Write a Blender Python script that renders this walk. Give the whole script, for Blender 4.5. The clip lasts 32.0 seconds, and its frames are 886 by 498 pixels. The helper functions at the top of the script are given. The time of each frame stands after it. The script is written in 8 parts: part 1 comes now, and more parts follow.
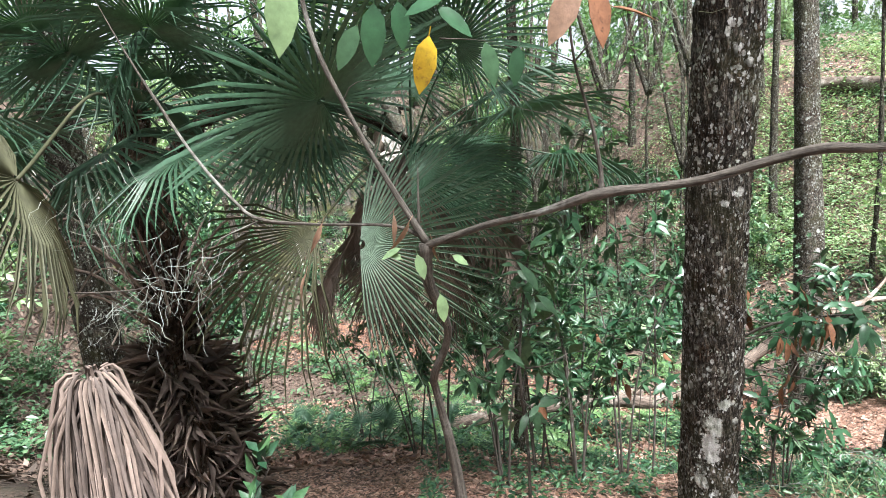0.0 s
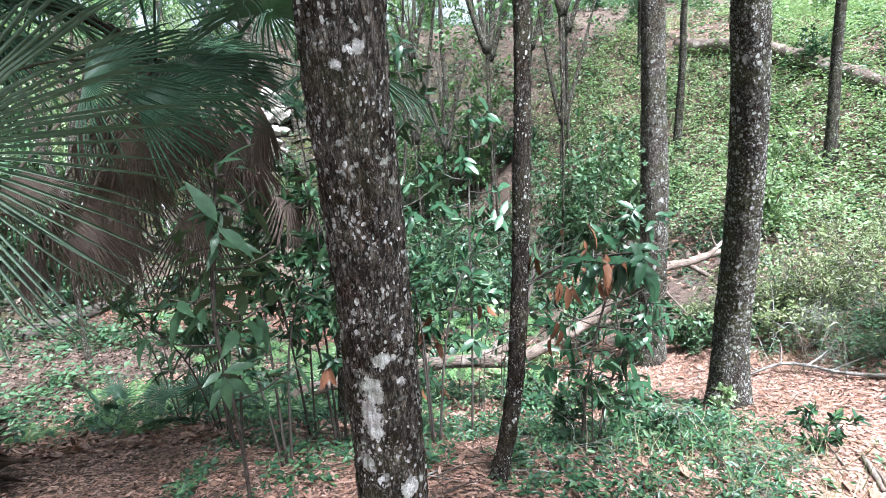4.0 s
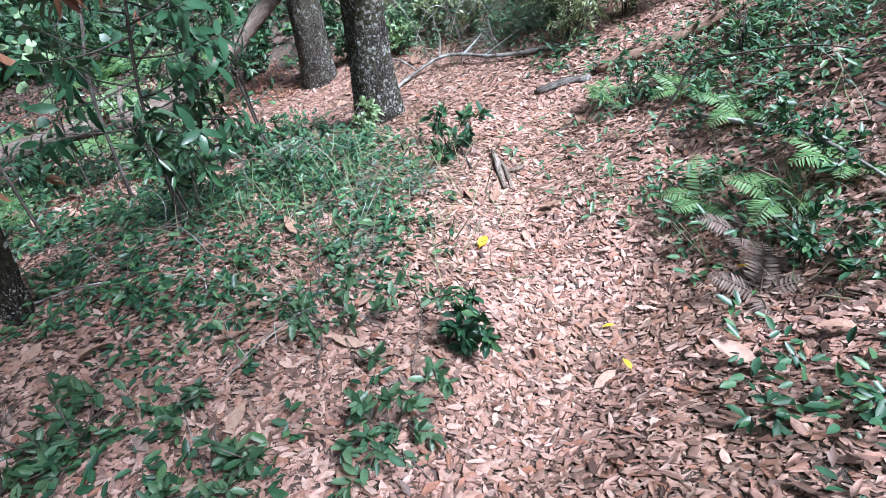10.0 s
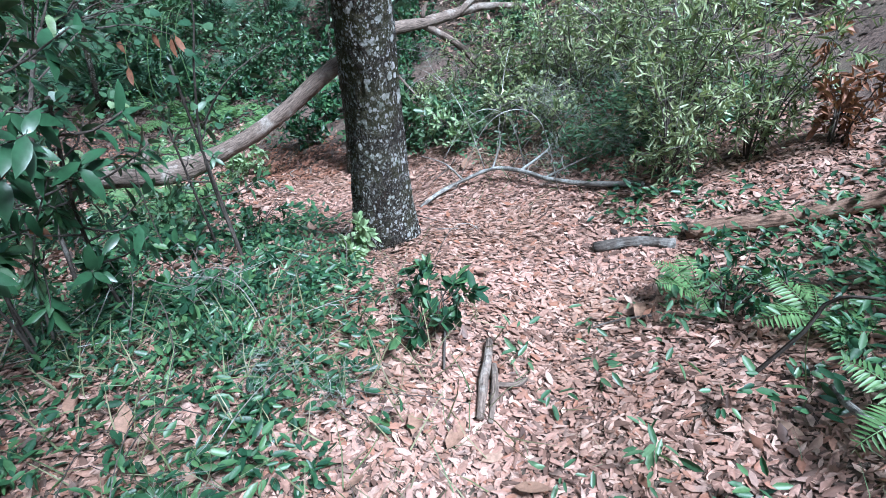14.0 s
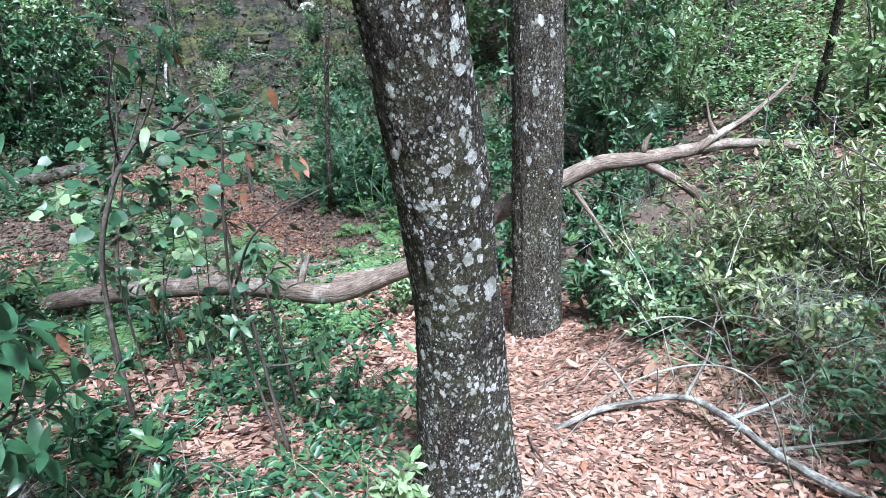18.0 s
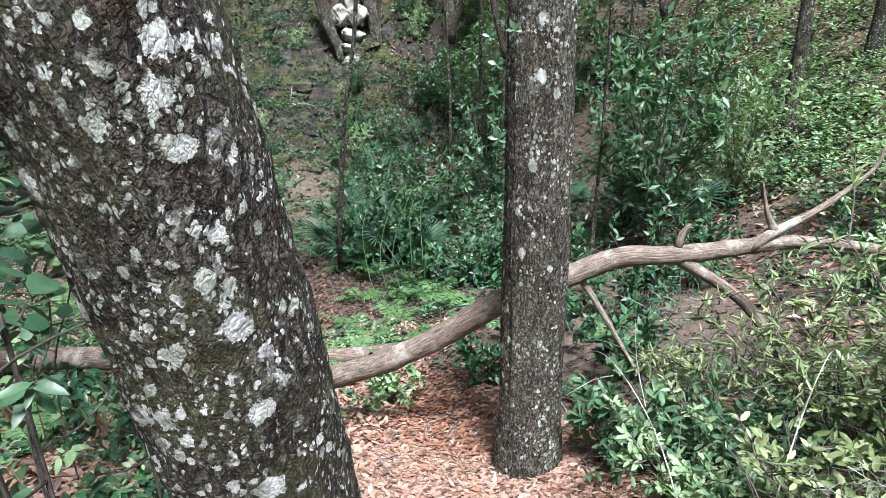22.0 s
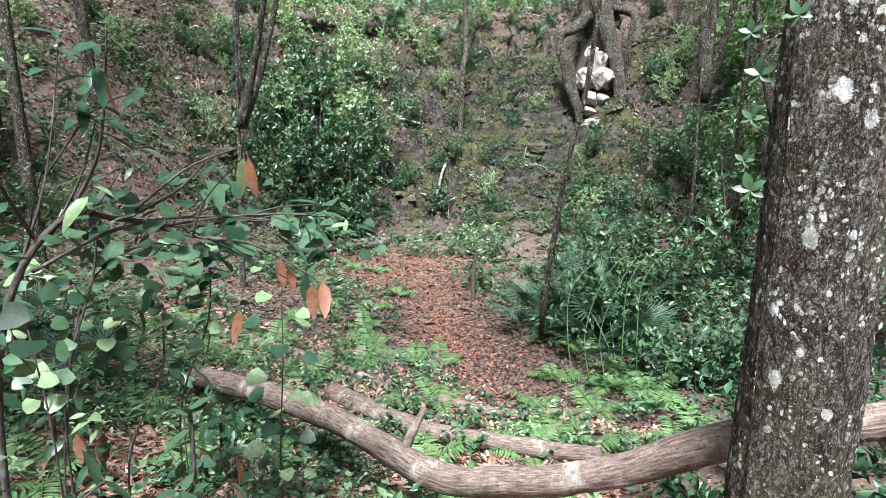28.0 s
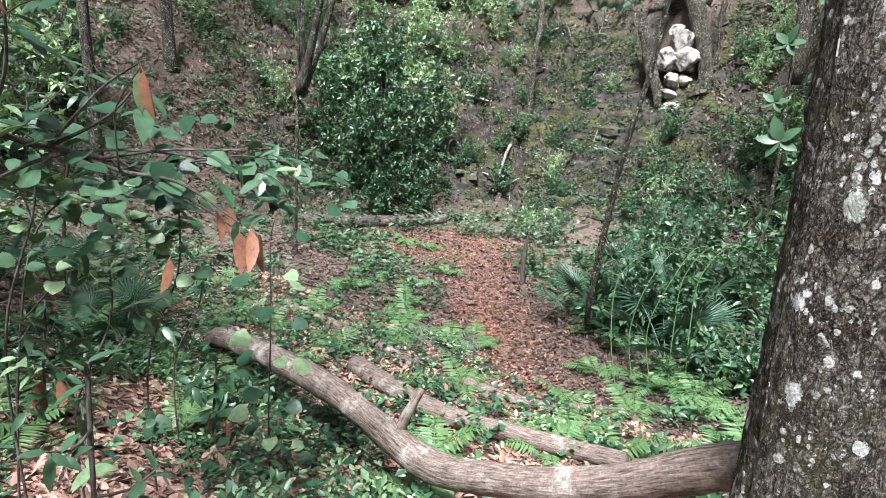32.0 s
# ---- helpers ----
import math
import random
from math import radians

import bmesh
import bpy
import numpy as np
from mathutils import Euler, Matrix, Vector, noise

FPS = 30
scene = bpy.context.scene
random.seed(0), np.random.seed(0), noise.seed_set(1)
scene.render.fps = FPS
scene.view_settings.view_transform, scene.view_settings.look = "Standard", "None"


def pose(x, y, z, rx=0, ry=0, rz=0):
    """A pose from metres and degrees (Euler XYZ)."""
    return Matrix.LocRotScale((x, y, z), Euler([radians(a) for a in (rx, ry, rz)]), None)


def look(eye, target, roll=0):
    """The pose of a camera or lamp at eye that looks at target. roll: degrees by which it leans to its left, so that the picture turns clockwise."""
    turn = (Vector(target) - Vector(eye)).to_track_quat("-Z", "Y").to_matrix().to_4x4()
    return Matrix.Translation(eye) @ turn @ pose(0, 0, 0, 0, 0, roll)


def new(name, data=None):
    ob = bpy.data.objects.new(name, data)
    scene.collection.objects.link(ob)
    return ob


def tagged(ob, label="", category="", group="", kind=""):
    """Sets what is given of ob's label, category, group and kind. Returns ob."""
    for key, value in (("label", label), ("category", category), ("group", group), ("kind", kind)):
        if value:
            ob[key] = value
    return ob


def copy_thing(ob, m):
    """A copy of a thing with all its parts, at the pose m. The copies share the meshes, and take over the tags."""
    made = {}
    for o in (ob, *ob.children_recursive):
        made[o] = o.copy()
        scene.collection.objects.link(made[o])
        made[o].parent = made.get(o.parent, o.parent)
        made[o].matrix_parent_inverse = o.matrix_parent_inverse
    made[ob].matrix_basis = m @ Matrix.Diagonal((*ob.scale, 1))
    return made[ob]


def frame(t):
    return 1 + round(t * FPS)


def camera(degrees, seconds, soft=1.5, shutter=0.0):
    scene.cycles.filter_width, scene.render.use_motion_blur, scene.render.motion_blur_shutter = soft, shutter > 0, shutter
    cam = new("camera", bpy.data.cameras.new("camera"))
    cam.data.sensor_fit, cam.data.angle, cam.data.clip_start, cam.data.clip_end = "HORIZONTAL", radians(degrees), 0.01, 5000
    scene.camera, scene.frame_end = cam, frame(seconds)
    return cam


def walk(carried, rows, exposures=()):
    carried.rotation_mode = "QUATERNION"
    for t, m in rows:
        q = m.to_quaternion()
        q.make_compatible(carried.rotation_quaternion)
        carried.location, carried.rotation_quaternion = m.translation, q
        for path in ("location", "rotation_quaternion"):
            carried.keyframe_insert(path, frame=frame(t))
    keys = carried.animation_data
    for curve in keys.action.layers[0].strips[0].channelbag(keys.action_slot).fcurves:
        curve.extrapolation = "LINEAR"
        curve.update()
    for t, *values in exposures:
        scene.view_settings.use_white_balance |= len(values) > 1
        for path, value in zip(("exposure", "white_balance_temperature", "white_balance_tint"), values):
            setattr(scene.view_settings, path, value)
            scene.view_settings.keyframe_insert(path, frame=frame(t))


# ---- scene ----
cam = camera(75.5, 32.0, 0.75)
PATH = [
    (0, (-0.029, 0.008, 1.472), (-0.061, 1.983, 1.154), -4.9),
    (0.5, (0.087, 0.028, 1.424), (0.137, 1.994, 1.061), -6.3),
    (1, (0.177, 0.119, 1.378), (0.243, 2.083, 1.006), -6.2),
    (1.5, (0.289, 0.227, 1.337), (0.371, 2.188, 0.952), -5.9),
    (2, (0.448, 0.267, 1.257), (0.563, 2.221, 0.846), -5.8),
    (2.5, (0.61, 0.317, 1.219), (0.78, 2.263, 0.791), -5.5),
    (4.5, (1.131, 0.711, 1.024), (1.383, 2.636, 0.545), -3.7),
    (5, (1.248, 0.813, 0.974), (1.54, 2.713, 0.422), -3.9),
    (5.5, (1.378, 0.934, 0.927), (1.822, 2.772, 0.275), -4.6),
    (6, (1.497, 0.999, 0.861), (1.977, 2.805, 0.149), -5.2),
    (6.5, (1.658, 1.021, 0.786), (2.127, 2.818, 0.043), -5.2),
    (7, (1.812, 1.052, 0.759), (2.252, 2.832, -0.039), -5.3),
    (7.5, (1.916, 1.05, 0.75), (2.338, 2.8, -0.124), -5.6),
    (8, (1.978, 1.053, 0.737), (2.414, 2.752, -0.224), -5.7),
    (8.5, (2.054, 1.115, 0.666), (2.569, 2.725, -0.403), -5.6),
    (9, (2.154, 1.222, 0.622), (2.792, 2.712, -0.549), -5.4),
    (9.5, (2.266, 1.274, 0.589), (3.007, 2.633, -0.677), -5.7),
    (10, (2.436, 1.32, 0.529), (3.196, 2.602, -0.805), -5.8),
    (10.5, (2.653, 1.372, 0.477), (3.449, 2.551, -0.928), -5.4),
    (11, (2.796, 1.511, 0.401), (3.699, 2.57, -1.035), -4.5),
    (11.5, (2.926, 1.619, 0.375), (3.841, 2.685, -1.049), -4.1),
    (12, (3.134, 1.702, 0.324), (3.987, 2.852, -1.072), -3.4),
    (12.5, (3.275, 1.83, 0.29), (4.13, 3.046, -1.048), -2.6),
    (13, (3.381, 2.019, 0.255), (4.223, 3.295, -1.035), -3.1),
    (13.5, (3.503, 2.144, 0.212), (4.232, 3.517, -1.047), -2.9),
    (14, (3.663, 2.237, 0.215), (4.187, 3.795, -0.924), -2.0),
    (14.5, (3.729, 2.368, 0.225), (4.065, 4.02, -0.85), -2.2),
    (15, (3.754, 2.532, 0.219), (3.998, 4.249, -0.777), -2.4),
    (15.5, (3.883, 2.741, 0.218), (3.944, 4.476, -0.775), -2.6),
    (17.5, (4.397, 3.386, 0.017), (4.284, 5.225, -0.761), -3.0),
    (18, (4.528, 3.523, -0.009), (4.266, 5.345, -0.79), -3.9),
    (18.5, (4.584, 3.69, -0.047), (4.333, 5.528, -0.796), -4.5),
    (19, (4.628, 3.906, -0.058), (4.402, 5.75, -0.797), -2.9),
    (19.5, (4.715, 4.054, -0.068), (4.484, 5.911, -0.772), -4.2),
    (20, (4.883, 4.185, -0.111), (4.464, 6.012, -0.808), -5.0),
    (20.5, (4.966, 4.262, -0.105), (4.459, 6.07, -0.793), -6.2),
    (21, (4.946, 4.356, -0.107), (4.558, 6.21, -0.748), -5.7),
    (21.5, (4.855, 4.453, -0.104), (4.532, 6.323, -0.734), -2.4),
    (22, (4.819, 4.491, -0.083), (4.403, 6.352, -0.685), -1.2),
    (22.5, (4.859, 4.561, -0.124), (4.234, 6.371, -0.702), -1.3),
    (23, (4.967, 4.671, -0.16), (4.084, 6.378, -0.712), -1.6),
    (23.5, (5.012, 4.709, -0.154), (3.944, 6.309, -0.701), -2.0),
    (24, (5.015, 4.707, -0.131), (3.873, 6.268, -0.641), -1.3),
    (24.5, (4.996, 4.752, -0.158), (3.867, 6.328, -0.647), -0.4),
    (25, (4.917, 4.86, -0.199), (3.819, 6.469, -0.652), 1.1),
    (25.5, (4.837, 5.023, -0.176), (3.741, 6.67, -0.473), 1.7),
    (27.5, (4.77, 5.319, -0.271), (3.549, 6.841, -0.708), 1.1),
    (28, (4.734, 5.341, -0.27), (3.592, 6.938, -0.65), 0.6),
    (28.5, (4.757, 5.347, -0.242), (3.663, 7.0, -0.511), 0.1),
    (29, (4.759, 5.398, -0.266), (3.636, 7.035, -0.509), 0.1),
    (29.5, (4.768, 5.553, -0.331), (3.514, 7.094, -0.56), 2.1),
    (30, (4.794, 5.697, -0.35), (3.448, 7.147, -0.639), 2.8),
    (30.5, (4.817, 5.759, -0.372), (3.458, 7.185, -0.718), 2.6),
    (31, (4.841, 5.803, -0.388), (3.498, 7.234, -0.77), 2.3),
    (31.5, (4.837, 5.814, -0.404), (3.492, 7.235, -0.817), 2.4),
    (32, (4.833, 5.826, -0.407), (3.51, 7.258, -0.852), 3.0),
]
EXPOSURES = [(0, 2.18, 6200, 9), (2, 2.22, 6000, 12), (6, 2.0, 5450, 11), (7, 1.84, 5400, 10), (9, 1.57, 5400, 11), (11, 1.34, 5250, 18), (12, 1.31, 5200, 20), (14, 1.22, 5050, 9), (15, 1.36, 4950, 10), (19, 1.6, 5550, 10), (22, 1.56, 5850, 9), (25, 1.76, 6050, 9), (28, 1.78, 6000, 15), (32, 1.78, 5950, 15)]
walk(cam, [(t, look(eye, target, roll)) for t, eye, target, roll in PATH], EXPOSURES)

# ---- world and light ----
world = bpy.data.worlds.new("world")
scene.world = world
world.use_nodes = True
wn = world.node_tree.nodes
sky = wn.new("ShaderNodeTexSky")
sky.sky_type = "NISHITA"
sky.sun_disc = False
sky.sun_elevation, sky.sun_rotation = radians(62), radians(150)
sky.air_density, sky.dust_density = 1.0, 4.0
wn["Background"].inputs["Strength"].default_value = 0.06
haze = wn.new("ShaderNodeHueSaturation")
haze.inputs["Saturation"].default_value, haze.inputs["Value"].default_value = 0.3, 1.25
world.node_tree.links.new(sky.outputs[0], haze.inputs["Color"])
world.node_tree.links.new(haze.outputs[0], wn["Background"].inputs["Color"])
sun = new("sun", bpy.data.lights.new("sun", "SUN"))
sun.data.energy, sun.data.angle, sun.data.color = 5.2, radians(14), (1.0, 0.98, 0.95)
sun.matrix_world = look((20 * math.sin(radians(150)), 20 * math.cos(radians(150)), 37), (0, 0, 0))

# ---- numbers ----
rng = np.random.default_rng(7)


def hash3(ix, iy, iz, seed):
    h = (ix * 374761393 + iy * 668265263 + iz * 2147483647 + seed * 974711) & 0xFFFFFFFF
    h = ((h ^ (h >> 13)) * 1274126177) & 0xFFFFFFFF
    return ((h ^ (h >> 16)) & 0xFFFF) / 65535.0


def vnoise(p, seed=0):
    """Value noise in 0..1 at the points p (n, 3)."""
    p = np.asarray(p, float)
    b = np.floor(p).astype(np.int64)
    f = p - b
    f = f * f * (3 - 2 * f)
    out = 0
    for i in (0, 1):
        for j in (0, 1):
            for k in (0, 1):
                wgt = (f[:, 0] if i else 1 - f[:, 0]) * (f[:, 1] if j else 1 - f[:, 1]) * (f[:, 2] if k else 1 - f[:, 2])
                out = out + wgt * hash3(b[:, 0] + i, b[:, 1] + j, b[:, 2] + k, seed)
    return out


def fbm(p, octaves=4, seed=0):
    p = np.asarray(p, float)
    a, s, tot = 0.5, 0, 0
    for o in range(octaves):
        s = s + a * vnoise(p * 2 ** o, seed + o)
        tot += a
        a *= 0.5
    return s / tot


def sm(a, b, x):
    t = np.clip((x - a) / (b - a), 0, 1)
    return t * t * (3 - 2 * t)


BOWL = (-0.5, 12.5)
NEAR_R = [0, 3, 5, 6.4, 7.5, 8.5, 9.2, 10.3, 11.1, 12.5, 14, 18, 40]
NEAR_Z = [-3.2, -3.18, -2.88, -2.5, -2.25, -1.86, -1.66, -1.43, -1.15, -0.2, 0.55, 1.5, 2.5]
FAR_R = [0, 5.5, 6.5, 8, 10.5, 13, 15, 18, 40]
FAR_Z = [-3.2, -3.15, -2.95, -1.9, 1.2, 3.9, 4.7, 5.2, 6.5]


def height(x, y):
    """The smooth lie of the land: a sinkhole with a gentle near side and a steep far wall."""
    x, y = np.asarray(x, float), np.asarray(y, float)
    dx, dy = x - BOWL[0], y - BOWL[1]
    r, th = np.hypot(dx, dy), np.degrees(np.arctan2(dy, dx))
    w = sm(150, 75, np.abs((th - 125 + 180) % 360 - 180))
    bumps = (0.42 * np.exp(-((x - 0.9) ** 2 + (y - 4.2) ** 2) / 5.0) - 0.1 * np.exp(-((x - 5) ** 2 + (y - 5.7) ** 2) / 2.2)
             - 0.2 * np.exp(-((x - 4.1) ** 2 + (y - 2.3) ** 2) / 0.9) - 0.15 * np.exp(-((x - 5.4) ** 2 + (y - 3.9) ** 2) / 0.8) - 0.3 * np.exp(-((x - 4.3) ** 2 + (y - 1.1) ** 2) / 1.1) + 0.7 * np.exp(-((x + 2.2) ** 2 + (y - 5.8) ** 2) / 9.0))
    return bumps + (1 - w) * np.interp(r, NEAR_R, NEAR_Z) + w * np.interp(r, FAR_R, FAR_Z)


TRAIL = np.array([(-1.2, -2.5), (0.2, -0.3), (1.6, 0.9), (2.6, 1.45), (3.4, 2.15), (4.0, 2.85), (4.5, 3.6), (5.0, 4.4), (5.05, 5.4), (4.85, 6.2),
                  (4.55, 7.1), (3.9, 8.2), (2.6, 9.6), (1.3, 10.8), (-0.2, 12.4), (-1.5, 14.0), (-2.4, 14.9), (-3.6, 15.4)])


def trail_distance(x, y):
    """Metres from the middle of the trodden path."""
    x, y = np.asarray(x, float), np.asarray(y, float)
    best = np.full(x.shape, 1e9)
    for (ax, ay), (bx, by) in zip(TRAIL[:-1], TRAIL[1:]):
        ux, uy = bx - ax, by - ay
        t = np.clip(((x - ax) * ux + (y - ay) * uy) / (ux * ux + uy * uy), 0, 1)
        best = np.minimum(best, np.hypot(x - ax - t * ux, y - ay - t * uy))
    return best


def wallness(x, y):
    """1 on the steep rocky face, 0 elsewhere."""
    dx, dy = np.asarray(x, float) - BOWL[0], np.asarray(y, float) - BOWL[1]
    r, th = np.hypot(dx, dy), np.degrees(np.arctan2(dy, dx))
    d = np.abs((th - 118 + 180) % 360 - 180)
    return sm(6.2, 7.4, r) * sm(13.5, 11.5, r) * sm(75, 45, d)


def relief(x, y):
    """Small bumps of the ground, and ledges on the rocky face."""
    x, y = np.asarray(x, float), np.asarray(y, float)
    p = np.stack([x, y, 0 * x], -1).reshape(-1, 3)
    b = (0.09 * (fbm(p * 0.9, 3, 3) - 0.5) + 0.05 * (fbm(p * 4, 3, 5) - 0.5)).reshape(x.shape)
    b = b - 0.06 * np.exp(-(trail_distance(x, y) / 0.42) ** 2)
    h = height(x, y)
    q = np.stack([x * 0.9, y * 0.9, h * 1.3], -1).reshape(-1, 3)
    n = fbm(q, 4, 11).reshape(x.shape)
    n2 = fbm(q * 3.1, 3, 17).reshape(x.shape)
    step = np.abs(((h * 1.6 + 2.2 * n) % 1.0) - 0.5)
    step2 = np.abs(((h * 4.3 + 3.0 * n + 1.5 * n2) % 1.0) - 0.5)
    n3 = fbm(q * 7.5, 2, 19).reshape(x.shape)
    return b + wallness(x, y) * (1.1 * (n - 0.5) + 0.6 * (step - 0.25) + 0.45 * (n2 - 0.5) + 0.34 * (step2 - 0.25) + 0.3 * (n3 - 0.5))


def ground_z(x, y):
    return height(x, y) + relief(x, y)


def gz(x, y):
    return float(ground_z(np.array([x]), np.array([y]))[0])


# ---- mesh builders ----
def add(name, V, quads=None, tris=None, mat=None, parent=None, label="", uv=None, smooth=True, attr=None):
    """Links one mesh object made from arrays."""
    V = np.asarray(V, np.float32)
    q = np.zeros((0, 4), np.int32) if quads is None else np.asarray(quads, np.int32).reshape(-1, 4)
    t = np.zeros((0, 3), np.int32) if tris is None else np.asarray(tris, np.int32).reshape(-1, 3)
    me = bpy.data.meshes.new(name)
    me.vertices.add(len(V))
    me.vertices.foreach_set("co", V.ravel())
    loops = np.concatenate([q.ravel(), t.ravel()])
    me.loops.add(len(loops))
    me.loops.foreach_set("vertex_index", loops)
    me.polygons.add(len(q) + len(t))
    me.polygons.foreach_set("loop_start", np.concatenate([np.arange(len(q)) * 4, len(q) * 4 + np.arange(len(t)) * 3]).astype(np.int32))
    me.polygons.foreach_set("use_smooth", np.full(len(q) + len(t), smooth))
    if uv is not None:
        layer = me.uv_layers.new(name="UVMap")
        layer.data.foreach_set("uv", np.asarray(uv, np.float32)[loops].ravel())
    for key, val in (attr or {}).items():
        me.attributes.new(key, "FLOAT", "POINT").data.foreach_set("value", np.asarray(val, np.float32))
    me.update(calc_edges=True)
    if mat:
        me.materials.append(mat)
    ob = new(name, me)
    ob.parent = parent
    if label:
        ob["label"] = label
    return ob


def thing(name, x, y, z, label, category, group="", kind="", turn=0.0):
    """An empty at a thing's base."""
    ob = new(name)
    ob.matrix_basis = pose(x, y, z, 0, 0, turn)
    ob.empty_display_size = 0.1
    return tagged(ob, label, category, group, kind)


def smooth_line(points, step):
    """Catmull-Rom through points of (x, y, z, radius)."""
    P = np.asarray(points, float)
    P = np.concatenate([[2 * P[0] - P[1]], P, [2 * P[-1] - P[-2]]])
    out = []
    for i in range(1, len(P) - 2):
        n = max(2, int(np.linalg.norm(P[i + 1, :3] - P[i, :3]) / step))
        t = (np.arange(n) / n)[:, None]
        a, b, c, d = P[i - 1], P[i], P[i + 1], P[i + 2]
        out.append(0.5 * (2 * b + (c - a) * t + (2 * a - 5 * b + 4 * c - d) * t * t + (3 * b - a - 3 * c + d) * t ** 3))
    out.append(P[-2][None])
    return np.concatenate(out)


def tube(points, sides=10, step=0.1, rough=0.0, scale=(6, 6, 1.5), seed=0, ridge=0.0, origin=(0, 0, 0)):
    """A rounded limb through points of (x, y, z, radius), with closed ends and uneven bark."""
    L = smooth_line(points, step)
    C, R = L[:, :3], np.maximum(L[:, 3], 0.0008)
    T = np.gradient(C, axis=0)
    T /= np.linalg.norm(T, axis=1)[:, None] + 1e-9
    ref = np.array([0.0, 1.0, 0.0]) if abs(T[0, 1]) < 0.8 else np.array([1.0, 0.0, 0.0])
    U = np.cross(T, ref)
    U /= np.linalg.norm(U, axis=1)[:, None]
    W = np.cross(T, U)
    a = np.linspace(0, 2 * np.pi, sides + 1)
    ring = U[:, None] * np.cos(a)[None, :, None] + W[:, None] * np.sin(a)[None, :, None]
    V = C[:, None] + ring * R[:, None, None]
    m, n = V.shape[:2]
    V = V.reshape(-1, 3)
    along = np.concatenate([[0], np.cumsum(np.linalg.norm(np.diff(C, axis=0), axis=1))])
    if rough or ridge:
        q = np.stack([np.tile(np.cos(a), m) * R.repeat(n), np.tile(np.sin(a), m) * R.repeat(n), along.repeat(n)], -1)
        d = rough * (fbm(q * np.array(scale), 4, seed) - 0.5)
        if ridge:
            n1 = vnoise(q * np.array([62, 62, 17]) + 5, seed + 9)
            n2 = vnoise(q * np.array([130, 130, 45]), seed + 10)
            d = d + ridge * (1.6 * np.sqrt(np.abs(n1 - 0.5) * 2) + 0.7 * n2 - 1.4)
        V = V + (ring.reshape(-1, 3)) * d[:, None]
    i, j = np.meshgrid(np.arange(m - 1), np.arange(n - 1), indexing="ij")
    k = (i * n + j).ravel()
    Q = np.stack([k, k + 1, k + n + 1, k + n], -1)
    caps = np.array([C[0] - T[0] * R[0] * 0.2, C[-1] + T[-1] * R[-1] * 0.3])
    V = np.concatenate([V, caps])
    c0, c1 = len(V) - 2, len(V) - 1
    jj = np.arange(n - 1)
    t1 = np.stack([np.full(n - 1, c0), jj + 1, jj], -1)
    t2 = np.stack([np.full(n - 1, c1), (m - 1) * n + jj, (m - 1) * n + jj + 1], -1)
    UV = np.stack([np.tile(a / (2 * np.pi), m) * 2 * np.pi * float(R.mean()), along.repeat(n)], -1)
    UV = np.concatenate([UV, [[0, 0], [0, along[-1]]]])
    return V - np.array(origin), Q, np.concatenate([t1, t2]), UV


def limb(name, points, mat, parent=None, label="", **kw):
    o = parent.matrix_basis.translation if parent is not None and parent.parent is None else (0, 0, 0)
    V, Q, T, UV = tube(points, origin=tuple(o), **kw)
    return add(name, V, Q, T, mat, parent, label, UV)


def merge(chunks):
    """Joins (V, quads, tris) pieces."""
    Vs, Qs, Ts, n = [], [], [], 0
    for V, Q, T in chunks:
        Vs.append(V)
        if Q is not None and len(Q):
            Qs.append(np.asarray(Q) + n)
        if T is not None and len(T):
            Ts.append(np.asarray(T) + n)
        n += len(V)
    return np.concatenate(Vs), (np.concatenate(Qs) if Qs else None), (np.concatenate(Ts) if Ts else None)


def basis(D, N):
    """Frames with y along D and z near N."""
    D = D / (np.linalg.norm(D, axis=1)[:, None] + 1e-9)
    X = np.cross(D, N)
    X /= np.linalg.norm(X, axis=1)[:, None] + 1e-9
    Z = np.cross(X, D)
    return X, D, Z


# a leaf blade one long: folded at the midrib, its tip bending down
def blade(width=0.4, fold=0.10, droop=0.12, kind="oval"):
    if kind == "oval":
        sx, sy = [0, 0.42, 0.5, 0.32, 0], [0, 0.22, 0.5, 0.78, 1]
    elif kind == "lance":
        sx, sy = [0, 0.40, 0.5, 0.25, 0], [0, 0.25, 0.45, 0.75, 1]
    elif kind == "heart":
        sx, sy = [0, 0.43, 0.54, 0.36, 0], [0.04, 0.06, 0.42, 0.76, 1]
    sx, sy = np.array(sx) * width, np.array(sy)
    zz = -droop * sy ** 2
    mid = np.stack([0 * sy, sy, zz], -1)
    left = np.stack([-sx[1:4], sy[1:4], zz[1:4] + fold * sx[1:4] / width * 2 * width], -1)
    right = left * np.array([-1, 1, 1])
    V = np.concatenate([mid, left, right])
    Q = [[1, 2, 6, 5], [2, 3, 7, 6], [2, 1, 8, 9], [3, 2, 9, 10]]
    T = [[0, 1, 5], [1, 0, 8], [3, 4, 7], [4, 3, 10]]
    return V, np.array(Q), np.array(T)


# a folded oval leaf of four faces
def lite(width=0.4, fold=0.1, droop=0.12, kind="oval"):
    a, b = {"oval": (0.42, 0.40), "lance": (0.42, 0.26), "heart": (0.52, 0.36)}[kind]
    u, v = (0.26, 0.7) if kind != "heart" else (0.12, 0.6)
    V = np.array([[0, 0, 0], [a * width, u, fold * a - droop * u * u], [b * width, v, fold * b - droop * v * v], [0, 1, -droop], [-b * width, v, fold * b - droop * v * v], [-a * width, u, fold * a - droop * u * u]])
    return V, None, np.array([[0, 1, 2], [0, 2, 3], [0, 3, 4], [0, 4, 5]])


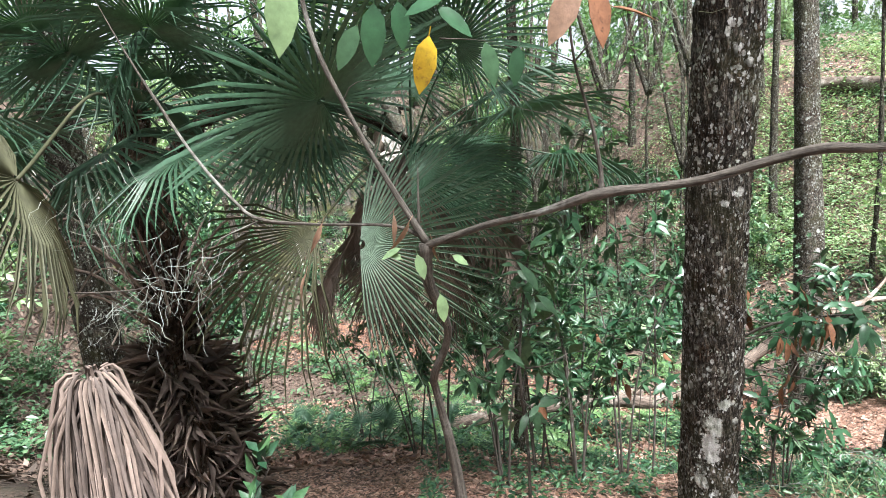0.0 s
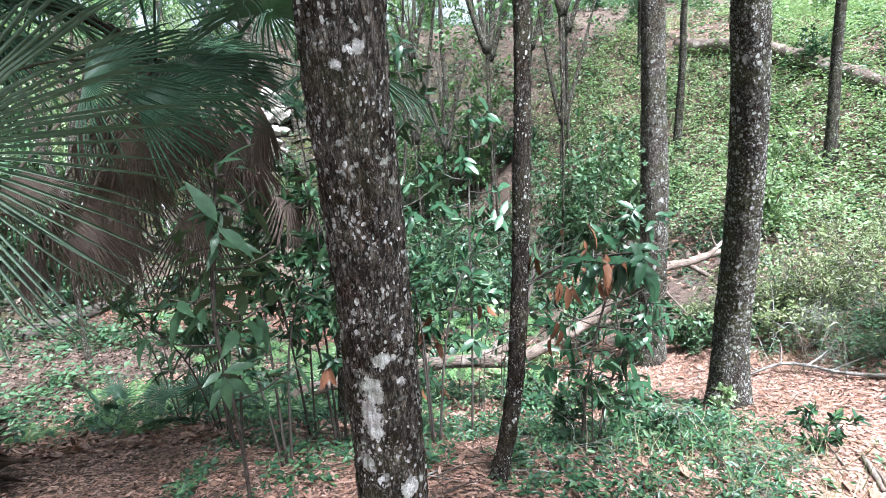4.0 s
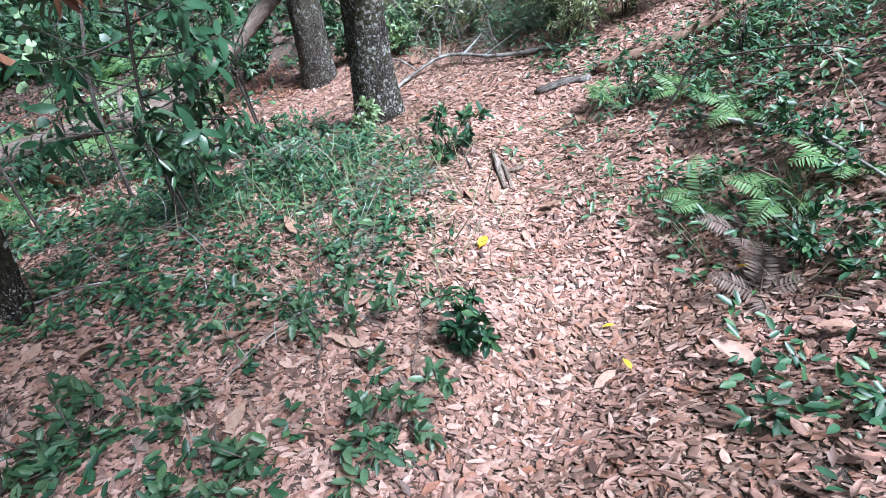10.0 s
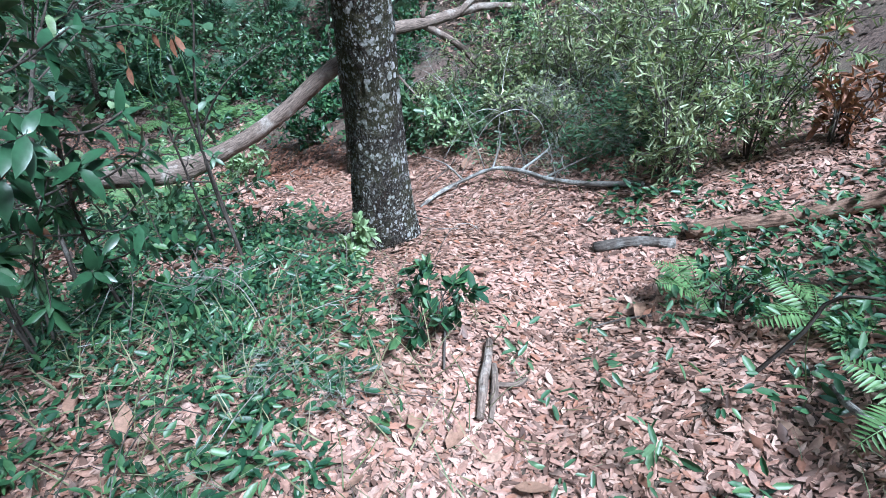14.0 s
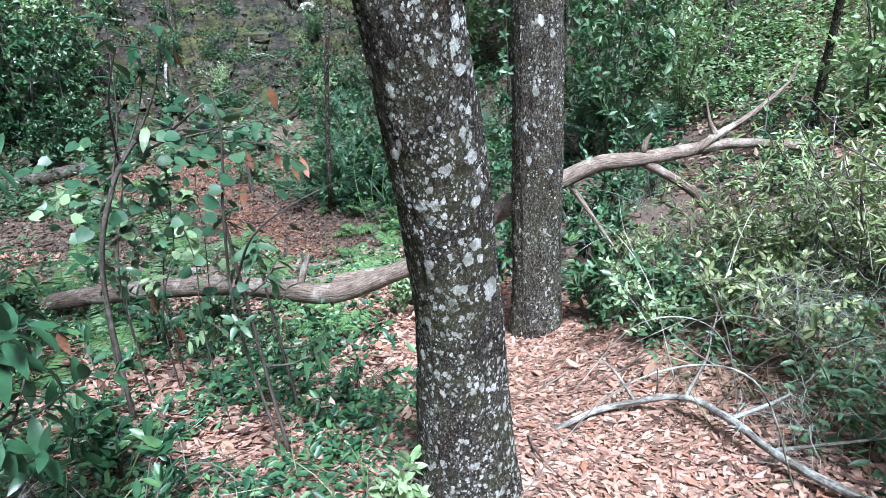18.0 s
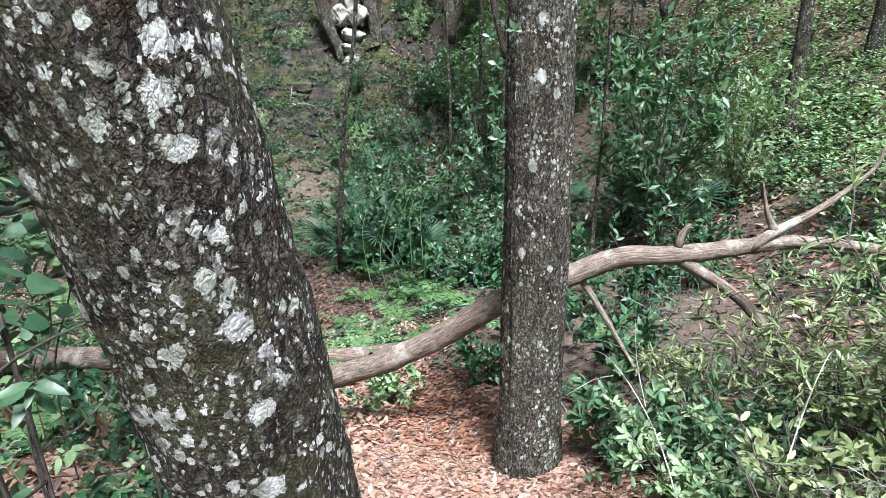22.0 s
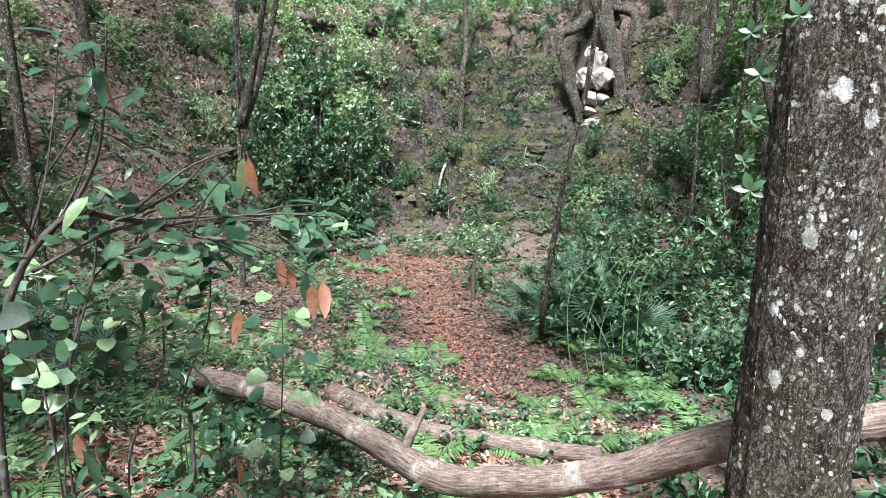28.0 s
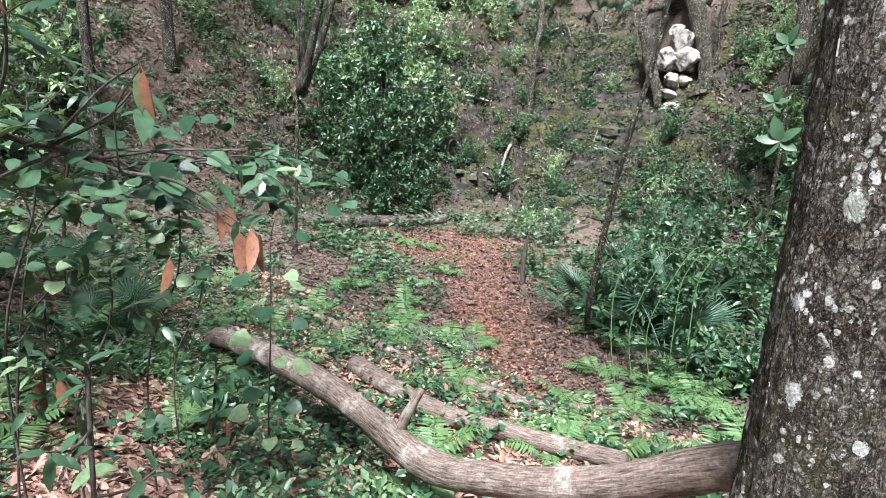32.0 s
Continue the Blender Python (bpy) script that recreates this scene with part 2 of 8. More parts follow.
# a smaller blade for far foliage
def small_blade(width=0.45, droop=0.1):
    V = np.array([[0, 0, 0], [-width / 2, 0.45, 0.06], [width / 2, 0.45, 0.06], [0, 1, -droop]])
    return V, None, np.array([[0, 2, 3], [0, 3, 1]])


def scatter(shape, P, D, N, S):
    """Copies of a blade at places P, pointing along D with upper side N, S long, as one mesh's arrays."""
    V0, Q0, T0 = shape
    X, Y, Z = basis(D, N)
    S = np.asarray(S)
    V = P[:, None] + S[:, None, None] * (V0[None, :, 0, None] * X[:, None] + V0[None, :, 1, None] * Y[:, None] + V0[None, :, 2, None] * Z[:, None])
    off = (np.arange(len(P)) * len(V0))[:, None, None]
    Q = None if Q0 is None else (Q0[None] + off).reshape(-1, 4)
    T = None if T0 is None else (T0[None] + off).reshape(-1, 3)
    return V.reshape(-1, 3), Q, T


def rand_dirs(n, up=0.0, r=None):
    r = r or rng
    d = r.normal(size=(n, 3))
    d[:, 2] += up
    return d / np.linalg.norm(d, axis=1)[:, None]


# ---- materials ----
def nodes_of(name):
    m = bpy.data.materials.new(name)
    m.use_nodes = True
    nt = m.node_tree
    return m, nt, nt.nodes["Principled BSDF"], nt.nodes["Material Output"]


def link(nt, a, b):
    nt.links.new(a, b)


def ramp(nt, fac, stops, interp="LINEAR"):
    r = nt.nodes.new("ShaderNodeValToRGB")
    r.color_ramp.interpolation = interp
    while len(r.color_ramp.elements) < len(stops):
        r.color_ramp.elements.new(0.5)
    for e, (p, c) in zip(r.color_ramp.elements, stops):
        e.position, e.color = p, (*c, 1) if len(c) == 3 else c
    if fac is not None:
        link(nt, fac, r.inputs[0])
    return r.outputs[0]


def noise_tex(nt, scale, detail=4, rough=0.55, vec=None, stretch=None):
    n = nt.nodes.new("ShaderNodeTexNoise")
    n.inputs["Scale"].default_value, n.inputs["Detail"].default_value, n.inputs["Roughness"].default_value = scale, detail, rough
    if stretch is not None:
        mp = nt.nodes.new("ShaderNodeMapping")
        mp.inputs["Scale"].default_value = stretch
        link(nt, vec, mp.inputs[0])
        vec = mp.outputs[0]
    if vec is not None:
        link(nt, vec, n.inputs["Vector"])
    return n.outputs[0]


def mix(nt, fac, a, b, mode="MIX"):
    m = nt.nodes.new("ShaderNodeMix")
    m.data_type, m.blend_type = "RGBA", mode
    for sock, v in ((m.inputs[0], fac), (m.inputs[6], a), (m.inputs[7], b)):
        if isinstance(v, (int, float)):
            sock.default_value = v
        elif isinstance(v, tuple):
            sock.default_value = (*v, 1)
        else:
            link(nt, v, sock)
    return m.outputs[2]


def math_node(nt, op, a, b=0.0):
    m = nt.nodes.new("ShaderNodeMath")
    m.operation = op
    for sock, v in zip(m.inputs, (a, b)):
        if isinstance(v, (int, float)):
            sock.default_value = v
        else:
            link(nt, v, sock)
    return m.outputs[0]


def bump(nt, b, height_out, strength, dist=0.01):
    n = nt.nodes.new("ShaderNodeBump")
    n.inputs["Strength"].default_value, n.inputs["Distance"].default_value = strength, dist
    link(nt, height_out, n.inputs["Height"])
    link(nt, n.outputs[0], b.inputs["Normal"])


def position(nt):
    return nt.nodes.new("ShaderNodeNewGeometry").outputs["Position"]


def leaf_material(name, colours, rough=0.45, through_light=0.25, spots=None, scale=30):
    """Foliage whose tint varies from leaf to leaf."""
    m, nt, b, out = nodes_of(name)
    geo = nt.nodes.new("ShaderNodeNewGeometry")
    n = len(colours)
    base = ramp(nt, geo.outputs["Random Per Island"], [(i / max(1, n - 1), c) for i, c in enumerate(colours)])
    patch = noise_tex(nt, 1.7, 3, 0.6, geo.outputs["Position"])
    base = mix(nt, ramp(nt, patch, [(0.3, (0, 0, 0)), (0.7, (0.5, 0.5, 0.5))]), base, mix(nt, 1.0, base, (0.6, 0.62, 0.5), "MULTIPLY"))
    fine = noise_tex(nt, scale, 4, 0.65, geo.outputs["Position"])
    base = mix(nt, 1.0, base, ramp(nt, fine, [(0.25, (0.62, 0.62, 0.62)), (0.75, (1.25, 1.25, 1.25))]), "MULTIPLY")
    if spots:
        base = mix(nt, ramp(nt, noise_tex(nt, scale * 2.2, 3, 0.6, geo.outputs["Position"]), [(0.58, (0, 0, 0)), (0.7, (0.8, 0.8, 0.8))]), base, spots)
    link(nt, base, b.inputs["Base Color"])
    b.inputs["Roughness"].default_value = rough
    b.inputs["Specular IOR Level"].default_value = 0.4
    bump(nt, b, fine, 0.25, 0.004)
    if through_light:
        tr = nt.nodes.new("ShaderNodeBsdfTranslucent")
        link(nt, mix(nt, 1.0, base, (1.2, 1.3, 0.75), "MULTIPLY"), tr.inputs[0])
        ms = nt.nodes.new("ShaderNodeMixShader")
        ms.inputs[0].default_value = through_light
        link(nt, b.outputs[0], ms.inputs[1])
        link(nt, tr.outputs[0], ms.inputs[2])
        link(nt, ms.outputs[0], out.inputs[0])
    return m


def bark_material(name, dark, light, lichen=(0.5, 0.53, 0.5), amount=0.5, moss=0.2, plate=55.0, crusts=(), stretch=0.33, scurf=0.5, sizes=(120.0, 52.0, 26.0, 13.0)):
    """Bark broken into small plates by furrows, with a grey scurf, pale crusts of lichen in flecks and spots, and a little moss."""
    m, nt, b, out = nodes_of(name)
    tc = nt.nodes.new("ShaderNodeTexCoord").outputs["Object"]
    warp = mix(nt, 0.02, tc, noise_tex(nt, 30, 3, 0.6, tc))
    mp = nt.nodes.new("ShaderNodeMapping")
    mp.inputs["Scale"].default_value = (1, 1, stretch * 1.2)
    link(nt, warp, mp.inputs[0])
    v = nt.nodes.new("ShaderNodeTexVoronoi")
    v.feature = "DISTANCE_TO_EDGE"
    v.inputs["Scale"].default_value = plate
    link(nt, mp.outputs[0], v.inputs["Vector"])
    crack = ramp(nt, v.outputs["Distance"], [(0.02, (0, 0, 0)), (0.2, (1, 1, 1))])
    fur = noise_tex(nt, plate * 0.7, 7, 0.78, tc, (1, 1, stretch))
    split = math_node(nt, "ABSOLUTE", math_node(nt, "SUBTRACT", noise_tex(nt, plate * 0.42, 4, 0.6, warp, (1, 1, stretch * 0.8)), 0.5))
    furrow = ramp(nt, split, [(0.008, (0, 0, 0)), (0.06, (1, 1, 1))])
    grain = noise_tex(nt, 210, 4, 0.8, tc)
    relief_h = math_node(nt, "ADD", math_node(nt, "MULTIPLY", math_node(nt, "ADD", crack, math_node(nt, "MULTIPLY", furrow, 2.2)), 0.22), math_node(nt, "ADD", math_node(nt, "MULTIPLY", fur, 0.9), math_node(nt, "MULTIPLY", grain, 0.5)))
    base = ramp(nt, fur, [(0.36, dark), (0.47, tuple(d * 0.6 + l * 0.4 for d, l in zip(dark, light))), (0.6, light)])
    base = mix(nt, crack, mix(nt, 0.6, base, dark), base)
    base = mix(nt, furrow, mix(nt, 0.85, base, dark), base)
    base = mix(nt, 1.0, base, ramp(nt, noise_tex(nt, 7, 4, 0.6, tc), [(0.36, (0.62, 0.5, 0.42)), (0.5, (1, 0.98, 0.95)), (0.66, (1.25, 1.25, 1.2))]), "MULTIPLY")
    base = mix(nt, 1.0, base, ramp(nt, grain, [(0.3, (0.35, 0.35, 0.35)), (0.7, (1.6, 1.6, 1.6))]), "MULTIPLY")
    base = mix(nt, math_node(nt, "MULTIPLY", ramp(nt, noise_tex(nt, 4, 5, 0.65, tc), [(0.46, (0, 0, 0)), (0.6, (1, 1, 1))]), moss), base, mix(nt, fur, (0.03, 0.032, 0.012), (0.13, 0.135, 0.06)))
    thin = math_node(nt, "MULTIPLY", ramp(nt, noise_tex(nt, 85, 6, 0.8, tc, (1, 1, stretch * 1.6)), [(0.54, (0, 0, 0)), (0.62, (1, 1, 1))]), math_node(nt, "MULTIPLY", furrow, scurf))
    base = mix(nt, thin, base, tuple(c * 0.66 for c in lichen))
    masks = None
    for sc, (cut, lo, st) in zip(sizes, ((0.5, 0.59, 0.6), (0.52, 0.57, 0.8), (0.5, 0.60, 0.85), (0.42, 0.74, 0.9))):
        mp = nt.nodes.new("ShaderNodeMapping")
        mp.inputs["Scale"].default_value = (1, 1, st)
        link(nt, warp, mp.inputs[0])
        v = nt.nodes.new("ShaderNodeTexVoronoi")
        v.inputs["Scale"].default_value = sc
        link(nt, mp.outputs[0], v.inputs["Vector"])
        radius = math_node(nt, "MULTIPLY", v.outputs["Color"], cut * 1.3)
        ragged = math_node(nt, "MULTIPLY", math_node(nt, "SUBTRACT", noise_tex(nt, sc * 4, 4, 0.8, tc), 0.5), 0.5)
        inside = math_node(nt, "LESS_THAN", math_node(nt, "ADD", v.outputs["Distance"], ragged), math_node(nt, "SUBTRACT", radius, 0.10))
        here = ramp(nt, noise_tex(nt, 1.5 + sc * 0.09, 4, 0.65, tc), [(lo - 0.24 * amount, (0, 0, 0)), (lo + 0.05 - 0.24 * amount, (1, 1, 1))])
        mk = math_node(nt, "MULTIPLY", inside, here)
        masks = mk if masks is None else math_node(nt, "MAXIMUM", masks, mk)
    for cx, cy, cz, cr, tall in crusts:  # the larger crusts, each with a ragged outline of its own
        vm = nt.nodes.new("ShaderNodeVectorMath")
        vm.operation = "SUBTRACT"
        link(nt, position(nt), vm.inputs[0])
        vm.inputs[1].default_value = (cx, cy, cz)
        sc = nt.nodes.new("ShaderNodeVectorMath")
        sc.operation = "MULTIPLY"
        link(nt, vm.outputs[0], sc.inputs[0])
        sc.inputs[1].default_value = (1, 1, 1 / tall)
        ln = nt.nodes.new("ShaderNodeVectorMath")
        ln.operation = "LENGTH"
        link(nt, sc.outputs[0], ln.inputs[0])
        ragged = math_node(nt, "MULTIPLY", math_node(nt, "SUBTRACT", noise_tex(nt, 0.9 / cr, 6, 0.75, tc), 0.5), cr * 2.6)
        masks = math_node(nt, "MAXIMUM", masks, math_node(nt, "LESS_THAN", math_node(nt, "ADD", ln.outputs["Value"], ragged), cr))
    tint = mix(nt, ramp(nt, noise_tex(nt, 5, 3, 0.6, tc), [(0.42, (0, 0, 0)), (0.58, (1, 1, 1))]), lichen, (lichen[0] * 0.8, lichen[1] * 0.83, lichen[2] * 0.76))
    tint = mix(nt, 1.0, tint, ramp(nt, noise_tex(nt, 190, 4, 0.8, tc), [(0.3, (0.5, 0.5, 0.5)), (0.65, (1.2, 1.2, 1.2))]), "MULTIPLY")
    tint = mix(nt, 1.0, tint, ramp(nt, noise_tex(nt, 21, 3, 0.6, tc), [(0.36, (0.5, 0.52, 0.48)), (0.58, (1.1, 1.1, 1.12))]), "MULTIPLY")
    solid = math_node(nt, "MULTIPLY", masks, ramp(nt, fur, [(0.36, (0.45, 0.45, 0.45)), (0.48, (1, 1, 1))]))
    base = mix(nt, solid, base, tint)
    link(nt, base, b.inputs["Base Color"])
    b.inputs["Roughness"].default_value = 0.95
    b.inputs["Specular IOR Level"].default_value = 0.15
    calm = math_node(nt, "SUBTRACT", 1.0, math_node(nt, "MULTIPLY", masks, 0.8))
    bump(nt, b, math_node(nt, "ADD", math_node(nt, "MULTIPLY", relief_h, calm), math_node(nt, "MULTIPLY", masks, 0.5)), 1.0, 0.028)
    return m


def wood_material(name, dark, light, pale=(0.5, 0.46, 0.42), crust=0.3):
    """Weathered wood with its grain along the limb."""
    m, nt, b, out = nodes_of(name)
    uv = nt.nodes.new("ShaderNodeTexCoord").outputs["UV"]
    ob = nt.nodes.new("ShaderNodeTexCoord").outputs["Object"]
    g = noise_tex(nt, 1, 5, 0.65, uv, (90, 9, 1))
    base = ramp(nt, g, [(0.3, dark), (0.68, light)])
    base = mix(nt, ramp(nt, noise_tex(nt, 4, 5, 0.7, ob), [(0.62 - 0.25 * crust, (0, 0, 0)), (0.74 - 0.2 * crust, (0.85, 0.85, 0.85))]), base, pale)
    base = mix(nt, 1.0, base, ramp(nt, noise_tex(nt, 70, 4, 0.7, ob), [(0.3, (0.62, 0.62, 0.62)), (0.7, (1.25, 1.25, 1.25))]), "MULTIPLY")
    link(nt, base, b.inputs["Base Color"])
    b.inputs["Roughness"].default_value = 0.9
    b.inputs["Specular IOR Level"].default_value = 0.2
    bump(nt, b, g, 0.7, 0.012)
    return m


def ground_material():
    """Soil and rotted litter, with rock and moss where the face is steep and its colour carries shade."""
    m, nt, b, out = nodes_of("forest_soil")
    p = position(nt)
    n1, n2, n3 = noise_tex(nt, 2.1, 4, 0.6, p), noise_tex(nt, 28, 5, 0.7, p), noise_tex(nt, 140, 3, 0.7, p)
    soil = ramp(nt, n2, [(0.3, (0.03, 0.021, 0.017)), (0.5, (0.10, 0.066, 0.052)), (0.72, (0.2, 0.135, 0.108))])
    soil = mix(nt, ramp(nt, n1, [(0.4, (0, 0, 0)), (0.65, (0.6, 0.6, 0.6))]), soil, mix(nt, n2, (0.03, 0.03, 0.016), (0.11, 0.095, 0.06)))
    at = nt.nodes.new("ShaderNodeAttribute")
    at.attribute_name = "rock"
    rock = ramp(nt, noise_tex(nt, 7, 7, 0.75, p), [(0.38, (0.006, 0.005, 0.004)), (0.47, (0.035, 0.03, 0.024)), (0.57, (0.06, 0.052, 0.042)), (0.7, (0.17, 0.155, 0.13))])
    moss = mix(nt, ramp(nt, noise_tex(nt, 1.3, 5, 0.65, p), [(0.46, (0, 0, 0)), (0.54, (1, 1, 1))]), rock, mix(nt, n2, (0.010, 0.012, 0.003), (0.105, 0.11, 0.024)))
    # layered bands, with the shade of crevices painted in as dark tones
    strata_shade = ramp(nt, noise_tex(nt, 1.5, 6, 0.7, p, (1.0, 1.0, 4.5)), [(0.42, (0.18, 0.17, 0.16)), (0.5, (0.8, 0.8, 0.8)), (0.6, (1.35, 1.33, 1.3))])
    moss = mix(nt, 1.0, moss, strata_shade, "MULTIPLY")
    litter = mix(nt, ramp(nt, noise_tex(nt, 2.4, 5, 0.7, p), [(0.5, (0, 0, 0)), (0.6, (0.7, 0.7, 0.7))]), moss, mix(nt, n2, (0.012, 0.009, 0.007), (0.085, 0.058, 0.045)))
    # the face's colour is multiplied down in place of canopy shade
    base = mix(nt, at.outputs["Fac"], soil, mix(nt, 1.0, litter, (0.68, 0.7, 0.66), "MULTIPLY"))
    base = mix(nt, 1.0, base, ramp(nt, n3, [(0.3, (0.6, 0.6, 0.6)), (0.7, (1.3, 1.3, 1.3))]), "MULTIPLY")
    link(nt, base, b.inputs["Base Color"])
    b.inputs["Roughness"].default_value = 0.95
    bump(nt, b, math_node(nt, "ADD", n2, math_node(nt, "MULTIPLY", n3, 0.3)), 0.9, 0.03)
    return m


SOIL = ground_material()
HOLLOW_LITTER = leaf_material("orange_brown_leaf_litter", [(0.10, 0.05, 0.036), (0.20, 0.095, 0.062), (0.30, 0.145, 0.098), (0.25, 0.105, 0.06), (0.36, 0.21, 0.155)], 0.6, 0.08, scale=50)
LITTER = leaf_material("dry_leaf_litter", [(0.065, 0.038, 0.03), (0.205, 0.12, 0.092), (0.34, 0.2, 0.157), (0.42, 0.265, 0.213), (0.26, 0.122, 0.08), (0.52, 0.36, 0.30), (0.11, 0.065, 0.05)], 0.55, 0.08, scale=60)
# darker version of the dry leaf litter, mostly for ground off the path
DARK_LITTER = leaf_material("dark_leaf_litter", [(0.03, 0.02, 0.016), (0.075, 0.05, 0.04), (0.14, 0.09, 0.07), (0.05, 0.036, 0.028), (0.2, 0.14, 0.115)], 0.7, 0.05, scale=50)
PALE_LEAF = leaf_material("pale_fallen_leaf", [(0.35, 0.225, 0.165), (0.29, 0.175, 0.125), (0.38, 0.265, 0.205), (0.28, 0.145, 0.09)], 0.55, 0.1, scale=60)
DEAD_LEAF = leaf_material("hanging_dead_leaf", [(0.21, 0.09, 0.05), (0.29, 0.135, 0.075), (0.14, 0.06, 0.036)], 0.55, 0.15, spots=(0.07, 0.035, 0.02), scale=40)
YELLOW_LEAF = leaf_material("yellow_leaf", [(0.75, 0.52, 0.04), (0.65, 0.38, 0.03)], 0.45, 0.2, spots=(0.3, 0.14, 0.03))
MAGNOLIA = leaf_material("glossy_dark_green_leaf", [(0.02, 0.06, 0.032), (0.032, 0.09, 0.045), (0.055, 0.13, 0.055), (0.085, 0.16, 0.09), (0.11, 0.18, 0.085)], 0.32, 0.16, scale=25)
GREEN = leaf_material("soft_green_leaf", [(0.045, 0.10, 0.05), (0.07, 0.145, 0.075), (0.12, 0.20, 0.105), (0.055, 0.12, 0.065)], 0.4, 0.28)
HERB = leaf_material("green_herb_leaf", [(0.018, 0.055, 0.03), (0.028, 0.08, 0.04), (0.045, 0.115, 0.05), (0.09, 0.175, 0.07)], 0.42, 0.18)
OLIVE = leaf_material("yellow_green_narrow_leaf", [(0.10, 0.16, 0.07), (0.18, 0.225, 0.10), (0.34, 0.38, 0.2), (0.075, 0.125, 0.055), (0.25, 0.295, 0.145)], 0.33, 0.22)
PALE_BUSH = leaf_material("pale_yellow_green_leaf", [(0.16, 0.22, 0.11), (0.27, 0.33, 0.17), (0.40, 0.44, 0.26), (0.12, 0.18, 0.085)], 0.36, 0.25)
# light green that also carries the sunlight of open slope and rim
BRIGHT = leaf_material("light_green_leaf", [(0.18, 0.28, 0.14), (0.26, 0.37, 0.20), (0.34, 0.45, 0.27), (0.15, 0.24, 0.12)], 0.4, 0.3)
FERN = leaf_material("fern_green", [(0.08, 0.165, 0.06), (0.12, 0.22, 0.085), (0.155, 0.26, 0.105)], 0.45, 0.28)
GREY_PALM = leaf_material("grey_green_palm_frond", [(0.045, 0.08, 0.05), (0.075, 0.115, 0.08), (0.11, 0.155, 0.115), (0.06, 0.095, 0.062)], 0.6, 0.1)
PALM = leaf_material("palm_frond_green", [(0.028, 0.07, 0.042), (0.04, 0.095, 0.055), (0.055, 0.115, 0.07), (0.075, 0.145, 0.095)], 0.5, 0.08)
DEAD_PALM = leaf_material("dead_palm_brown", [(0.045, 0.032, 0.028), (0.12, 0.085, 0.072), (0.2, 0.15, 0.13), (0.07, 0.05, 0.042)], 0.8, 0.1)
DRY_PALM = leaf_material("dry_grey_palm_leaf", [(0.05, 0.038, 0.034), (0.14, 0.108, 0.097), (0.085, 0.063, 0.056), (0.2, 0.16, 0.145)], 0.8, 0.06)
# olive of the withering frond, darkened to serve a backlit frond as well
OLIVE_AND_SHADED_PALM = leaf_material("withering_olive_and_shaded_palm_frond", [(0.018, 0.024, 0.012), (0.035, 0.042, 0.018), (0.06, 0.058, 0.03), (0.026, 0.036, 0.02)], 0.7, 0.06)
CANOPY = leaf_material("canopy_leaf", [(0.06, 0.12, 0.05), (0.10, 0.19, 0.08), (0.16, 0.26, 0.12)], 0.45, 0.35)
GRASS = leaf_material("dry_and_green_grass", [(0.12, 0.18, 0.07), (0.28, 0.26, 0.16), (0.08, 0.14, 0.06), (0.36, 0.31, 0.22)], 0.6, 0.2)
MOSS = leaf_material("grey_hanging_moss", [(0.2, 0.21, 0.195), (0.3, 0.31, 0.29), (0.14, 0.15, 0.14)], 0.9, 0.2)
BARK = bark_material("oak_bark_with_lichen", (0.014, 0.012, 0.010), (0.24, 0.21, 0.18), (0.5, 0.5, 0.48), 0.48, 0.3, 95.0,
                     [(0.975, 2.195, 0.297, 0.03, 1.6), (0.965, 2.21, 0.2, 0.035, 2.2), (1.01, 2.18, 0.395, 0.025, 1.0), (1.06, 2.24, -0.075, 0.03, 1.2), (0.937, 2.245, 0.036, 0.025, 1.3)], 0.22, 0.75, (90.0, 52.0, 26.0, 13.0))
BARK_B = bark_material("dark_bark_with_white_lichen", (0.010, 0.009, 0.008), (0.16, 0.138, 0.115), (0.46, 0.46, 0.45), 0.6, 0.5, 120.0,
                       [(4.44, 5.198, -0.868, 0.034, 1.2), (4.373, 5.062, -0.102, 0.018, 0.9), (4.40, 5.134, -0.686, 0.024, 0.8), (4.38, 5.068, -0.045, 0.02, 1.0), (4.38, 5.075, -0.166, 0.018, 0.9), (4.40, 5.11, -0.404, 0.02, 1.1), (4.408, 5.13, -0.549, 0.02, 0.9)], 0.6, 0.5)
BARK_C = bark_material("furrowed_grey_oak_bark", (0.014, 0.012, 0.010), (0.24, 0.21, 0.178), (0.46, 0.47, 0.45), 0.3, 0.4, 95.0,
                       [(4.577, 7.33, -0.784, 0.017, 1.4), (4.603, 7.315, -0.996, 0.018, 1.8), (4.646, 7.306, -0.54, 0.021, 1.4), (4.75, 7.328, -1.08, 0.017, 1.1), (4.717, 7.313, -0.91, 0.009, 1.2), (4.712, 7.311, -0.703, 0.009, 1.3), (4.679, 7.305, -0.129, 0.022, 1.5),
                        (4.675, 7.305, 0.129, 0.02, 1.6), (4.75, 7.328, -0.207, 0.018, 1.5), (4.496, 7.421, -1.15, 0.016, 2.0), (4.5, 7.4, -0.86, 0.012, 2.0)], 0.45, 0.95, (70.0, 44.0, 30.0, 17.0))
BARK_S = bark_material("dark_smooth_bark", (0.016, 0.013, 0.011), (0.11, 0.088, 0.07), (0.5, 0.5, 0.47), 0.25, 0.25, 60.0)
BARK_FAR = bark_material("grey_bark", (0.018, 0.015, 0.012), (0.115, 0.1, 0.085), (0.3, 0.31, 0.28), 0.4, 0.3, 40.0)
PALM_BARK = bark_material("shaggy_palm_bark", (0.02, 0.014, 0.011), (0.16, 0.10, 0.075), (0.3, 0.3, 0.27), 0.1, 0.1, 22.0)
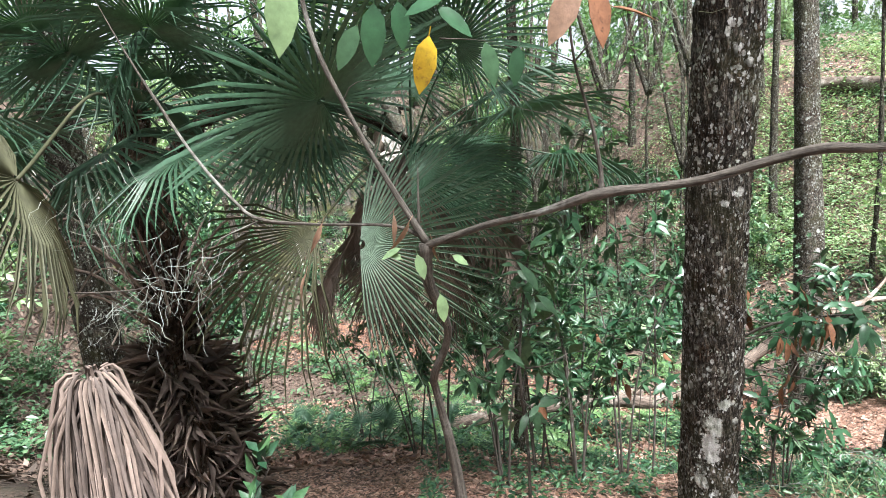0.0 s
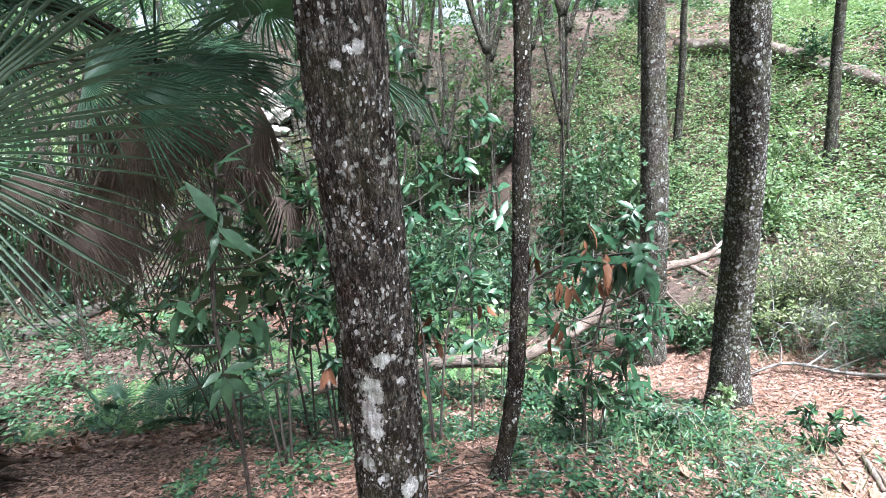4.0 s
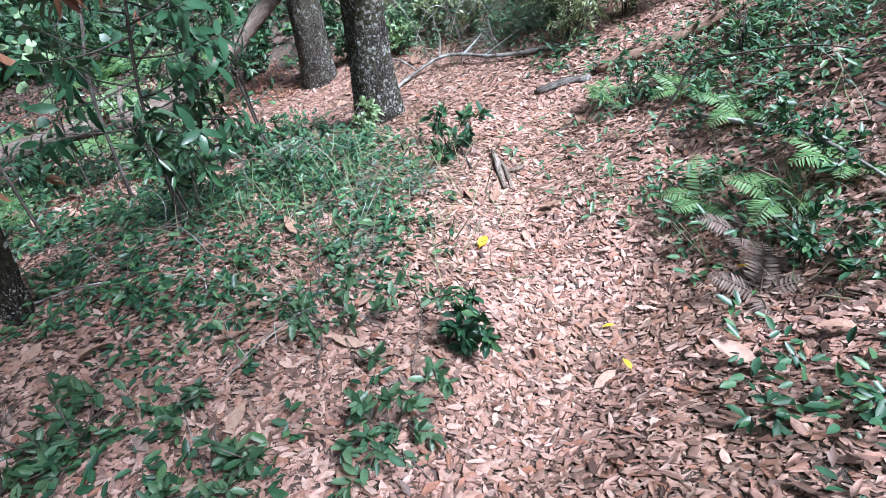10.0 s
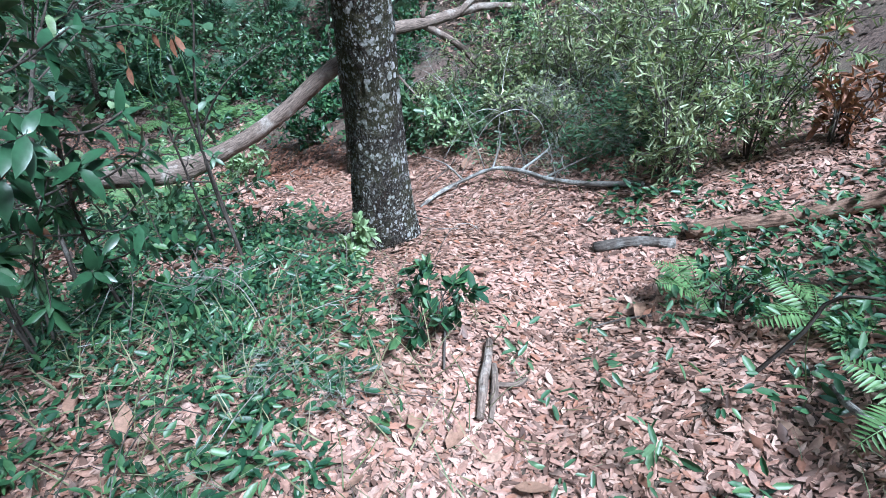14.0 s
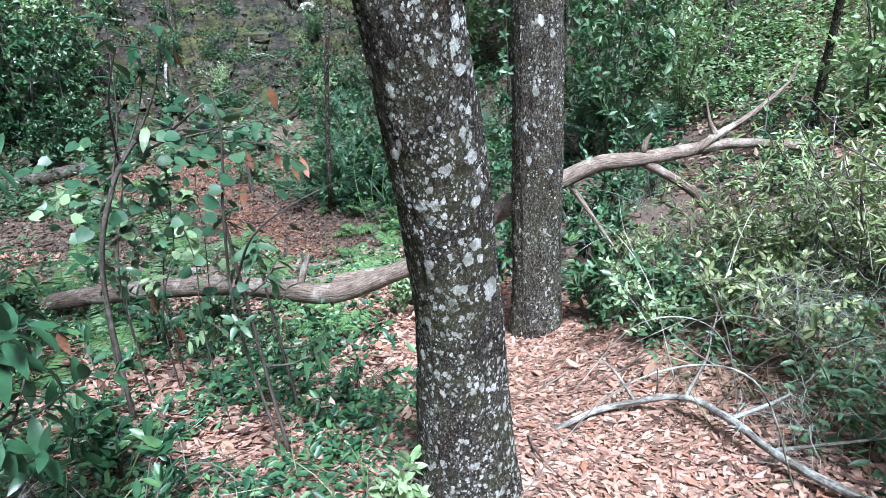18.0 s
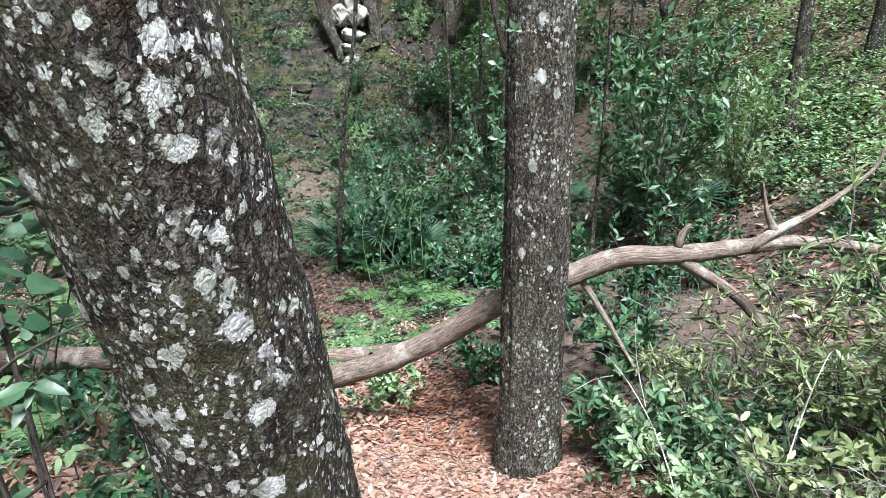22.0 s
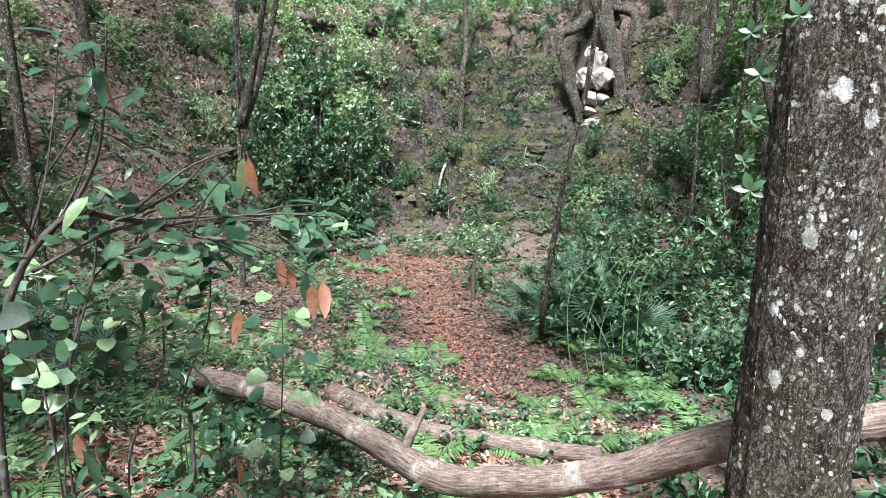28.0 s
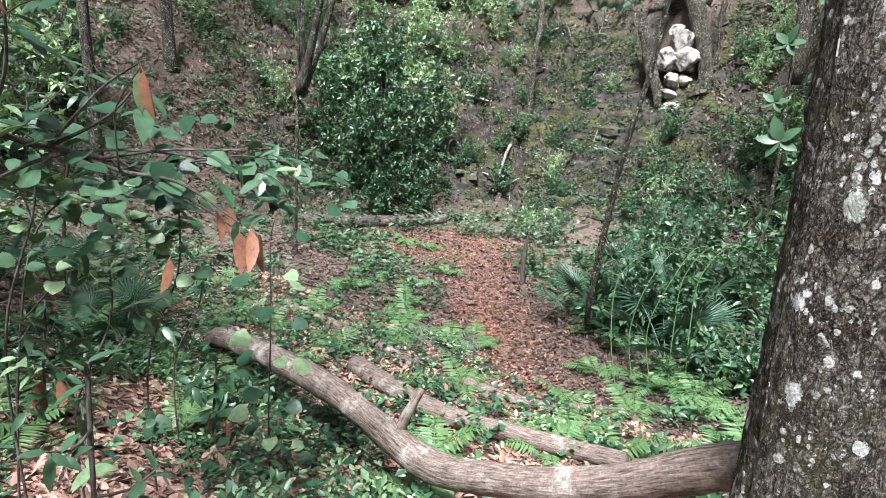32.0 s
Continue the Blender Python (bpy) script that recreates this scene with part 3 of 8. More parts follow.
TWIG = wood_material("twig_bark", (0.024, 0.020, 0.017), (0.12, 0.104, 0.09), (0.24, 0.235, 0.215), 0.3)
LOGWOOD = wood_material("weathered_log", (0.02, 0.015, 0.012), (0.25, 0.195, 0.16), (0.36, 0.33, 0.29), 0.35)
TANWOOD = wood_material("bare_tan_wood", (0.05, 0.032, 0.024), (0.30, 0.19, 0.135), (0.36, 0.26, 0.2), 0.3)
WHITEWOOD = wood_material("lichened_dead_branch", (0.035, 0.032, 0.028), (0.24, 0.225, 0.2), (0.5, 0.52, 0.49), 0.6)

# ---- the ground ----
def axis_grid(lo, hi, a, b, fine, grow=1.35):
    inner = list(np.arange(lo, hi + 1e-6, fine))
    out, s = [], fine
    x = lo
    while x > a:
        s *= grow
        x -= s
        out.append(x)
    left = out[::-1]
    out, s, x = [], fine, hi
    while x < b:
        s *= grow
        x += s
        out.append(x)
    return np.array(left + inner + out)


gx, gy = axis_grid(-14, 12, -400, 400, 0.09), axis_grid(-3, 27, -400, 400, 0.09)
GX, GY = np.meshgrid(gx, gy, indexing="ij")
GZ = ground_z(GX, GY)
ni, nj = GX.shape
ii, jj = np.meshgrid(np.arange(ni - 1), np.arange(nj - 1), indexing="ij")
kk = (ii * nj + jj).ravel()
ground = add("ground", np.stack([GX, GY, GZ], -1).reshape(-1, 3), np.stack([kk, kk + nj, kk + nj + 1, kk + 1], -1), None, SOIL,
             attr={"rock": wallness(GX, GY).ravel()})
tagged(ground, "brown forest soil in a sinkhole, rocky and mossy on its steep face", "ground", kind="structure")


# ---- trees ----
def crown_cloud(centre, size, n, leaf, r):
    """Leaves in many loose clumps round a centre."""
    k = max(6, n // 60)
    c = r.normal(size=(k, 3)) * np.array(size) * 0.5 + np.array(centre)
    P = c[r.integers(0, k, n)] + r.normal(size=(n, 3)) * np.array(size) * 0.10
    D = rand_dirs(n, -0.3, r)
    return scatter(small_blade(0.5), P, D, rand_dirs(n, 1.2, r), r.uniform(0.7, 1.3, n) * leaf)


def big_tree(name, line, label, mat, group="", sides=40, step=0.05, rough=0.05, ridge=0.012, crown=None, limbs=(), seed=1, cat="tree"):
    x, y, z = line[0][:3]
    t = thing(name, x, y, z, label, cat, group)
    limb("trunk", line, mat, t, sides=sides, step=step, rough=rough, ridge=ridge, seed=seed)
    for pts in limbs:
        limb("limb", pts, mat, t, sides=8, step=0.2, rough=0.02, seed=seed)
    if crown:
        r = np.random.default_rng(seed)
        chunks = [crown_cloud(c, s, n, leaf, r) for c, s, n, leaf in crown]
        V, Q, T = merge(chunks)
        add("crown", V - np.array([x, y, z]), Q, T, CANOPY, t)
    return t


def canopy_for(x, y, z, spread, r, n=900):
    """Limbs and crown clumps for a tree top at height z."""
    limbs, crown = [], []
    for k in range(5):
        a = k * 1.256 + r.uniform(-0.4, 0.4)
        e = (x + spread * math.cos(a) * r.uniform(0.6, 1), y + spread * math.sin(a) * r.uniform(0.6, 1), z + r.uniform(0.3, 2.5))
        limbs.append([(x, y, z - 2.2, 0.09), (x * 0.6 + e[0] * 0.4, y * 0.6 + e[1] * 0.4, z - 0.9, 0.06), (*e, 0.02)])
        crown.append((e, (1.6, 1.6, 1.1), n // 5, 0.16))
    crown.append(((x, y, z + 1.4), (2, 2, 1.4), n // 4, 0.16))
    return limbs, crown


def standing(x, y, top, rad, lean=(0, 0), flare=1.35, wob=0.04, r=rng):
    z0 = gz(x, y)
    pts = [(x, y, z0 - 0.25, rad * flare * 1.15), (x, y, z0 + 0.05, rad * flare), (x + lean[0] * 0.05, y + lean[1] * 0.05, z0 + 0.4, rad * 1.08)]
    n = max(3, int((top - z0) / 1.6))
    for k in range(1, n + 1):
        f = k / n
        h = z0 + 0.4 + (top - z0 - 0.4) * f
        pts.append((x + lean[0] * (h - z0) + r.uniform(-wob, wob), y + lean[1] * (h - z0) + r.uniform(-wob, wob), h, rad * (1 - 0.6 * f)))
    return pts


r1 = np.random.default_rng(11)
lim, cro = canopy_for(1.1, 2.5, 9.5, 2.6, r1)
big_tree("oak_tree", [(0.98, 2.34, -1.5, 0.19), (0.985, 2.34, -1.15, 0.155), (1.0, 2.36, -0.7, 0.128), (1.01, 2.34, 0.0, 0.118), (1.005, 2.27, 0.6, 0.115),
                      (0.99, 2.18, 1.3, 0.112), (1.01, 2.08, 2.4, 0.108), (1.05, 2.2, 5.0, 0.10), (1.1, 2.5, 9.0, 0.05)],
         "oak trunk with grey furrowed bark and white lichen patches", BARK, "oaks along the path", 110, 0.012, 0.03, 0.010, cro, lim, 21)
lim, cro = canopy_for(3.6, 4.6, 10, 2.8, r1)
big_tree("oak_tree", [(4.31, 5.29, -2.15, 0.27), (4.31, 5.29, -1.85, 0.225), (4.31, 5.30, -1.5, 0.185), (4.31, 5.30, -1.0, 0.162), (4.29, 5.225, -0.5, 0.156), (4.25, 5.14, 0.0, 0.15),
                      (4.13, 4.97, 1.0, 0.145), (3.85, 4.7, 3.0, 0.13), (3.7, 4.6, 6.0, 0.11), (3.6, 4.6, 9.5, 0.05)],
         "leaning oak trunk with black bark crusted in white lichen", BARK_B, "oaks along the path", 130, 0.011, 0.035, 0.006, cro, lim, 22)
lim, cro = canopy_for(4.6, 7.6, 10, 2.8, r1)
big_tree("oak_tree", [(4.65, 7.48, -2.75, 0.26), (4.65, 7.48, -2.4, 0.22), (4.65, 7.48, -2.0, 0.188), (4.66, 7.48, -1.4, 0.178), (4.665, 7.48, -0.7, 0.174), (4.665, 7.48, 0.2, 0.168),
                      (4.64, 7.53, 1.8, 0.14), (4.6, 7.55, 4.5, 0.12), (4.6, 7.6, 9.5, 0.05)],
         "straight oak trunk with dark bark and scattered pale lichen", BARK_C, "oaks along the path", 100, 0.014, 0.035, 0.006, cro, lim, 23)
# thinner stems beside the path
big_tree("young_tree", [(1.69, 3.93, -1.6, 0.075), (1.70, 3.93, -1.35, 0.066), (1.78, 3.93, -1.0, 0.06), (1.85, 3.93, -0.6, 0.057), (1.90, 3.93, 0, 0.055), (1.935, 3.93, 0.7, 0.054), (1.97, 3.93, 1.6, 0.05),
                        (2.0, 4.0, 3.5, 0.04), (2.05, 4.0, 6.0, 0.015)],
         "slim dark young tree with pale lichen spots", BARK_S, "young trees", 28, 0.03, 0.015, 0.008, [((2.05, 4.0, 5.6), (1.4, 1.4, 1.2), 500, 0.14)], (), 24)
big_tree("young_tree", [(0.55, 6.25, -2.55, 0.085), (0.55, 6.25, -2.2, 0.08), (0.62, 6.25, -1.25, 0.072), (0.63, 6.25, 0, 0.065), (0.74, 6.25, 1.3, 0.06), (0.8, 6.3, 4, 0.045), (0.8, 6.3, 7, 0.015)],
         "slim leaning young tree with smooth brown bark", BARK_FAR, "young trees", 20, 0.05, 0.02, 0.004, [((0.8, 6.3, 6), (1.6, 1.6, 1.2), 500, 0.14)], (), 25)

# ---- fallen logs ----
log = thing("fallen_log", 2.3, 8.0, gz(2.3, 8.0), "long bare fallen tree trunk arching over the ground", "log")
limb("trunk", [(-0.25, 8.15, -2.6, 0.092), (0.0, 8.12, -2.49, 0.097), (0.9, 8.08, -2.36, 0.097), (1.9, 8.0, -2.27, 0.094), (2.8, 7.94, -2.33, 0.091), (3.4, 7.9, -2.13, 0.084), (3.95, 7.87, -1.85, 0.080),
               (4.4, 7.85, -1.53, 0.076), (4.8, 7.9, -1.35, 0.071), (5.15, 8.0, -1.225, 0.067), (5.55, 8.1, -1.21, 0.059), (6.28, 8.4, -1.19, 0.044), (6.96, 8.6, -1.29, 0.034)],
     LOGWOOD, log, sides=24, step=0.04, rough=0.035, ridge=0.006, scale=(9, 9, 2.5), seed=31)
limb("branch", [(5.5, 8.08, -1.23, 0.04), (5.9, 8.1, -1.49, 0.034), (6.1, 7.9, -1.73, 0.028), (6.3, 7.6, -1.93, 0.016), (6.5, 7.4, -2.1, 0.008)], LOGWOOD, log, sides=10, step=0.05, rough=0.012, seed=32)
limb("branch", [(5.95, 8.25, -1.2, 0.04), (6.1, 8.3, -1.10, 0.032), (6.43, 8.5, -0.97, 0.024), (6.76, 8.7, -0.76, 0.014), (6.82, 8.75, -0.62, 0.006)], LOGWOOD, log, sides=10, step=0.05, rough=0.012, seed=33)
limb("branch", [(4.9, 7.95, -1.34, 0.025), (4.97, 7.95, -1.42, 0.022), (5.13, 7.8, -1.63, 0.016), (5.32, 7.6, -1.88, 0.008)], LOGWOOD, log, sides=8, step=0.05, rough=0.008, seed=34)
limb("branch_stub", [(5.5, 8.08, -1.16, 0.03), (5.52, 8.1, -1.08, 0.024), (5.56, 8.1, -1.02, 0.012)], LOGWOOD, log, sides=8, step=0.03, rough=0.02, seed=35)
limb("branch_stub", [(6.1, 8.3, -1.1, 0.03), (6.04, 8.3, -0.98, 0.018), (6.0, 8.32, -0.8, 0.006)], LOGWOOD, log, sides=8, step=0.03, rough=0.02, seed=36)
limb("branch_stub", [(2.55, 7.98, -2.28, 0.035), (2.6, 8.02, -2.12, 0.03), (2.66, 8.06, -1.98, 0.022)], LOGWOOD, log, sides=8, step=0.03, rough=0.02, seed=37)


def ground_log(name, pts, rad, label, mat=LOGWOOD, lift=0.55, seed=40, group=""):
    """A log that lies on the ground through (x, y) points."""
    n = len(pts)
    line = [(x, y, gz(x, y) + rad * lift + (0 if len(p) == 2 else p[2]), rad * (1 - 0.25 * k / n)) for k, p in enumerate(pts) for x, y in [p[:2]]]
    t = thing(name, line[0][0], line[0][1], line[0][2] - rad, label, "log", group)
    limb("trunk", line, mat, t, sides=16, step=0.05, rough=rad * 0.5, ridge=0.005, scale=(9, 9, 3), seed=seed)
    return t


ground_log("fallen_log", [(0.5, 9.27), (1.15, 9.2), (1.84, 9.21), (2.54, 9.5), (3.3, 9.6)], 0.1, "pale peeled log lying on the ground", lift=1.0, seed=41)
ground_log("fallen_log", [(-1.9, 9.9), (-1.2, 9.95), (0.3, 10.05), (0.6, 10.1)], 0.075, "broken rotten log among ferns", seed=42)
ground_log("fallen_log", [(1.3, 10.1), (1.9, 10.34), (2.8, 10.7)], 0.07, "thin rotten log across the path", seed=43)
ground_log("fallen_log", [(-6.6, 13.3), (-5.8, 15.0), (-5.0, 16.5)], 0.17, "dark rotting log at the foot of the rock face", TWIG, seed=44)
ground_log("fallen_log", [(5.3, 4.45), (5.48, 4.36), (5.64, 4.22)], 0.034, "short grey piece of dead branch on leaf litter", TWIG, 0.7, seed=45)
ground_log("fallen_log", [(5.74, 4.26), (5.88, 4.12), (6.1, 3.9), (6.45, 3.6)], 0.046, "brown dead branch lying on the bank", TANWOOD, 0.9, seed=46)
wb = thing("dead_branch", 5.1, 5.9, gz(5.1, 5.9), "white lichen-covered dead branch on the ground", "branch")
limb("stem", [(4.7, 5.82, gz(4.7, 5.82) + 0.02, 0.011), (4.9, 5.95, gz(4.9, 5.95) + 0.05, 0.015), (5.1, 5.95, gz(5.1, 5.95) + 0.07, 0.018), (5.3, 5.85, -1.79, 0.020), (5.42, 5.62, -1.72, 0.021), (5.5, 5.4, -1.69, 0.021), (5.65, 5.14, gz(5.65, 5.14) + 0.05, 0.022), (5.9, 4.85, gz(5.9, 4.85) + 0.03, 0.018)],
     WHITEWOOD, wb, sides=14, step=0.03, rough=0.02, ridge=0.004, seed=47)
for pts in ([(5.1, 5.95, gz(5.1, 5.95) + 0.07, 0.012), (5.0, 6.1, -1.8, 0.009), (4.85, 6.22, -1.76, 0.004)], [(5.42, 5.62, -1.72, 0.013), (5.62, 5.62, -1.6, 0.009), (5.8, 5.7, -1.5, 0.004)], [(5.3, 5.85, -1.79, 0.012), (5.45, 6.05, -1.68, 0.008), (5.52, 6.25, -1.6, 0.003)],
            [(5.5, 5.4, -1.69, 0.012), (5.7, 5.3, -1.55, 0.008), (5.95, 5.25, -1.45, 0.003)]):
    limb("side_branch", pts, WHITEWOOD, wb, sides=8, step=0.03, rough=0.008)
ds = thing("dead_stick", 4.22, 3.53, gz(4.22, 3.53), "short split grey stick at the edge of the path", "stick")
for nm, pts in (("stem", [(4.215, 3.52, gz(4.215, 3.52) + 0.03, 0.017), (4.3, 3.68, gz(4.3, 3.68) + 0.035, 0.02), (4.37, 3.8, gz(4.37, 3.8) + 0.04, 0.018), (4.42, 3.9, gz(4.42, 3.9) + 0.04, 0.012)]),
                ("split", [(4.25, 3.5, gz(4.25, 3.5) + 0.02, 0.012), (4.33, 3.64, gz(4.33, 3.64) + 0.03, 0.015), (4.38, 3.76, gz(4.38, 3.76) + 0.035, 0.013)]),
                ("fork", [(4.34, 3.66, gz(4.34, 3.66) + 0.03, 0.012), (4.42, 3.64, gz(4.42, 3.64) + 0.03, 0.013), (4.48, 3.66, gz(4.48, 3.66) + 0.025, 0.009)])):
    limb(nm, pts, LOGWOOD, ds, sides=10, step=0.02, rough=0.02, ridge=0.004, seed=48)


# ---- leaves, twigs and plants ----
LEAF_MESHES = {}


def leaf_mesh(kind, mat, width, fold, droop):
    """A single thin leaf with a raised midrib and a short stalk, one long."""
    key = (kind, mat.name, width, fold, droop)
    if key not in LEAF_MESHES:
        V, Q, T = blade(width, fold, droop, kind)
        under = V - np.array([0, 0, 0.012])
        n = len(V)
        s = 0.012
        stalk = np.array([[-s, -0.14, 0.03], [s, -0.14, 0.03], [0, -0.14, 0.045], [-s, 0.03, -0.01], [s, 0.03, -0.01], [0, 0.03, 0.012]])
        V2 = np.concatenate([V, under, stalk])
        Q2 = np.concatenate([Q, Q[:, ::-1] + n, np.array([[0, 1, 4, 3], [1, 2, 5, 4], [2, 0, 3, 5]]) + 2 * n])
        T2 = np.concatenate([T, T[:, ::-1] + n])
        ob = add("leaf", V2, Q2, T2, mat)
        LEAF_MESHES[key] = ob.data
        bpy.data.objects.remove(ob)
    return LEAF_MESHES[key]


def place_leaf(parent, p, d, n, size, mat, kind="oval", width=0.4, fold=0.1, droop=0.15, label="", name="leaf"):
    """One leaf as a part of its plant; p is in the world."""
    me = leaf_mesh(kind, mat, width, fold, droop)
    X, Y, Z = basis(np.array([d], float), np.array([n], float))
    o = np.array(parent.matrix_basis.translation) if parent is not None else np.zeros(3)
    ob = new(name, me)
    m = np.eye(4)
    m[:3, 0], m[:3, 1], m[:3, 2], m[:3, 3] = X[0] * size, Y[0] * size, Z[0] * size, np.array(p) - o
    ob.parent = parent
    ob.matrix_basis = Matrix(m.tolist())
    if label:
        ob["label"] = label
    return ob


def whorl(parent, p, axis, n, size, mat, r, kind="oval", width=0.36, droop=0.2, spread=0.9):
    """A rosette of leaves round a twig's end."""
    axis = np.array(axis, float)
    axis /= np.linalg.norm(axis)
    X, _, Z = basis(axis[None], np.array([[0.3, 0.2, 0.93]]))
    for k in range(n):
        a = 2.4 * k + r.uniform(-0.8, 0.8)
        out = X[0] * math.cos(a) + Z[0] * math.sin(a)
        s = spread * r.uniform(0.45, 1.25)
        d = out * s + axis * (1.3 - s) + np.array([0, 0, r.uniform(-1.0, 0.05)])
        nn = axis * 1.0 + np.array([0, 0, 0.7]) - out * 0.3
        q = np.array(p) - axis * size * 1.5 * k / n
        place_leaf(parent, q, d, nn, size * r.uniform(0.6, 1.2), mat, kind, width, 0.1, round(droop * (1 + (k % 3) * 0.5), 3))


def sapling(x, y, stem, label, mat, r, leaf=0.13, n_whorl=8, leaves=7, reach=0.5, z0=None, width=0.36, name="sapling", low=0.3, dead=0, kind="oval", stem_r=0.012, stem_mat=None):
    """A stem through (x, y, z) points with side twigs that end in rosettes of leaves."""
    stem_mat = stem_mat or TWIG
    t = thing(name, x, y, stem[0][2], label, "sapling", "saplings")
    line = [(*p, stem_r * (1 - 0.6 * k / len(stem))) for k, p in enumerate(stem)]
    limb("stem", line, stem_mat, t, sides=7, step=0.06, rough=stem_r * 0.3)
    S = smooth_line(line, 0.05)
    for k in range(n_whorl):
        f = low + (1 - low) * (k + r.uniform(0, 0.6)) / n_whorl
        p = S[min(len(S) - 1, int(f * len(S)))][:3]
        a = 2.4 * k + r.uniform(-0.5, 0.5)
        L = reach * (1.15 - 0.7 * f) * r.uniform(0.6, 1.2)
        e = p + np.array([math.cos(a) * L, math.sin(a) * L, L * r.uniform(0.05, 0.5)])
        mid = (p + e) / 2 + np.array([0, 0, -0.03])
        limb("twig", [(*p, stem_r * 0.5), (*mid, stem_r * 0.38), (*e, stem_r * 0.25)], stem_mat, t, sides=5, step=0.08)
        whorl(t, e, e - p + np.array([0, 0, 0.1]), leaves, leaf, mat, r, kind, width)
        if k < dead:
            for j in range(2):
                place_leaf(t, e + r.normal(size=3) * 0.03, (r.normal() * 0.3, r.normal() * 0.3, -1), (r.normal(), r.normal(), 0.2), leaf * 1.15, DEAD_LEAF, "oval", 0.36, 0.2, 0.25, "curled brown dead leaf")
    top = S[-1][:3]
    whorl(t, top, S[-1][:3] - S[-4][:3] + np.array([0, 0, 0.02]), leaves + 2, leaf, mat, r, kind, width)
    return t


def shrub_arrays(h, rad, n, leaf, r, shape, stems=7, bare=0.0, up=0.5):
    """Stems and foliage of a shrub at the origin."""
    wood, P, D = [], [], []
    for k in range(stems):
        a = 2 * math.pi * k / stems + r.uniform(-0.4, 0.4)
        e = np.array([math.cos(a), math.sin(a), 0]) * rad * r.uniform(0.3, 1.0) + np.array([0, 0, h * r.uniform(0.6, 1.05)])
        m = e * np.array([0.35, 0.35, 0.55])
        V, Q, T, _ = tube([(0.03 * math.cos(a), 0.03 * math.sin(a), -0.05, 0.005 + 0.004 * h), (*m, 0.004 + 0.002 * h), (*e, 0.002)], 5, 0.15, 0.004)
        wood.append((V, Q, T))
        for j in range(max(2, n // (stems * 14))):
            f = r.uniform(0.15 + bare, 1.0)
            base = (1 - f) ** 2 * 0 + 2 * f * (1 - f) * m + f * f * e
            tip = base + rand_dirs(1, up, r)[0] * rad * r.uniform(0.15, 0.5)
            V, Q, T, _ = tube([(*base, 0.004), (*((base + tip) / 2 + r.normal(size=3) * 0.02), 0.003), (*tip, 0.0015)], 4, 0.2)
            wood.append((V, Q, T))
            for g in range(14):
                u = r.uniform(0.2, 1.05)
                P.append(base + (tip - base) * u)
                d = (tip - base) / (np.linalg.norm(tip - base) + 1e-6) * 0.7 + r.normal(size=3) * 0.75
                D.append(d)
    P, D = np.array(P), np.array(D)
    k = len(P)
    return merge(wood), scatter(shape, P, D, rand_dirs(k, 1.3, r), r.uniform(0.65, 1.25, k) * leaf)


def shrub(name, x, y, label, mat, h, rad, n, leaf, seed, shape=None, cat="shrub", group="", sink=0.0, turn=0.0, stems=7, up=0.5, bare=0.0):
    r = np.random.default_rng(seed)
    t = thing(name, x, y, gz(x, y) - sink, label, cat, group, turn=turn)
    wood, fol = shrub_arrays(h, rad, n, leaf, r, shape or small_blade(0.42), stems, bare, up)
    add("branchwork", *wood, TWIG, t)
    add("foliage", *fol, mat, t)
    return t


# the fan of a palm frond: folded segments that spread from one point, their tips hanging
def fan_arrays(radius, n=34, spread=300, joined=0.45, droop=0.35, r=None, width=1.0):
    a = np.radians(-spread / 2 + spread * np.arange(2 * n + 1) / (2 * n))
    crest = (np.arange(2 * n + 1) % 2 == 0)
    L = radius * (0.72 + 0.28 * np.cos(a * 0.6))
    V, Q, T = [], [], []

    def spot_at(ang, u, ll, up, dr):
        zz = -dr * ll * max(0, u - 0.35) ** 2 - 0.10 * ll * u * math.sin(ang / 2) ** 2 + up
        return [math.sin(ang) * u * ll, math.cos(ang) * u * ll, zz]

    rows = [0.03, joined * 0.55, joined]
    for u in rows:
        for k in range(2 * n + 1):
            V.append(spot_at(a[k], u, L[k], 0.4 * u * L[k] * radians(spread / (2 * n)) * (1 if crest[k] else -1), droop))
    m = 2 * n + 1
    for i in range(2):
        for k in range(m - 1):
            Q.append([i * m + k, i * m + k + 1, (i + 1) * m + k + 1, (i + 1) * m + k])
    half = radians(spread / (2 * n))
    for s in range(n):
        k = 2 * s + 1
        ll, dr = L[k] * r.uniform(0.88, 1.06), droop * r.uniform(0.6, 1.6)
        bend = r.uniform(-0.05, 0.05)
        prev = [2 * m + k - 1, 2 * m + k, 2 * m + k + 1]
        for u, w in ((max(joined + 0.2, 0.42), 0.62 * width), (0.8, 0.34 * width)):
            ang = a[k] + bend * (u - joined)
            b = len(V)
            for d in (-1, 0, 1):
                V.append(spot_at(ang + d * half * w * 0.45 / u, u, ll, 0.016 * ll * abs(d), dr))
            Q.extend([[prev[0], prev[1], b + 1, b], [prev[1], prev[2], b + 2, b + 1]])
            prev = [b, b + 1, b + 2]
        V.append(spot_at(a[k] + bend, 1.0, ll, 0, dr))
        e = len(V) - 1
        T.extend([[prev[0], prev[1], e], [prev[1], prev[2], e]])
    return np.array(V), np.array(Q), np.array(T)


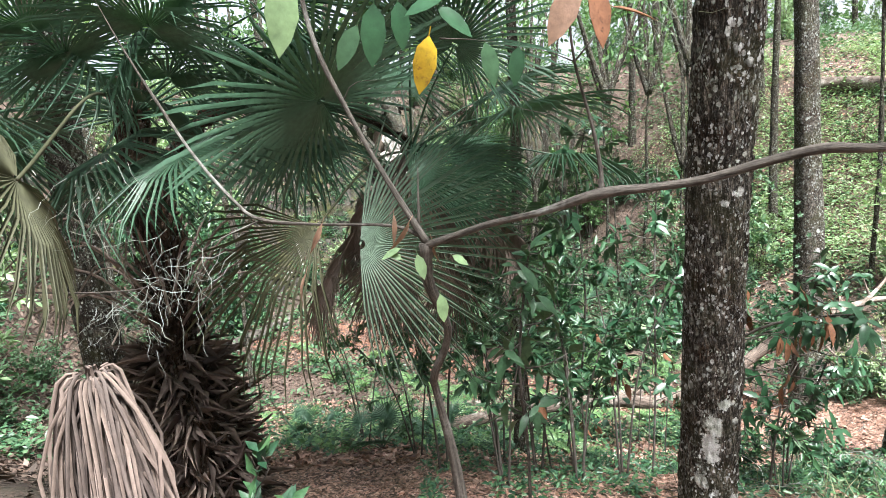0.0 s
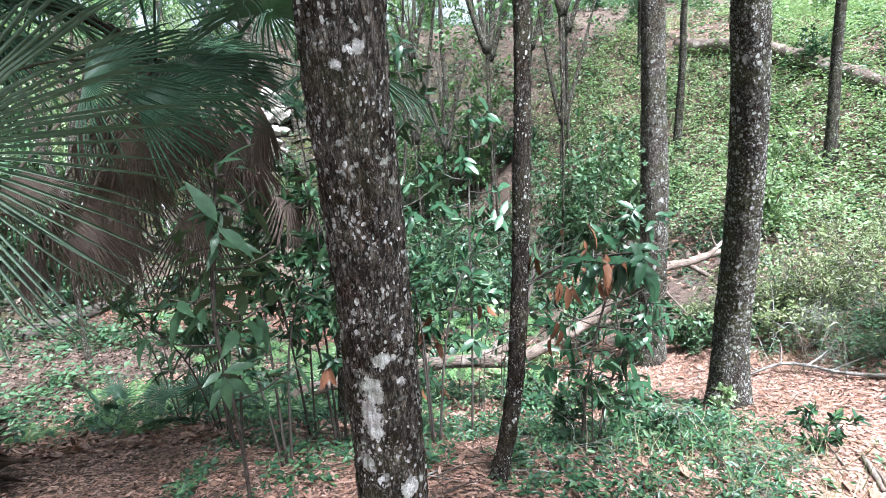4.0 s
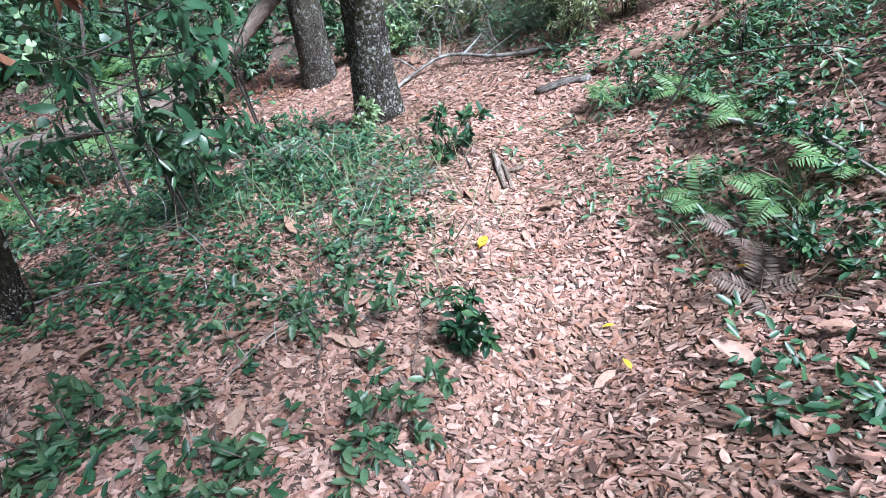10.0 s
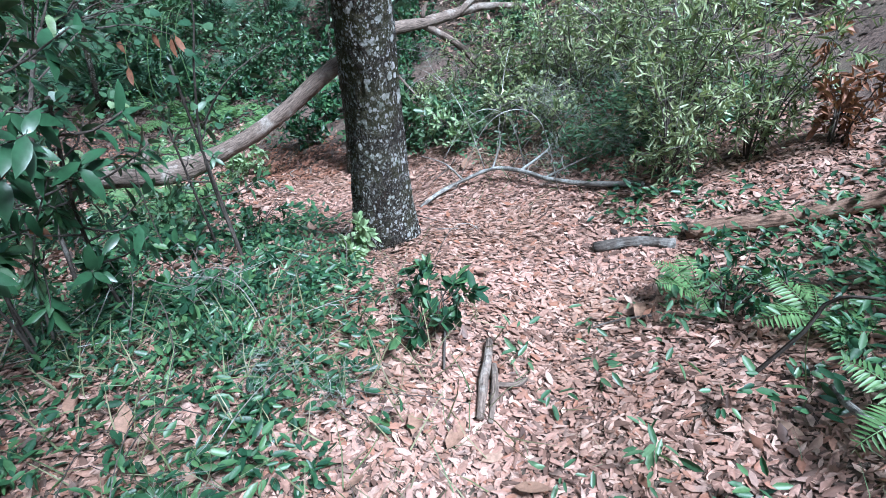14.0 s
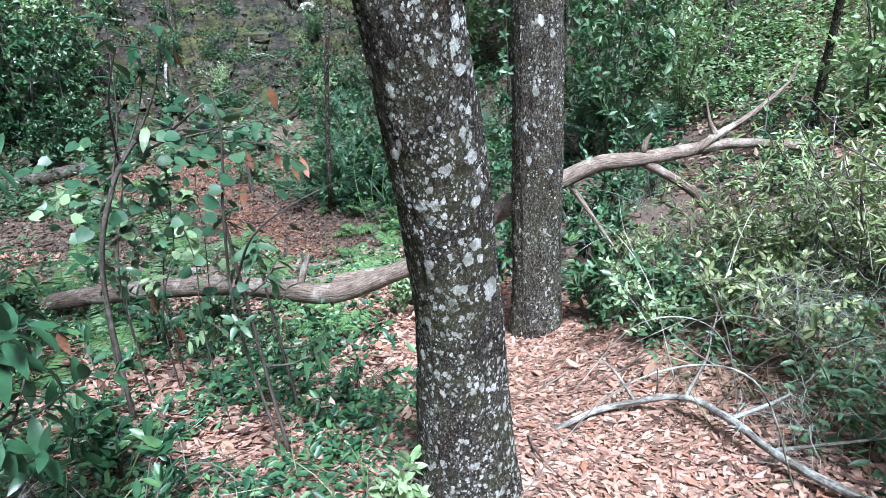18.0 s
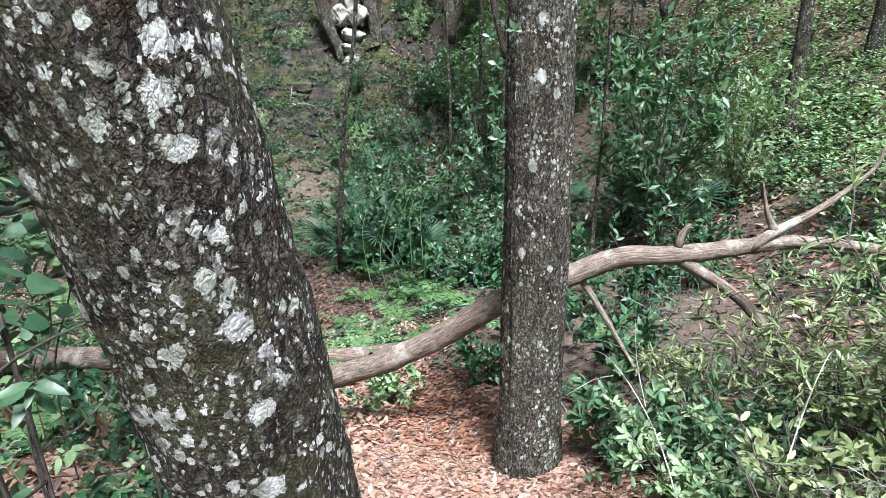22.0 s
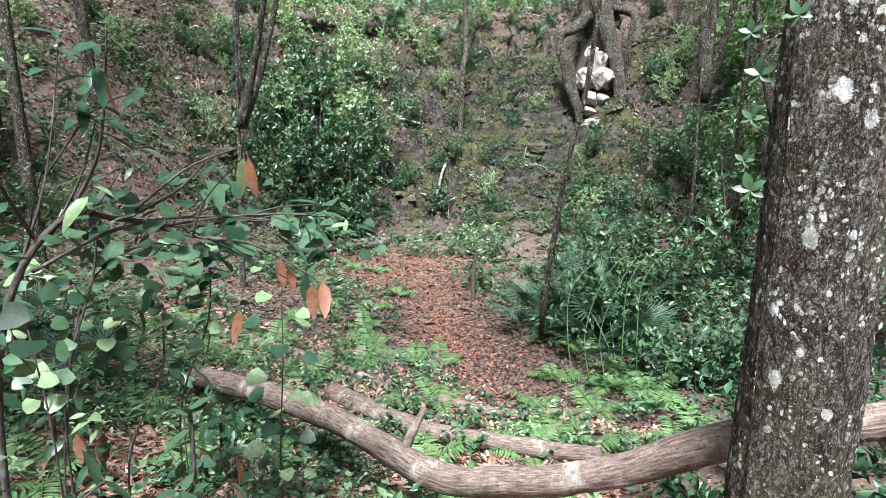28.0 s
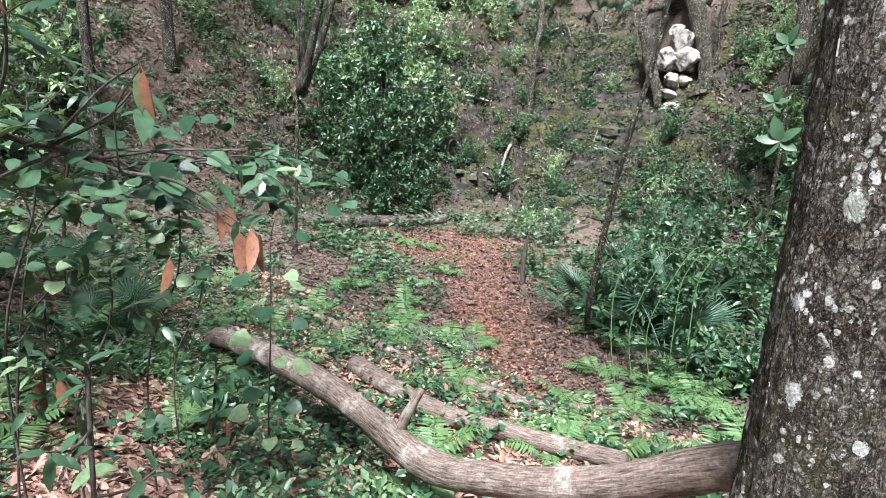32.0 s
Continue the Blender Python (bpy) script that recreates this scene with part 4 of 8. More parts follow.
def frond(parent, root, tip, normal, radius, mat, r, n=34, spread=290, droop=0.35, label="", joined=0.45, stalk=True, stalk_mat=None, point=None, finger=1.0):
    """A palm frond: a long stalk from root to the fan's middle, and the fan, which may point elsewhere."""
    o = np.array(parent.matrix_basis.translation)
    root, tip = np.array(root, float), np.array(tip, float)
    d = tip - root
    X, Y, Z = basis(d[None] if point is None else np.array([point], float), np.array([normal], float))
    V, Q, T = fan_arrays(radius, n, spread, joined, droop, r, finger)
    W = tip + V[:, :1] * X + V[:, 1:2] * Y + V[:, 2:3] * Z
    f = add("frond", W - o, Q, T, mat, parent, label, smooth=False)
    if stalk:
        mid = (root + tip) / 2 + np.array([0, 0, 0.06 * np.linalg.norm(d)])
        V, Q, T, UV = tube([(*(root - o), 0.011), (*(mid - o), 0.008), (*(tip - o), 0.006)], 6, 0.1)
        add("stalk", V, Q, T, stalk_mat or mat, f, uv=UV)
    return f


def fern_frond_arrays(length, pairs, r, arch=0.5):
    V, Q, T = [], [], []
    chunks = []
    us = np.linspace(0, 1, 9)
    spine = [(0, u * length * (1 - 0.12 * u), length * (0.75 * u - arch * u * u * 1.1), 0.004 * (1 - 0.7 * u)) for u in us]
    v, q, t, _ = tube(spine, 4, 0.05)
    chunks.append((v, q, t))
    P, D, N, S = [], [], [], []
    L = smooth_line(spine, 0.02)
    for k in range(pairs):
        u = 0.14 + 0.85 * k / pairs
        i = min(len(L) - 2, int(u * len(L)))
        p, d = L[i, :3], L[i + 1, :3] - L[i, :3]
        d = d / (np.linalg.norm(d) + 1e-9)
        s = length * 0.34 * math.sin(math.pi * min(1, 0.12 + u * 0.88)) ** 0.7 * (1.05 - 0.5 * u)
        for sgn in (-1, 1):
            P.append(p)
            D.append(np.array([sgn, 0, 0]) + d * 0.35 + np.array([0, 0, -0.12]) + r.normal(size=3) * 0.05)
            N.append(np.cross(np.array([1, 0, 0]), d))
            S.append(s)
    chunks.append(scatter(lite(0.24, 0.03, 0.1, "lance"), np.array(P), np.array(D), np.array(N), np.array(S)))
    return merge(chunks)


def make_fern(seed, fronds, length, mat=FERN, label="green fern with arching feathery fronds"):
    r = np.random.default_rng(seed)
    t = thing("fern", 0, 0, 0, label, "fern", "ferns")
    for k in range(fronds):
        ob = add("frond", *fern_frond_arrays(length * r.uniform(0.75, 1.1), 17, r, r.uniform(0.35, 0.65)), mat, t)
        ob.matrix_basis = pose(0, 0, 0, r.uniform(-8, 14), r.uniform(-6, 6), 360 * k / fronds + r.uniform(-20, 20))
    return t


def make_palmetto(seed, n, radius, stalk, label, mat=PALM, name="palmetto"):
    r = np.random.default_rng(seed)
    t = thing(name, 0, 0, 0, label, "palmetto", "palmettos")
    for k in range(n):
        a = 2 * math.pi * k / n + r.uniform(-0.3, 0.3)
        e = r.uniform(0.45, 1.25)
        tip = np.array([math.cos(a) * math.cos(e), math.sin(a) * math.cos(e), math.sin(e)]) * stalk * r.uniform(0.8, 1.15)
        frond(t, (0, 0, 0), tip, (r.normal() * 0.3 - math.cos(a) * 0.4, r.normal() * 0.3 - math.sin(a) * 0.4, 1), radius * r.uniform(0.8, 1.1), mat, r, 24, 250, 0.3, "", 0.3)
    return t


# ---- leaf litter ----
def litter(name, n, xs, ys, keep, size, shapes, label, mat=LITTER, tilt=0.35, lift=(0.004, 0.03), seed=1):
    r = np.random.default_rng(seed)
    x, y = r.uniform(*xs, n), r.uniform(*ys, n)
    ok = r.uniform(size=n) < keep(x, y)
    x, y = x[ok], y[ok]
    z = ground_z(x, y)
    e = 0.05
    gxn, gyn = (ground_z(x + e, y) - z) / e, (ground_z(x, y + e) - z) / e
    N = np.stack([-gxn, -gyn, np.ones_like(z)], -1) + r.normal(size=(len(x), 3)) * tilt
    flip = r.uniform(size=len(x)) < 0.35
    D = np.stack([r.normal(size=len(x)), r.normal(size=len(x)), np.zeros(len(x))], -1)
    D[:, 2] = D[:, 0] * gxn + D[:, 1] * gyn + r.normal(size=len(x)) * tilt * 0.5
    N[flip] *= -1
    P = np.stack([x, y, z + r.uniform(*lift, len(x))], -1)
    S = r.uniform(*size, len(x))
    which = r.integers(0, len(shapes), len(x))
    V, Q, T = merge([scatter(sh, P[which == k], D[which == k], N[which == k], S[which == k]) for k, sh in enumerate(shapes) if (which == k).any()])
    ob = add(name, V, Q, T, mat)
    return tagged(ob, label, "leaf litter", kind="stuff")


def near_path(x, y):
    """Nearness to the ground passed on foot."""
    d = trail_distance(x, y)
    return np.where(y < 8.5, 1, 0.35) * (0.5 + 0.5 * np.exp(-(d / 1.7) ** 2))


SH = [lite(0.42, 0.07, 0.08), lite(0.36, 0.12, 0.14), lite(0.46, -0.05, -0.1), lite(0.32, 0.1, -0.06, "lance"), lite(0.38, 0.16, -0.08)]
FLAT = [lite(0.44, 0.04, 0.06, "lance"), lite(0.36, 0.08, 0.10, "lance"), lite(0.48, -0.04, -0.06, "lance"), lite(0.42, 0.05, -0.05), lite(0.34, 0.14, 0.05, "lance"), lite(0.5, 0.1, 0.16), small_blade(0.4, 0.08)]
litter("leaf_litter", 330000, (-3.0, 7.2), (-0.3, 8.0), near_path, (0.026, 0.072), FLAT, "thick carpet of dry pinkish-brown fallen leaves", seed=2, tilt=0.18, lift=(0.002, 0.016))
litter("leaf_litter", 230000, (-1.0, 6.8), (0.6, 7.6), near_path, (0.012, 0.034), [small_blade(0.5, 0.05), small_blade(0.36, -0.06), small_blade(0.7, 0.05)], "crumbled leaf fragments that fill the carpet", seed=27, tilt=0.18, lift=(0.0, 0.010))
litter("leaf_litter", 150000, (-7, 6), (7.6, 17.5), lambda x, y: np.maximum(np.exp(-(trail_distance(x, y) / 0.42) ** 2), 0.9 * np.exp(-(((x + 3.0) / 3.0) ** 2 + ((y - 14.9) / 1.6) ** 2) ** 2)), (0.035, 0.08), [small_blade(0.5, 0.1), small_blade(0.38, -0.15), small_blade(0.6, 0.1)],
       "bright orange-brown dry leaves on the trodden floor of the hollow", HOLLOW_LITTER, seed=23, tilt=0.3)
litter("leaf_litter", 70000, (-4, 3.6), (5.6, 10.6), lambda x, y: 0.25 + 0.75 * sm(0.35, 0.6, fbm(np.stack([x, y, 0 * x], -1) * 0.9, 3, 31)), (0.05, 0.12), SH[:3], "dry brown leaves under ferns and seedlings", seed=24, tilt=0.45)
litter("leaf_litter", 90000, (-6.0, 3.6), (9.2, 15.8), lambda x, y: 0.45 + 0.55 * sm(0.35, 0.6, fbm(np.stack([x, y, 0 * x], -1) * 1.1, 3, 33)), (0.04, 0.09), [small_blade(0.5, 0.12), small_blade(0.38, -0.15), small_blade(0.6, 0.1)], "brown leaves scattered over the floor of the hollow", DARK_LITTER, seed=28, tilt=0.35)
litter("leaf_litter", 26000, (6.5, 20), (6, 20), lambda x, y: np.full(x.shape, 0.8), (0.07, 0.15), [small_blade(0.5, 0.2), small_blade(0.4, -0.2)], "pale dry leaves on the open slope", seed=25)
litter("leaf_litter", 130000, (-8, 11), (-2, 20), lambda x, y: np.exp(-(trail_distance(x, y) / 0.9) ** 2) * np.where(y > 7.5, 1.0, 0.1), (0.04, 0.09), [small_blade(0.45), small_blade(0.38, -0.2)],
       "loose dry brown leaves over the slopes of the hollow", HOLLOW_LITTER, seed=3)
litter("leaf_litter", 60000, (-8, 11), (-2, 20), lambda x, y: 0.7 * sm(0.3, 1.0, trail_distance(x, y)) * np.where((y < 8) & (x > -3) & (x < 7.2), 0.15, 1.0), (0.05, 0.1), [small_blade(0.45), small_blade(0.38, -0.2)], "dark leaves under the plants", DARK_LITTER, seed=13)
litter("leaf_litter", 45000, (-22, 22), (5, 38), lambda x, y: 0.7 * (1 - 0.75 * wallness(x, y)) * sm(6.5, 9.0, np.hypot(x - 3.5, y - 5.5)), (0.12, 0.24), [small_blade(0.5), small_blade(0.4, -0.2)], "scattered brown leaves on the far slopes", DARK_LITTER, seed=4)


# ---- low green plants ----
def green_mask(x, y):
    d = trail_distance(x, y)
    n = fbm(np.stack([x * 1.1, y * 1.1, 0 * x], -1), 3, 77)
    return sm(0.42, 0.95, d + 0.5 * (n - 0.5)) * sm(0.38, 0.58, n)


def herbs(name, n, xs, ys, leaf, height_range, mat, label, seed, shape, mask=green_mask, per=9, radius=0.09, up=0.8):
    r = np.random.default_rng(seed)
    x, y = r.uniform(*xs, n), r.uniform(*ys, n)
    ok = r.uniform(size=n) < mask(x, y)
    x, y = x[ok], y[ok]
    z = ground_z(x, y)
    k = len(x)
    hh = r.uniform(*height_range, k)
    cx, cy, cz = x.repeat(per), y.repeat(per), z.repeat(per)
    a, u = r.uniform(0, 6.283, k * per), r.uniform(0.15, 1, k * per)
    P = np.stack([cx + np.cos(a) * radius * u * r.uniform(0.2, 1, k * per), cy + np.sin(a) * radius * u * r.uniform(0.2, 1, k * per), cz + hh.repeat(per) * u], -1)
    D = np.stack([np.cos(a), np.sin(a), r.uniform(-0.3, up, k * per)], -1)
    ob = add(name, *scatter(shape, P, D, rand_dirs(k * per, 2.2, r), r.uniform(0.6, 1.3, k * per) * leaf), mat)
    return tagged(ob, label, "groundcover", kind="stuff")


herbs("groundcover", 5200, (-0.5, 7.5), (1.2, 8.5), 0.055, (0.02, 0.15), HERB, "low green herbs growing through dry leaves", 5, lite(0.45, 0.1, 0.2), per=8)
herbs("groundcover", 1500, (1.2, 4.2), (2.6, 6.2), 0.055, (0.02, 0.15), HERB, "dark green herbs beside the path", 14, lite(0.4, 0.1, 0.2), mask=lambda x, y: sm(0.75, 1.3, trail_distance(x, y)) * sm(0.44, 0.6, fbm(np.stack([x * 2, y * 2, 0 * x], -1), 3, 71)) * sm(2.9, 3.6, y), per=8)
herbs("groundcover", 3400, (-7, 11), (6, 17), 0.085, (0.05, 0.3), HERB, "knee-high green herbs in the hollow", 6, small_blade(0.5), per=11, radius=0.14)
herbs("groundcover", 9500, (-16, 24), (6, 34), 0.13, (0.1, 0.7), GREEN, "green undergrowth on the far slopes", 8, small_blade(0.5), mask=lambda x, y: green_mask(x, y) * (1 - 0.7 * wallness(x, y)) * sm(5, 8, np.hypot(x - 3, y - 8)), per=14, radius=0.35)


def grass(name, n, xs, ys, mask, length, label, seed, mat=GRASS, lean=0.9):
    r = np.random.default_rng(seed)
    x, y = r.uniform(*xs, n), r.uniform(*ys, n)
    ok = r.uniform(size=n) < mask(x, y)
    x, y = x[ok], y[ok]
    k = len(x)
    P = np.stack([x, y, ground_z(x, y)], -1)
    ob = add(name, *scatter((np.array([[-0.012, 0, 0], [0.012, 0, 0], [-0.009, 0.5, -0.02], [0.009, 0.5, -0.02], [0, 1, -0.2]]), np.array([[0, 1, 3, 2]]), np.array([[2, 3, 4]])),
                            P, np.stack([r.normal(size=k) * lean, r.normal(size=k) * lean, np.ones(k)], -1), rand_dirs(k, 0.3, r), r.uniform(*length, k)), mat)
    return tagged(ob, label, "grass", kind="stuff")


spot = lambda cx, cy, s: (lambda x, y: np.exp(-((x - cx) ** 2 + (y - cy) ** 2) / s ** 2))
grass("dry_grass", 2600, (2.2, 4.6), (2.8, 5.4), lambda x, y: spot(3.5, 4.0, 0.8)(x, y), (0.1, 0.32), "wispy tangle of dry and green grass", 9)
grass("dry_grass", 1500, (5.0, 7.2), (4.6, 7.2), lambda x, y: spot(5.9, 5.9, 0.7)(x, y), (0.1, 0.3), "grey dry grass and twigs", 10, lean=1.3)
grass("dry_grass", 5000, (-1, 7), (1, 9), lambda x, y: 0.3 * green_mask(x, y), (0.08, 0.25), "thin grass blades among the herbs", 12)

herbs("groundcover", 350, (2.2, 4.1), (3.0, 5.0), 0.045, (0.03, 0.18), HERB, "dark feathery herbs beside the path", 15, lite(0.36, 0.1, 0.2), mask=lambda x, y: sm(0.55, 0.95, trail_distance(x, y)) * sm(0.4, 0.58, fbm(np.stack([x * 2.4, y * 2.4, 0 * x], -1), 3, 73)), per=9, radius=0.1)
herbs("groundcover", 1000, (5.2, 7.0), (5.2, 7.6), 0.055, (0.05, 0.45), GREEN, "leafy green plants at the foot of the bushes", 16, lite(0.4, 0.1, 0.2), mask=lambda x, y: sm(0.45, 0.8, trail_distance(x, y)) * sm(0.3, 0.5, fbm(np.stack([x * 2, y * 2, 0 * x], -1), 3, 74)), per=9, radius=0.14)

herbs("groundcover", 420, (4.3, 6.4), (1.0, 3.7), 0.05, (0.03, 0.2), HERB, "small green plants on the leafy bank", 18, lite(0.4, 0.1, 0.2), mask=lambda x, y: sm(0.35, 0.55, fbm(np.stack([x * 1.6, y * 1.6, 0 * x], -1), 3, 79)), per=9, radius=0.1)
herbs("groundcover", 160, (4.3, 6.4), (1.0, 3.9), 0.06, (0.04, 0.25), GREEN, "pale green seedlings on the leafy bank", 19, lite(0.34, 0.1, 0.2), mask=lambda x, y: np.full(x.shape, 0.9), per=7, radius=0.1)
grass("dry_grass", 1400, (4.2, 6.0), (1.2, 3.2), lambda x, y: spot(4.7, 2.0, 0.6)(x, y), (0.08, 0.25), "dry and green grass tufts on the bank", 20)

litter("leaf_litter", 22000, (-1, 9), (13, 25), lambda x, y: np.full(x.shape, 0.9), (0.08, 0.16), [small_blade(0.5), small_blade(0.4, -0.2)], "brown leaves on the wooded slope", DARK_LITTER, seed=26)
herbs("groundcover", 2600, (0, 9), (13, 25), 0.1, (0.05, 0.6), GREEN, "seedlings on the wooded slope", 17, small_blade(0.45), mask=lambda x, y: sm(0.36, 0.55, fbm(np.stack([x, y, 0 * x], -1) * 0.7, 3, 75)), per=12, radius=0.3)

# ---- the near sapling with a long bare branch ----
r4 = np.random.default_rng(41)
bs = thing("branching_sapling", -0.09, 1.66, gz(-0.09, 1.66), "crooked brown sapling with long bare forking branches", "sapling")
limb("stem", [(-0.02, 1.78, gz(-0.09, 1.68) - 0.05, 0.028), (-0.03, 1.76, -0.3, 0.02), (-0.07, 1.75, 0.40, 0.017), (-0.112, 1.70, 0.74, 0.015), (-0.115, 1.66, 0.82, 0.016), (-0.06, 1.58, 0.98, 0.0135), (-0.10, 1.5, 1.15, 0.0145), (-0.095, 1.467, 1.256, 0.016)],
     TWIG, bs, sides=12, step=0.02, rough=0.012, seed=51)
for nm, pts in (("branch", [(-0.095, 1.467, 1.26, 0.021), (-0.13, 1.48, 1.326, 0.018), (-0.21, 1.51, 1.48, 0.015), (-0.283, 1.551, 1.635, 0.013), (-0.34, 1.57, 1.78, 0.012), (-0.37, 1.58, 1.95, 0.010), (-0.4, 1.6, 2.3, 0.004)]),
                ("branch", [(-0.095, 1.467, 1.25, 0.02), (-0.06, 1.44, 1.262, 0.019), (0.06, 1.35, 1.305, 0.018), (0.17, 1.25, 1.335, 0.017), (0.274, 1.169, 1.371, 0.02), (0.37, 1.135, 1.378, 0.015), (0.46, 1.10, 1.388, 0.015),
                            (0.56, 1.06, 1.415, 0.015), (0.64, 1.034, 1.43, 0.016), (0.70, 1.0, 1.425, 0.013), (0.80, 0.93, 1.43, 0.012), (0.95, 0.84, 1.46, 0.010), (1.2, 0.75, 1.56, 0.004)]),
                ("branch", [(0.28, 1.17, 1.375, 0.014), (0.285, 1.18, 1.41, 0.011), (0.27, 1.17, 1.50, 0.010), (0.235, 1.15, 1.63, 0.009), (0.22, 1.12, 1.75, 0.007), (0.21, 1.1, 2.0, 0.003)]),
                ("branch", [(-0.1, 1.475, 1.27, 0.014), (-0.184, 1.5, 1.305, 0.011), (-0.41, 1.6, 1.316, 0.010), (-0.578, 1.66, 1.338, 0.010), (-0.66, 1.69, 1.4, 0.009), (-0.78, 1.72, 1.56, 0.008), (-0.93, 1.75, 1.84, 0.007), (-1.03, 1.78, 2.05, 0.004)]),
                ("branch", [(-0.57, 1.66, 1.337, 0.008), (-0.74, 1.68, 1.275, 0.006), (-0.92, 1.68, 1.17, 0.005), (-1.1, 1.66, 1.162, 0.0045), (-1.35, 1.6, 1.2, 0.003)]),
                ("twig", [(0.235, 1.15, 1.63, 0.005), (0.17, 1.16, 1.66, 0.004), (0.06, 1.18, 1.69, 0.0035), (-0.02, 1.18, 1.7, 0.002)]),
                ("twig", [(0.235, 1.15, 1.63, 0.006), (0.29, 1.14, 1.69, 0.005), (0.35, 1.12, 1.75, 0.003)]),
                ("twig", [(-0.283, 1.551, 1.635, 0.006), (-0.24, 1.54, 1.68, 0.005), (-0.1, 1.52, 1.67, 0.004), (0.08, 1.5, 1.64, 0.003)]),
                ("twig", [(0.08, 1.5, 1.64, 0.003), (0.16, 1.48, 1.58, 0.0025), (0.25, 1.46, 1.55, 0.002)]),
                ("twig", [(-0.11, 1.48, 1.30, 0.010), (-0.105, 1.49, 1.38, 0.008), (-0.1, 1.5, 1.45, 0.006)])):
    limb(nm, [(a, b_, c, rr * 0.6) for a, b_, c, rr in pts], TWIG, bs, sides=10, step=0.02, rough=0.011, seed=52)
for p, d, n, s, mat in (((-0.15, 1.27, 1.80), (-0.12, 0, -1), (0.2, -1, 0.2), 0.13, MAGNOLIA), ((-0.10, 1.27, 1.80), (0.05, 0, -1), (0.3, -1, 0.1), 0.10, MAGNOLIA), ((0.0, 1.18, 1.78), (-0.7, 0, -0.2), (0.1, -0.8, 0.6), 0.09, MAGNOLIA),
                        ((-0.02, 1.18, 1.76), (0.6, 0, -0.5), (0.1, -0.8, 0.6), 0.09, MAGNOLIA), ((-0.04, 1.24, 1.72), (-0.25, 0, -1), (0.2, -1, 0.1), 0.12, YELLOW_LEAF), ((-0.26, 0.97, 1.78), (-0.15, 0, -1), (0.5, -1, 0), 0.13, BRIGHT),
                        ((0.23, 1.08, 1.76), (-0.4, 0, -0.8), (0.3, -0.7, 0.6), 0.12, PALE_LEAF), ((0.26, 1.09, 1.76), (0.2, 0, -1), (0.3, -0.7, 0.2), 0.12, DEAD_LEAF), ((-0.16, 1.46, 1.25), (-1, 0, -0.4), (0, -0.6, 1), 0.06, BRIGHT),
                        ((-0.12, 1.46, 1.23), (0.2, -0.1, -0.9), (0.2, -1, 0.3), 0.07, BRIGHT), ((-0.16, 1.46, 1.22), (-0.6, 0, 0.4), (0, -1, 0.5), 0.045, BRIGHT), ((-0.07, 1.46, 1.12), (0.1, 0, -1), (0.4, -1, 0), 0.08, BRIGHT),
                        ((-0.03, 1.46, 1.22), (0.6, 0, -0.4), (0.1, -0.8, 0.5), 0.05, BRIGHT), ((-0.2, 1.36, 1.78), (-0.5, 0, -0.8), (0, -1, 0.2), 0.11, GREEN), ((0.33, 1.22, 1.74), (0.8, 0, -0.2), (0, -0.4, 1), 0.1, DEAD_LEAF),
                        ((0.07, 1.2, 1.69), (0.2, 0, -1), (0.3, -1, 0.1), 0.09, GREEN), ((0.14, 1.22, 1.68), (-0.2, 0, -1), (-0.3, -1, 0.1), 0.08, MAGNOLIA)):
    place_leaf(bs, p, d, n, s, mat, "oval", 0.42, 0.08, 0.12)
# pale strips of dead leaf caught in the fork
for p, s in (((-0.36, 1.49, 1.33), 0.1), ((-0.17, 1.46, 1.34), 0.09), ((-0.13, 1.46, 1.32), 0.11), ((-0.08, 1.46, 1.27), 0.08), ((-0.42, 1.5, 1.2), 0.1)):
    place_leaf(bs, p, (r4.normal() * 0.4, 0, -1), (r4.normal(), -1, 0), s, PALE_LEAF, "lance", 0.16, 0.2, 0.3, "pale dry strip of leaf")

# ---- palms beside the start ----
palm = thing("cabbage_palm", -2.4, 4.6, gz(-2.4, 4.6), "fan palm with shaggy brown leaf bases on its trunk", "palm")
limb("trunk", [(-2.4, 4.6, gz(-2.4, 4.6) - 0.15, 0.36), (-2.4, 4.6, -0.9, 0.32), (-2.4, 4.6, -0.4, 0.25), (-2.4, 4.6, 0.0, 0.16), (-2.42, 4.6, 0.9, 0.13), (-2.45, 4.6, 1.6, 0.14), (-2.45, 4.6, 2.3, 0.12)],
     PALM_BARK, palm, sides=44, step=0.04, rough=0.16, ridge=0.04, seed=61)
for k in range(150):  # the old leaf bases
    a, z = 2.4 * k, -1.1 + 2.4 * (k / 150) ** 0.8
    rr = float(np.interp(z, [-1, -0.3, 0.2, 1.2], [0.28, 0.24, 0.17, 0.12]))
    p = (-2.4 + rr * math.cos(a), 4.6 + rr * math.sin(a), z)
    out_ = (0.14 + 0.4 * r4.uniform() ** 2) * float(np.interp(z, [-0.5, 0.1], [1.0, 0.3]))
    q = (p[0] + out_ * math.cos(a), p[1] + 0.8 * out_ * math.sin(a), z + r4.uniform(-0.02, 0.24))
    limb("leaf_base", [(*p, 0.03), ((p[0] + q[0]) / 2, (p[1] + q[1]) / 2, (p[2] + q[2]) / 2 - 0.02, 0.026), (*q, 0.012)], PALM_BARK, palm, sides=5, step=0.08, rough=0.01)
nf = 1500  # the shaggy fibres round the foot of the trunk
fa, fz = r4.uniform(0, 6.283, nf), -1.35 + 1.5 * r4.uniform(size=nf) ** 1.4
fr = np.interp(fz, [-1.35, -0.4, 0.15], [0.42, 0.27, 0.15]) * r4.uniform(0.85, 1.05, nf)
FP = np.stack([fr * np.cos(fa), fr * np.sin(fa), fz - gz(-2.4, 4.6)], -1)
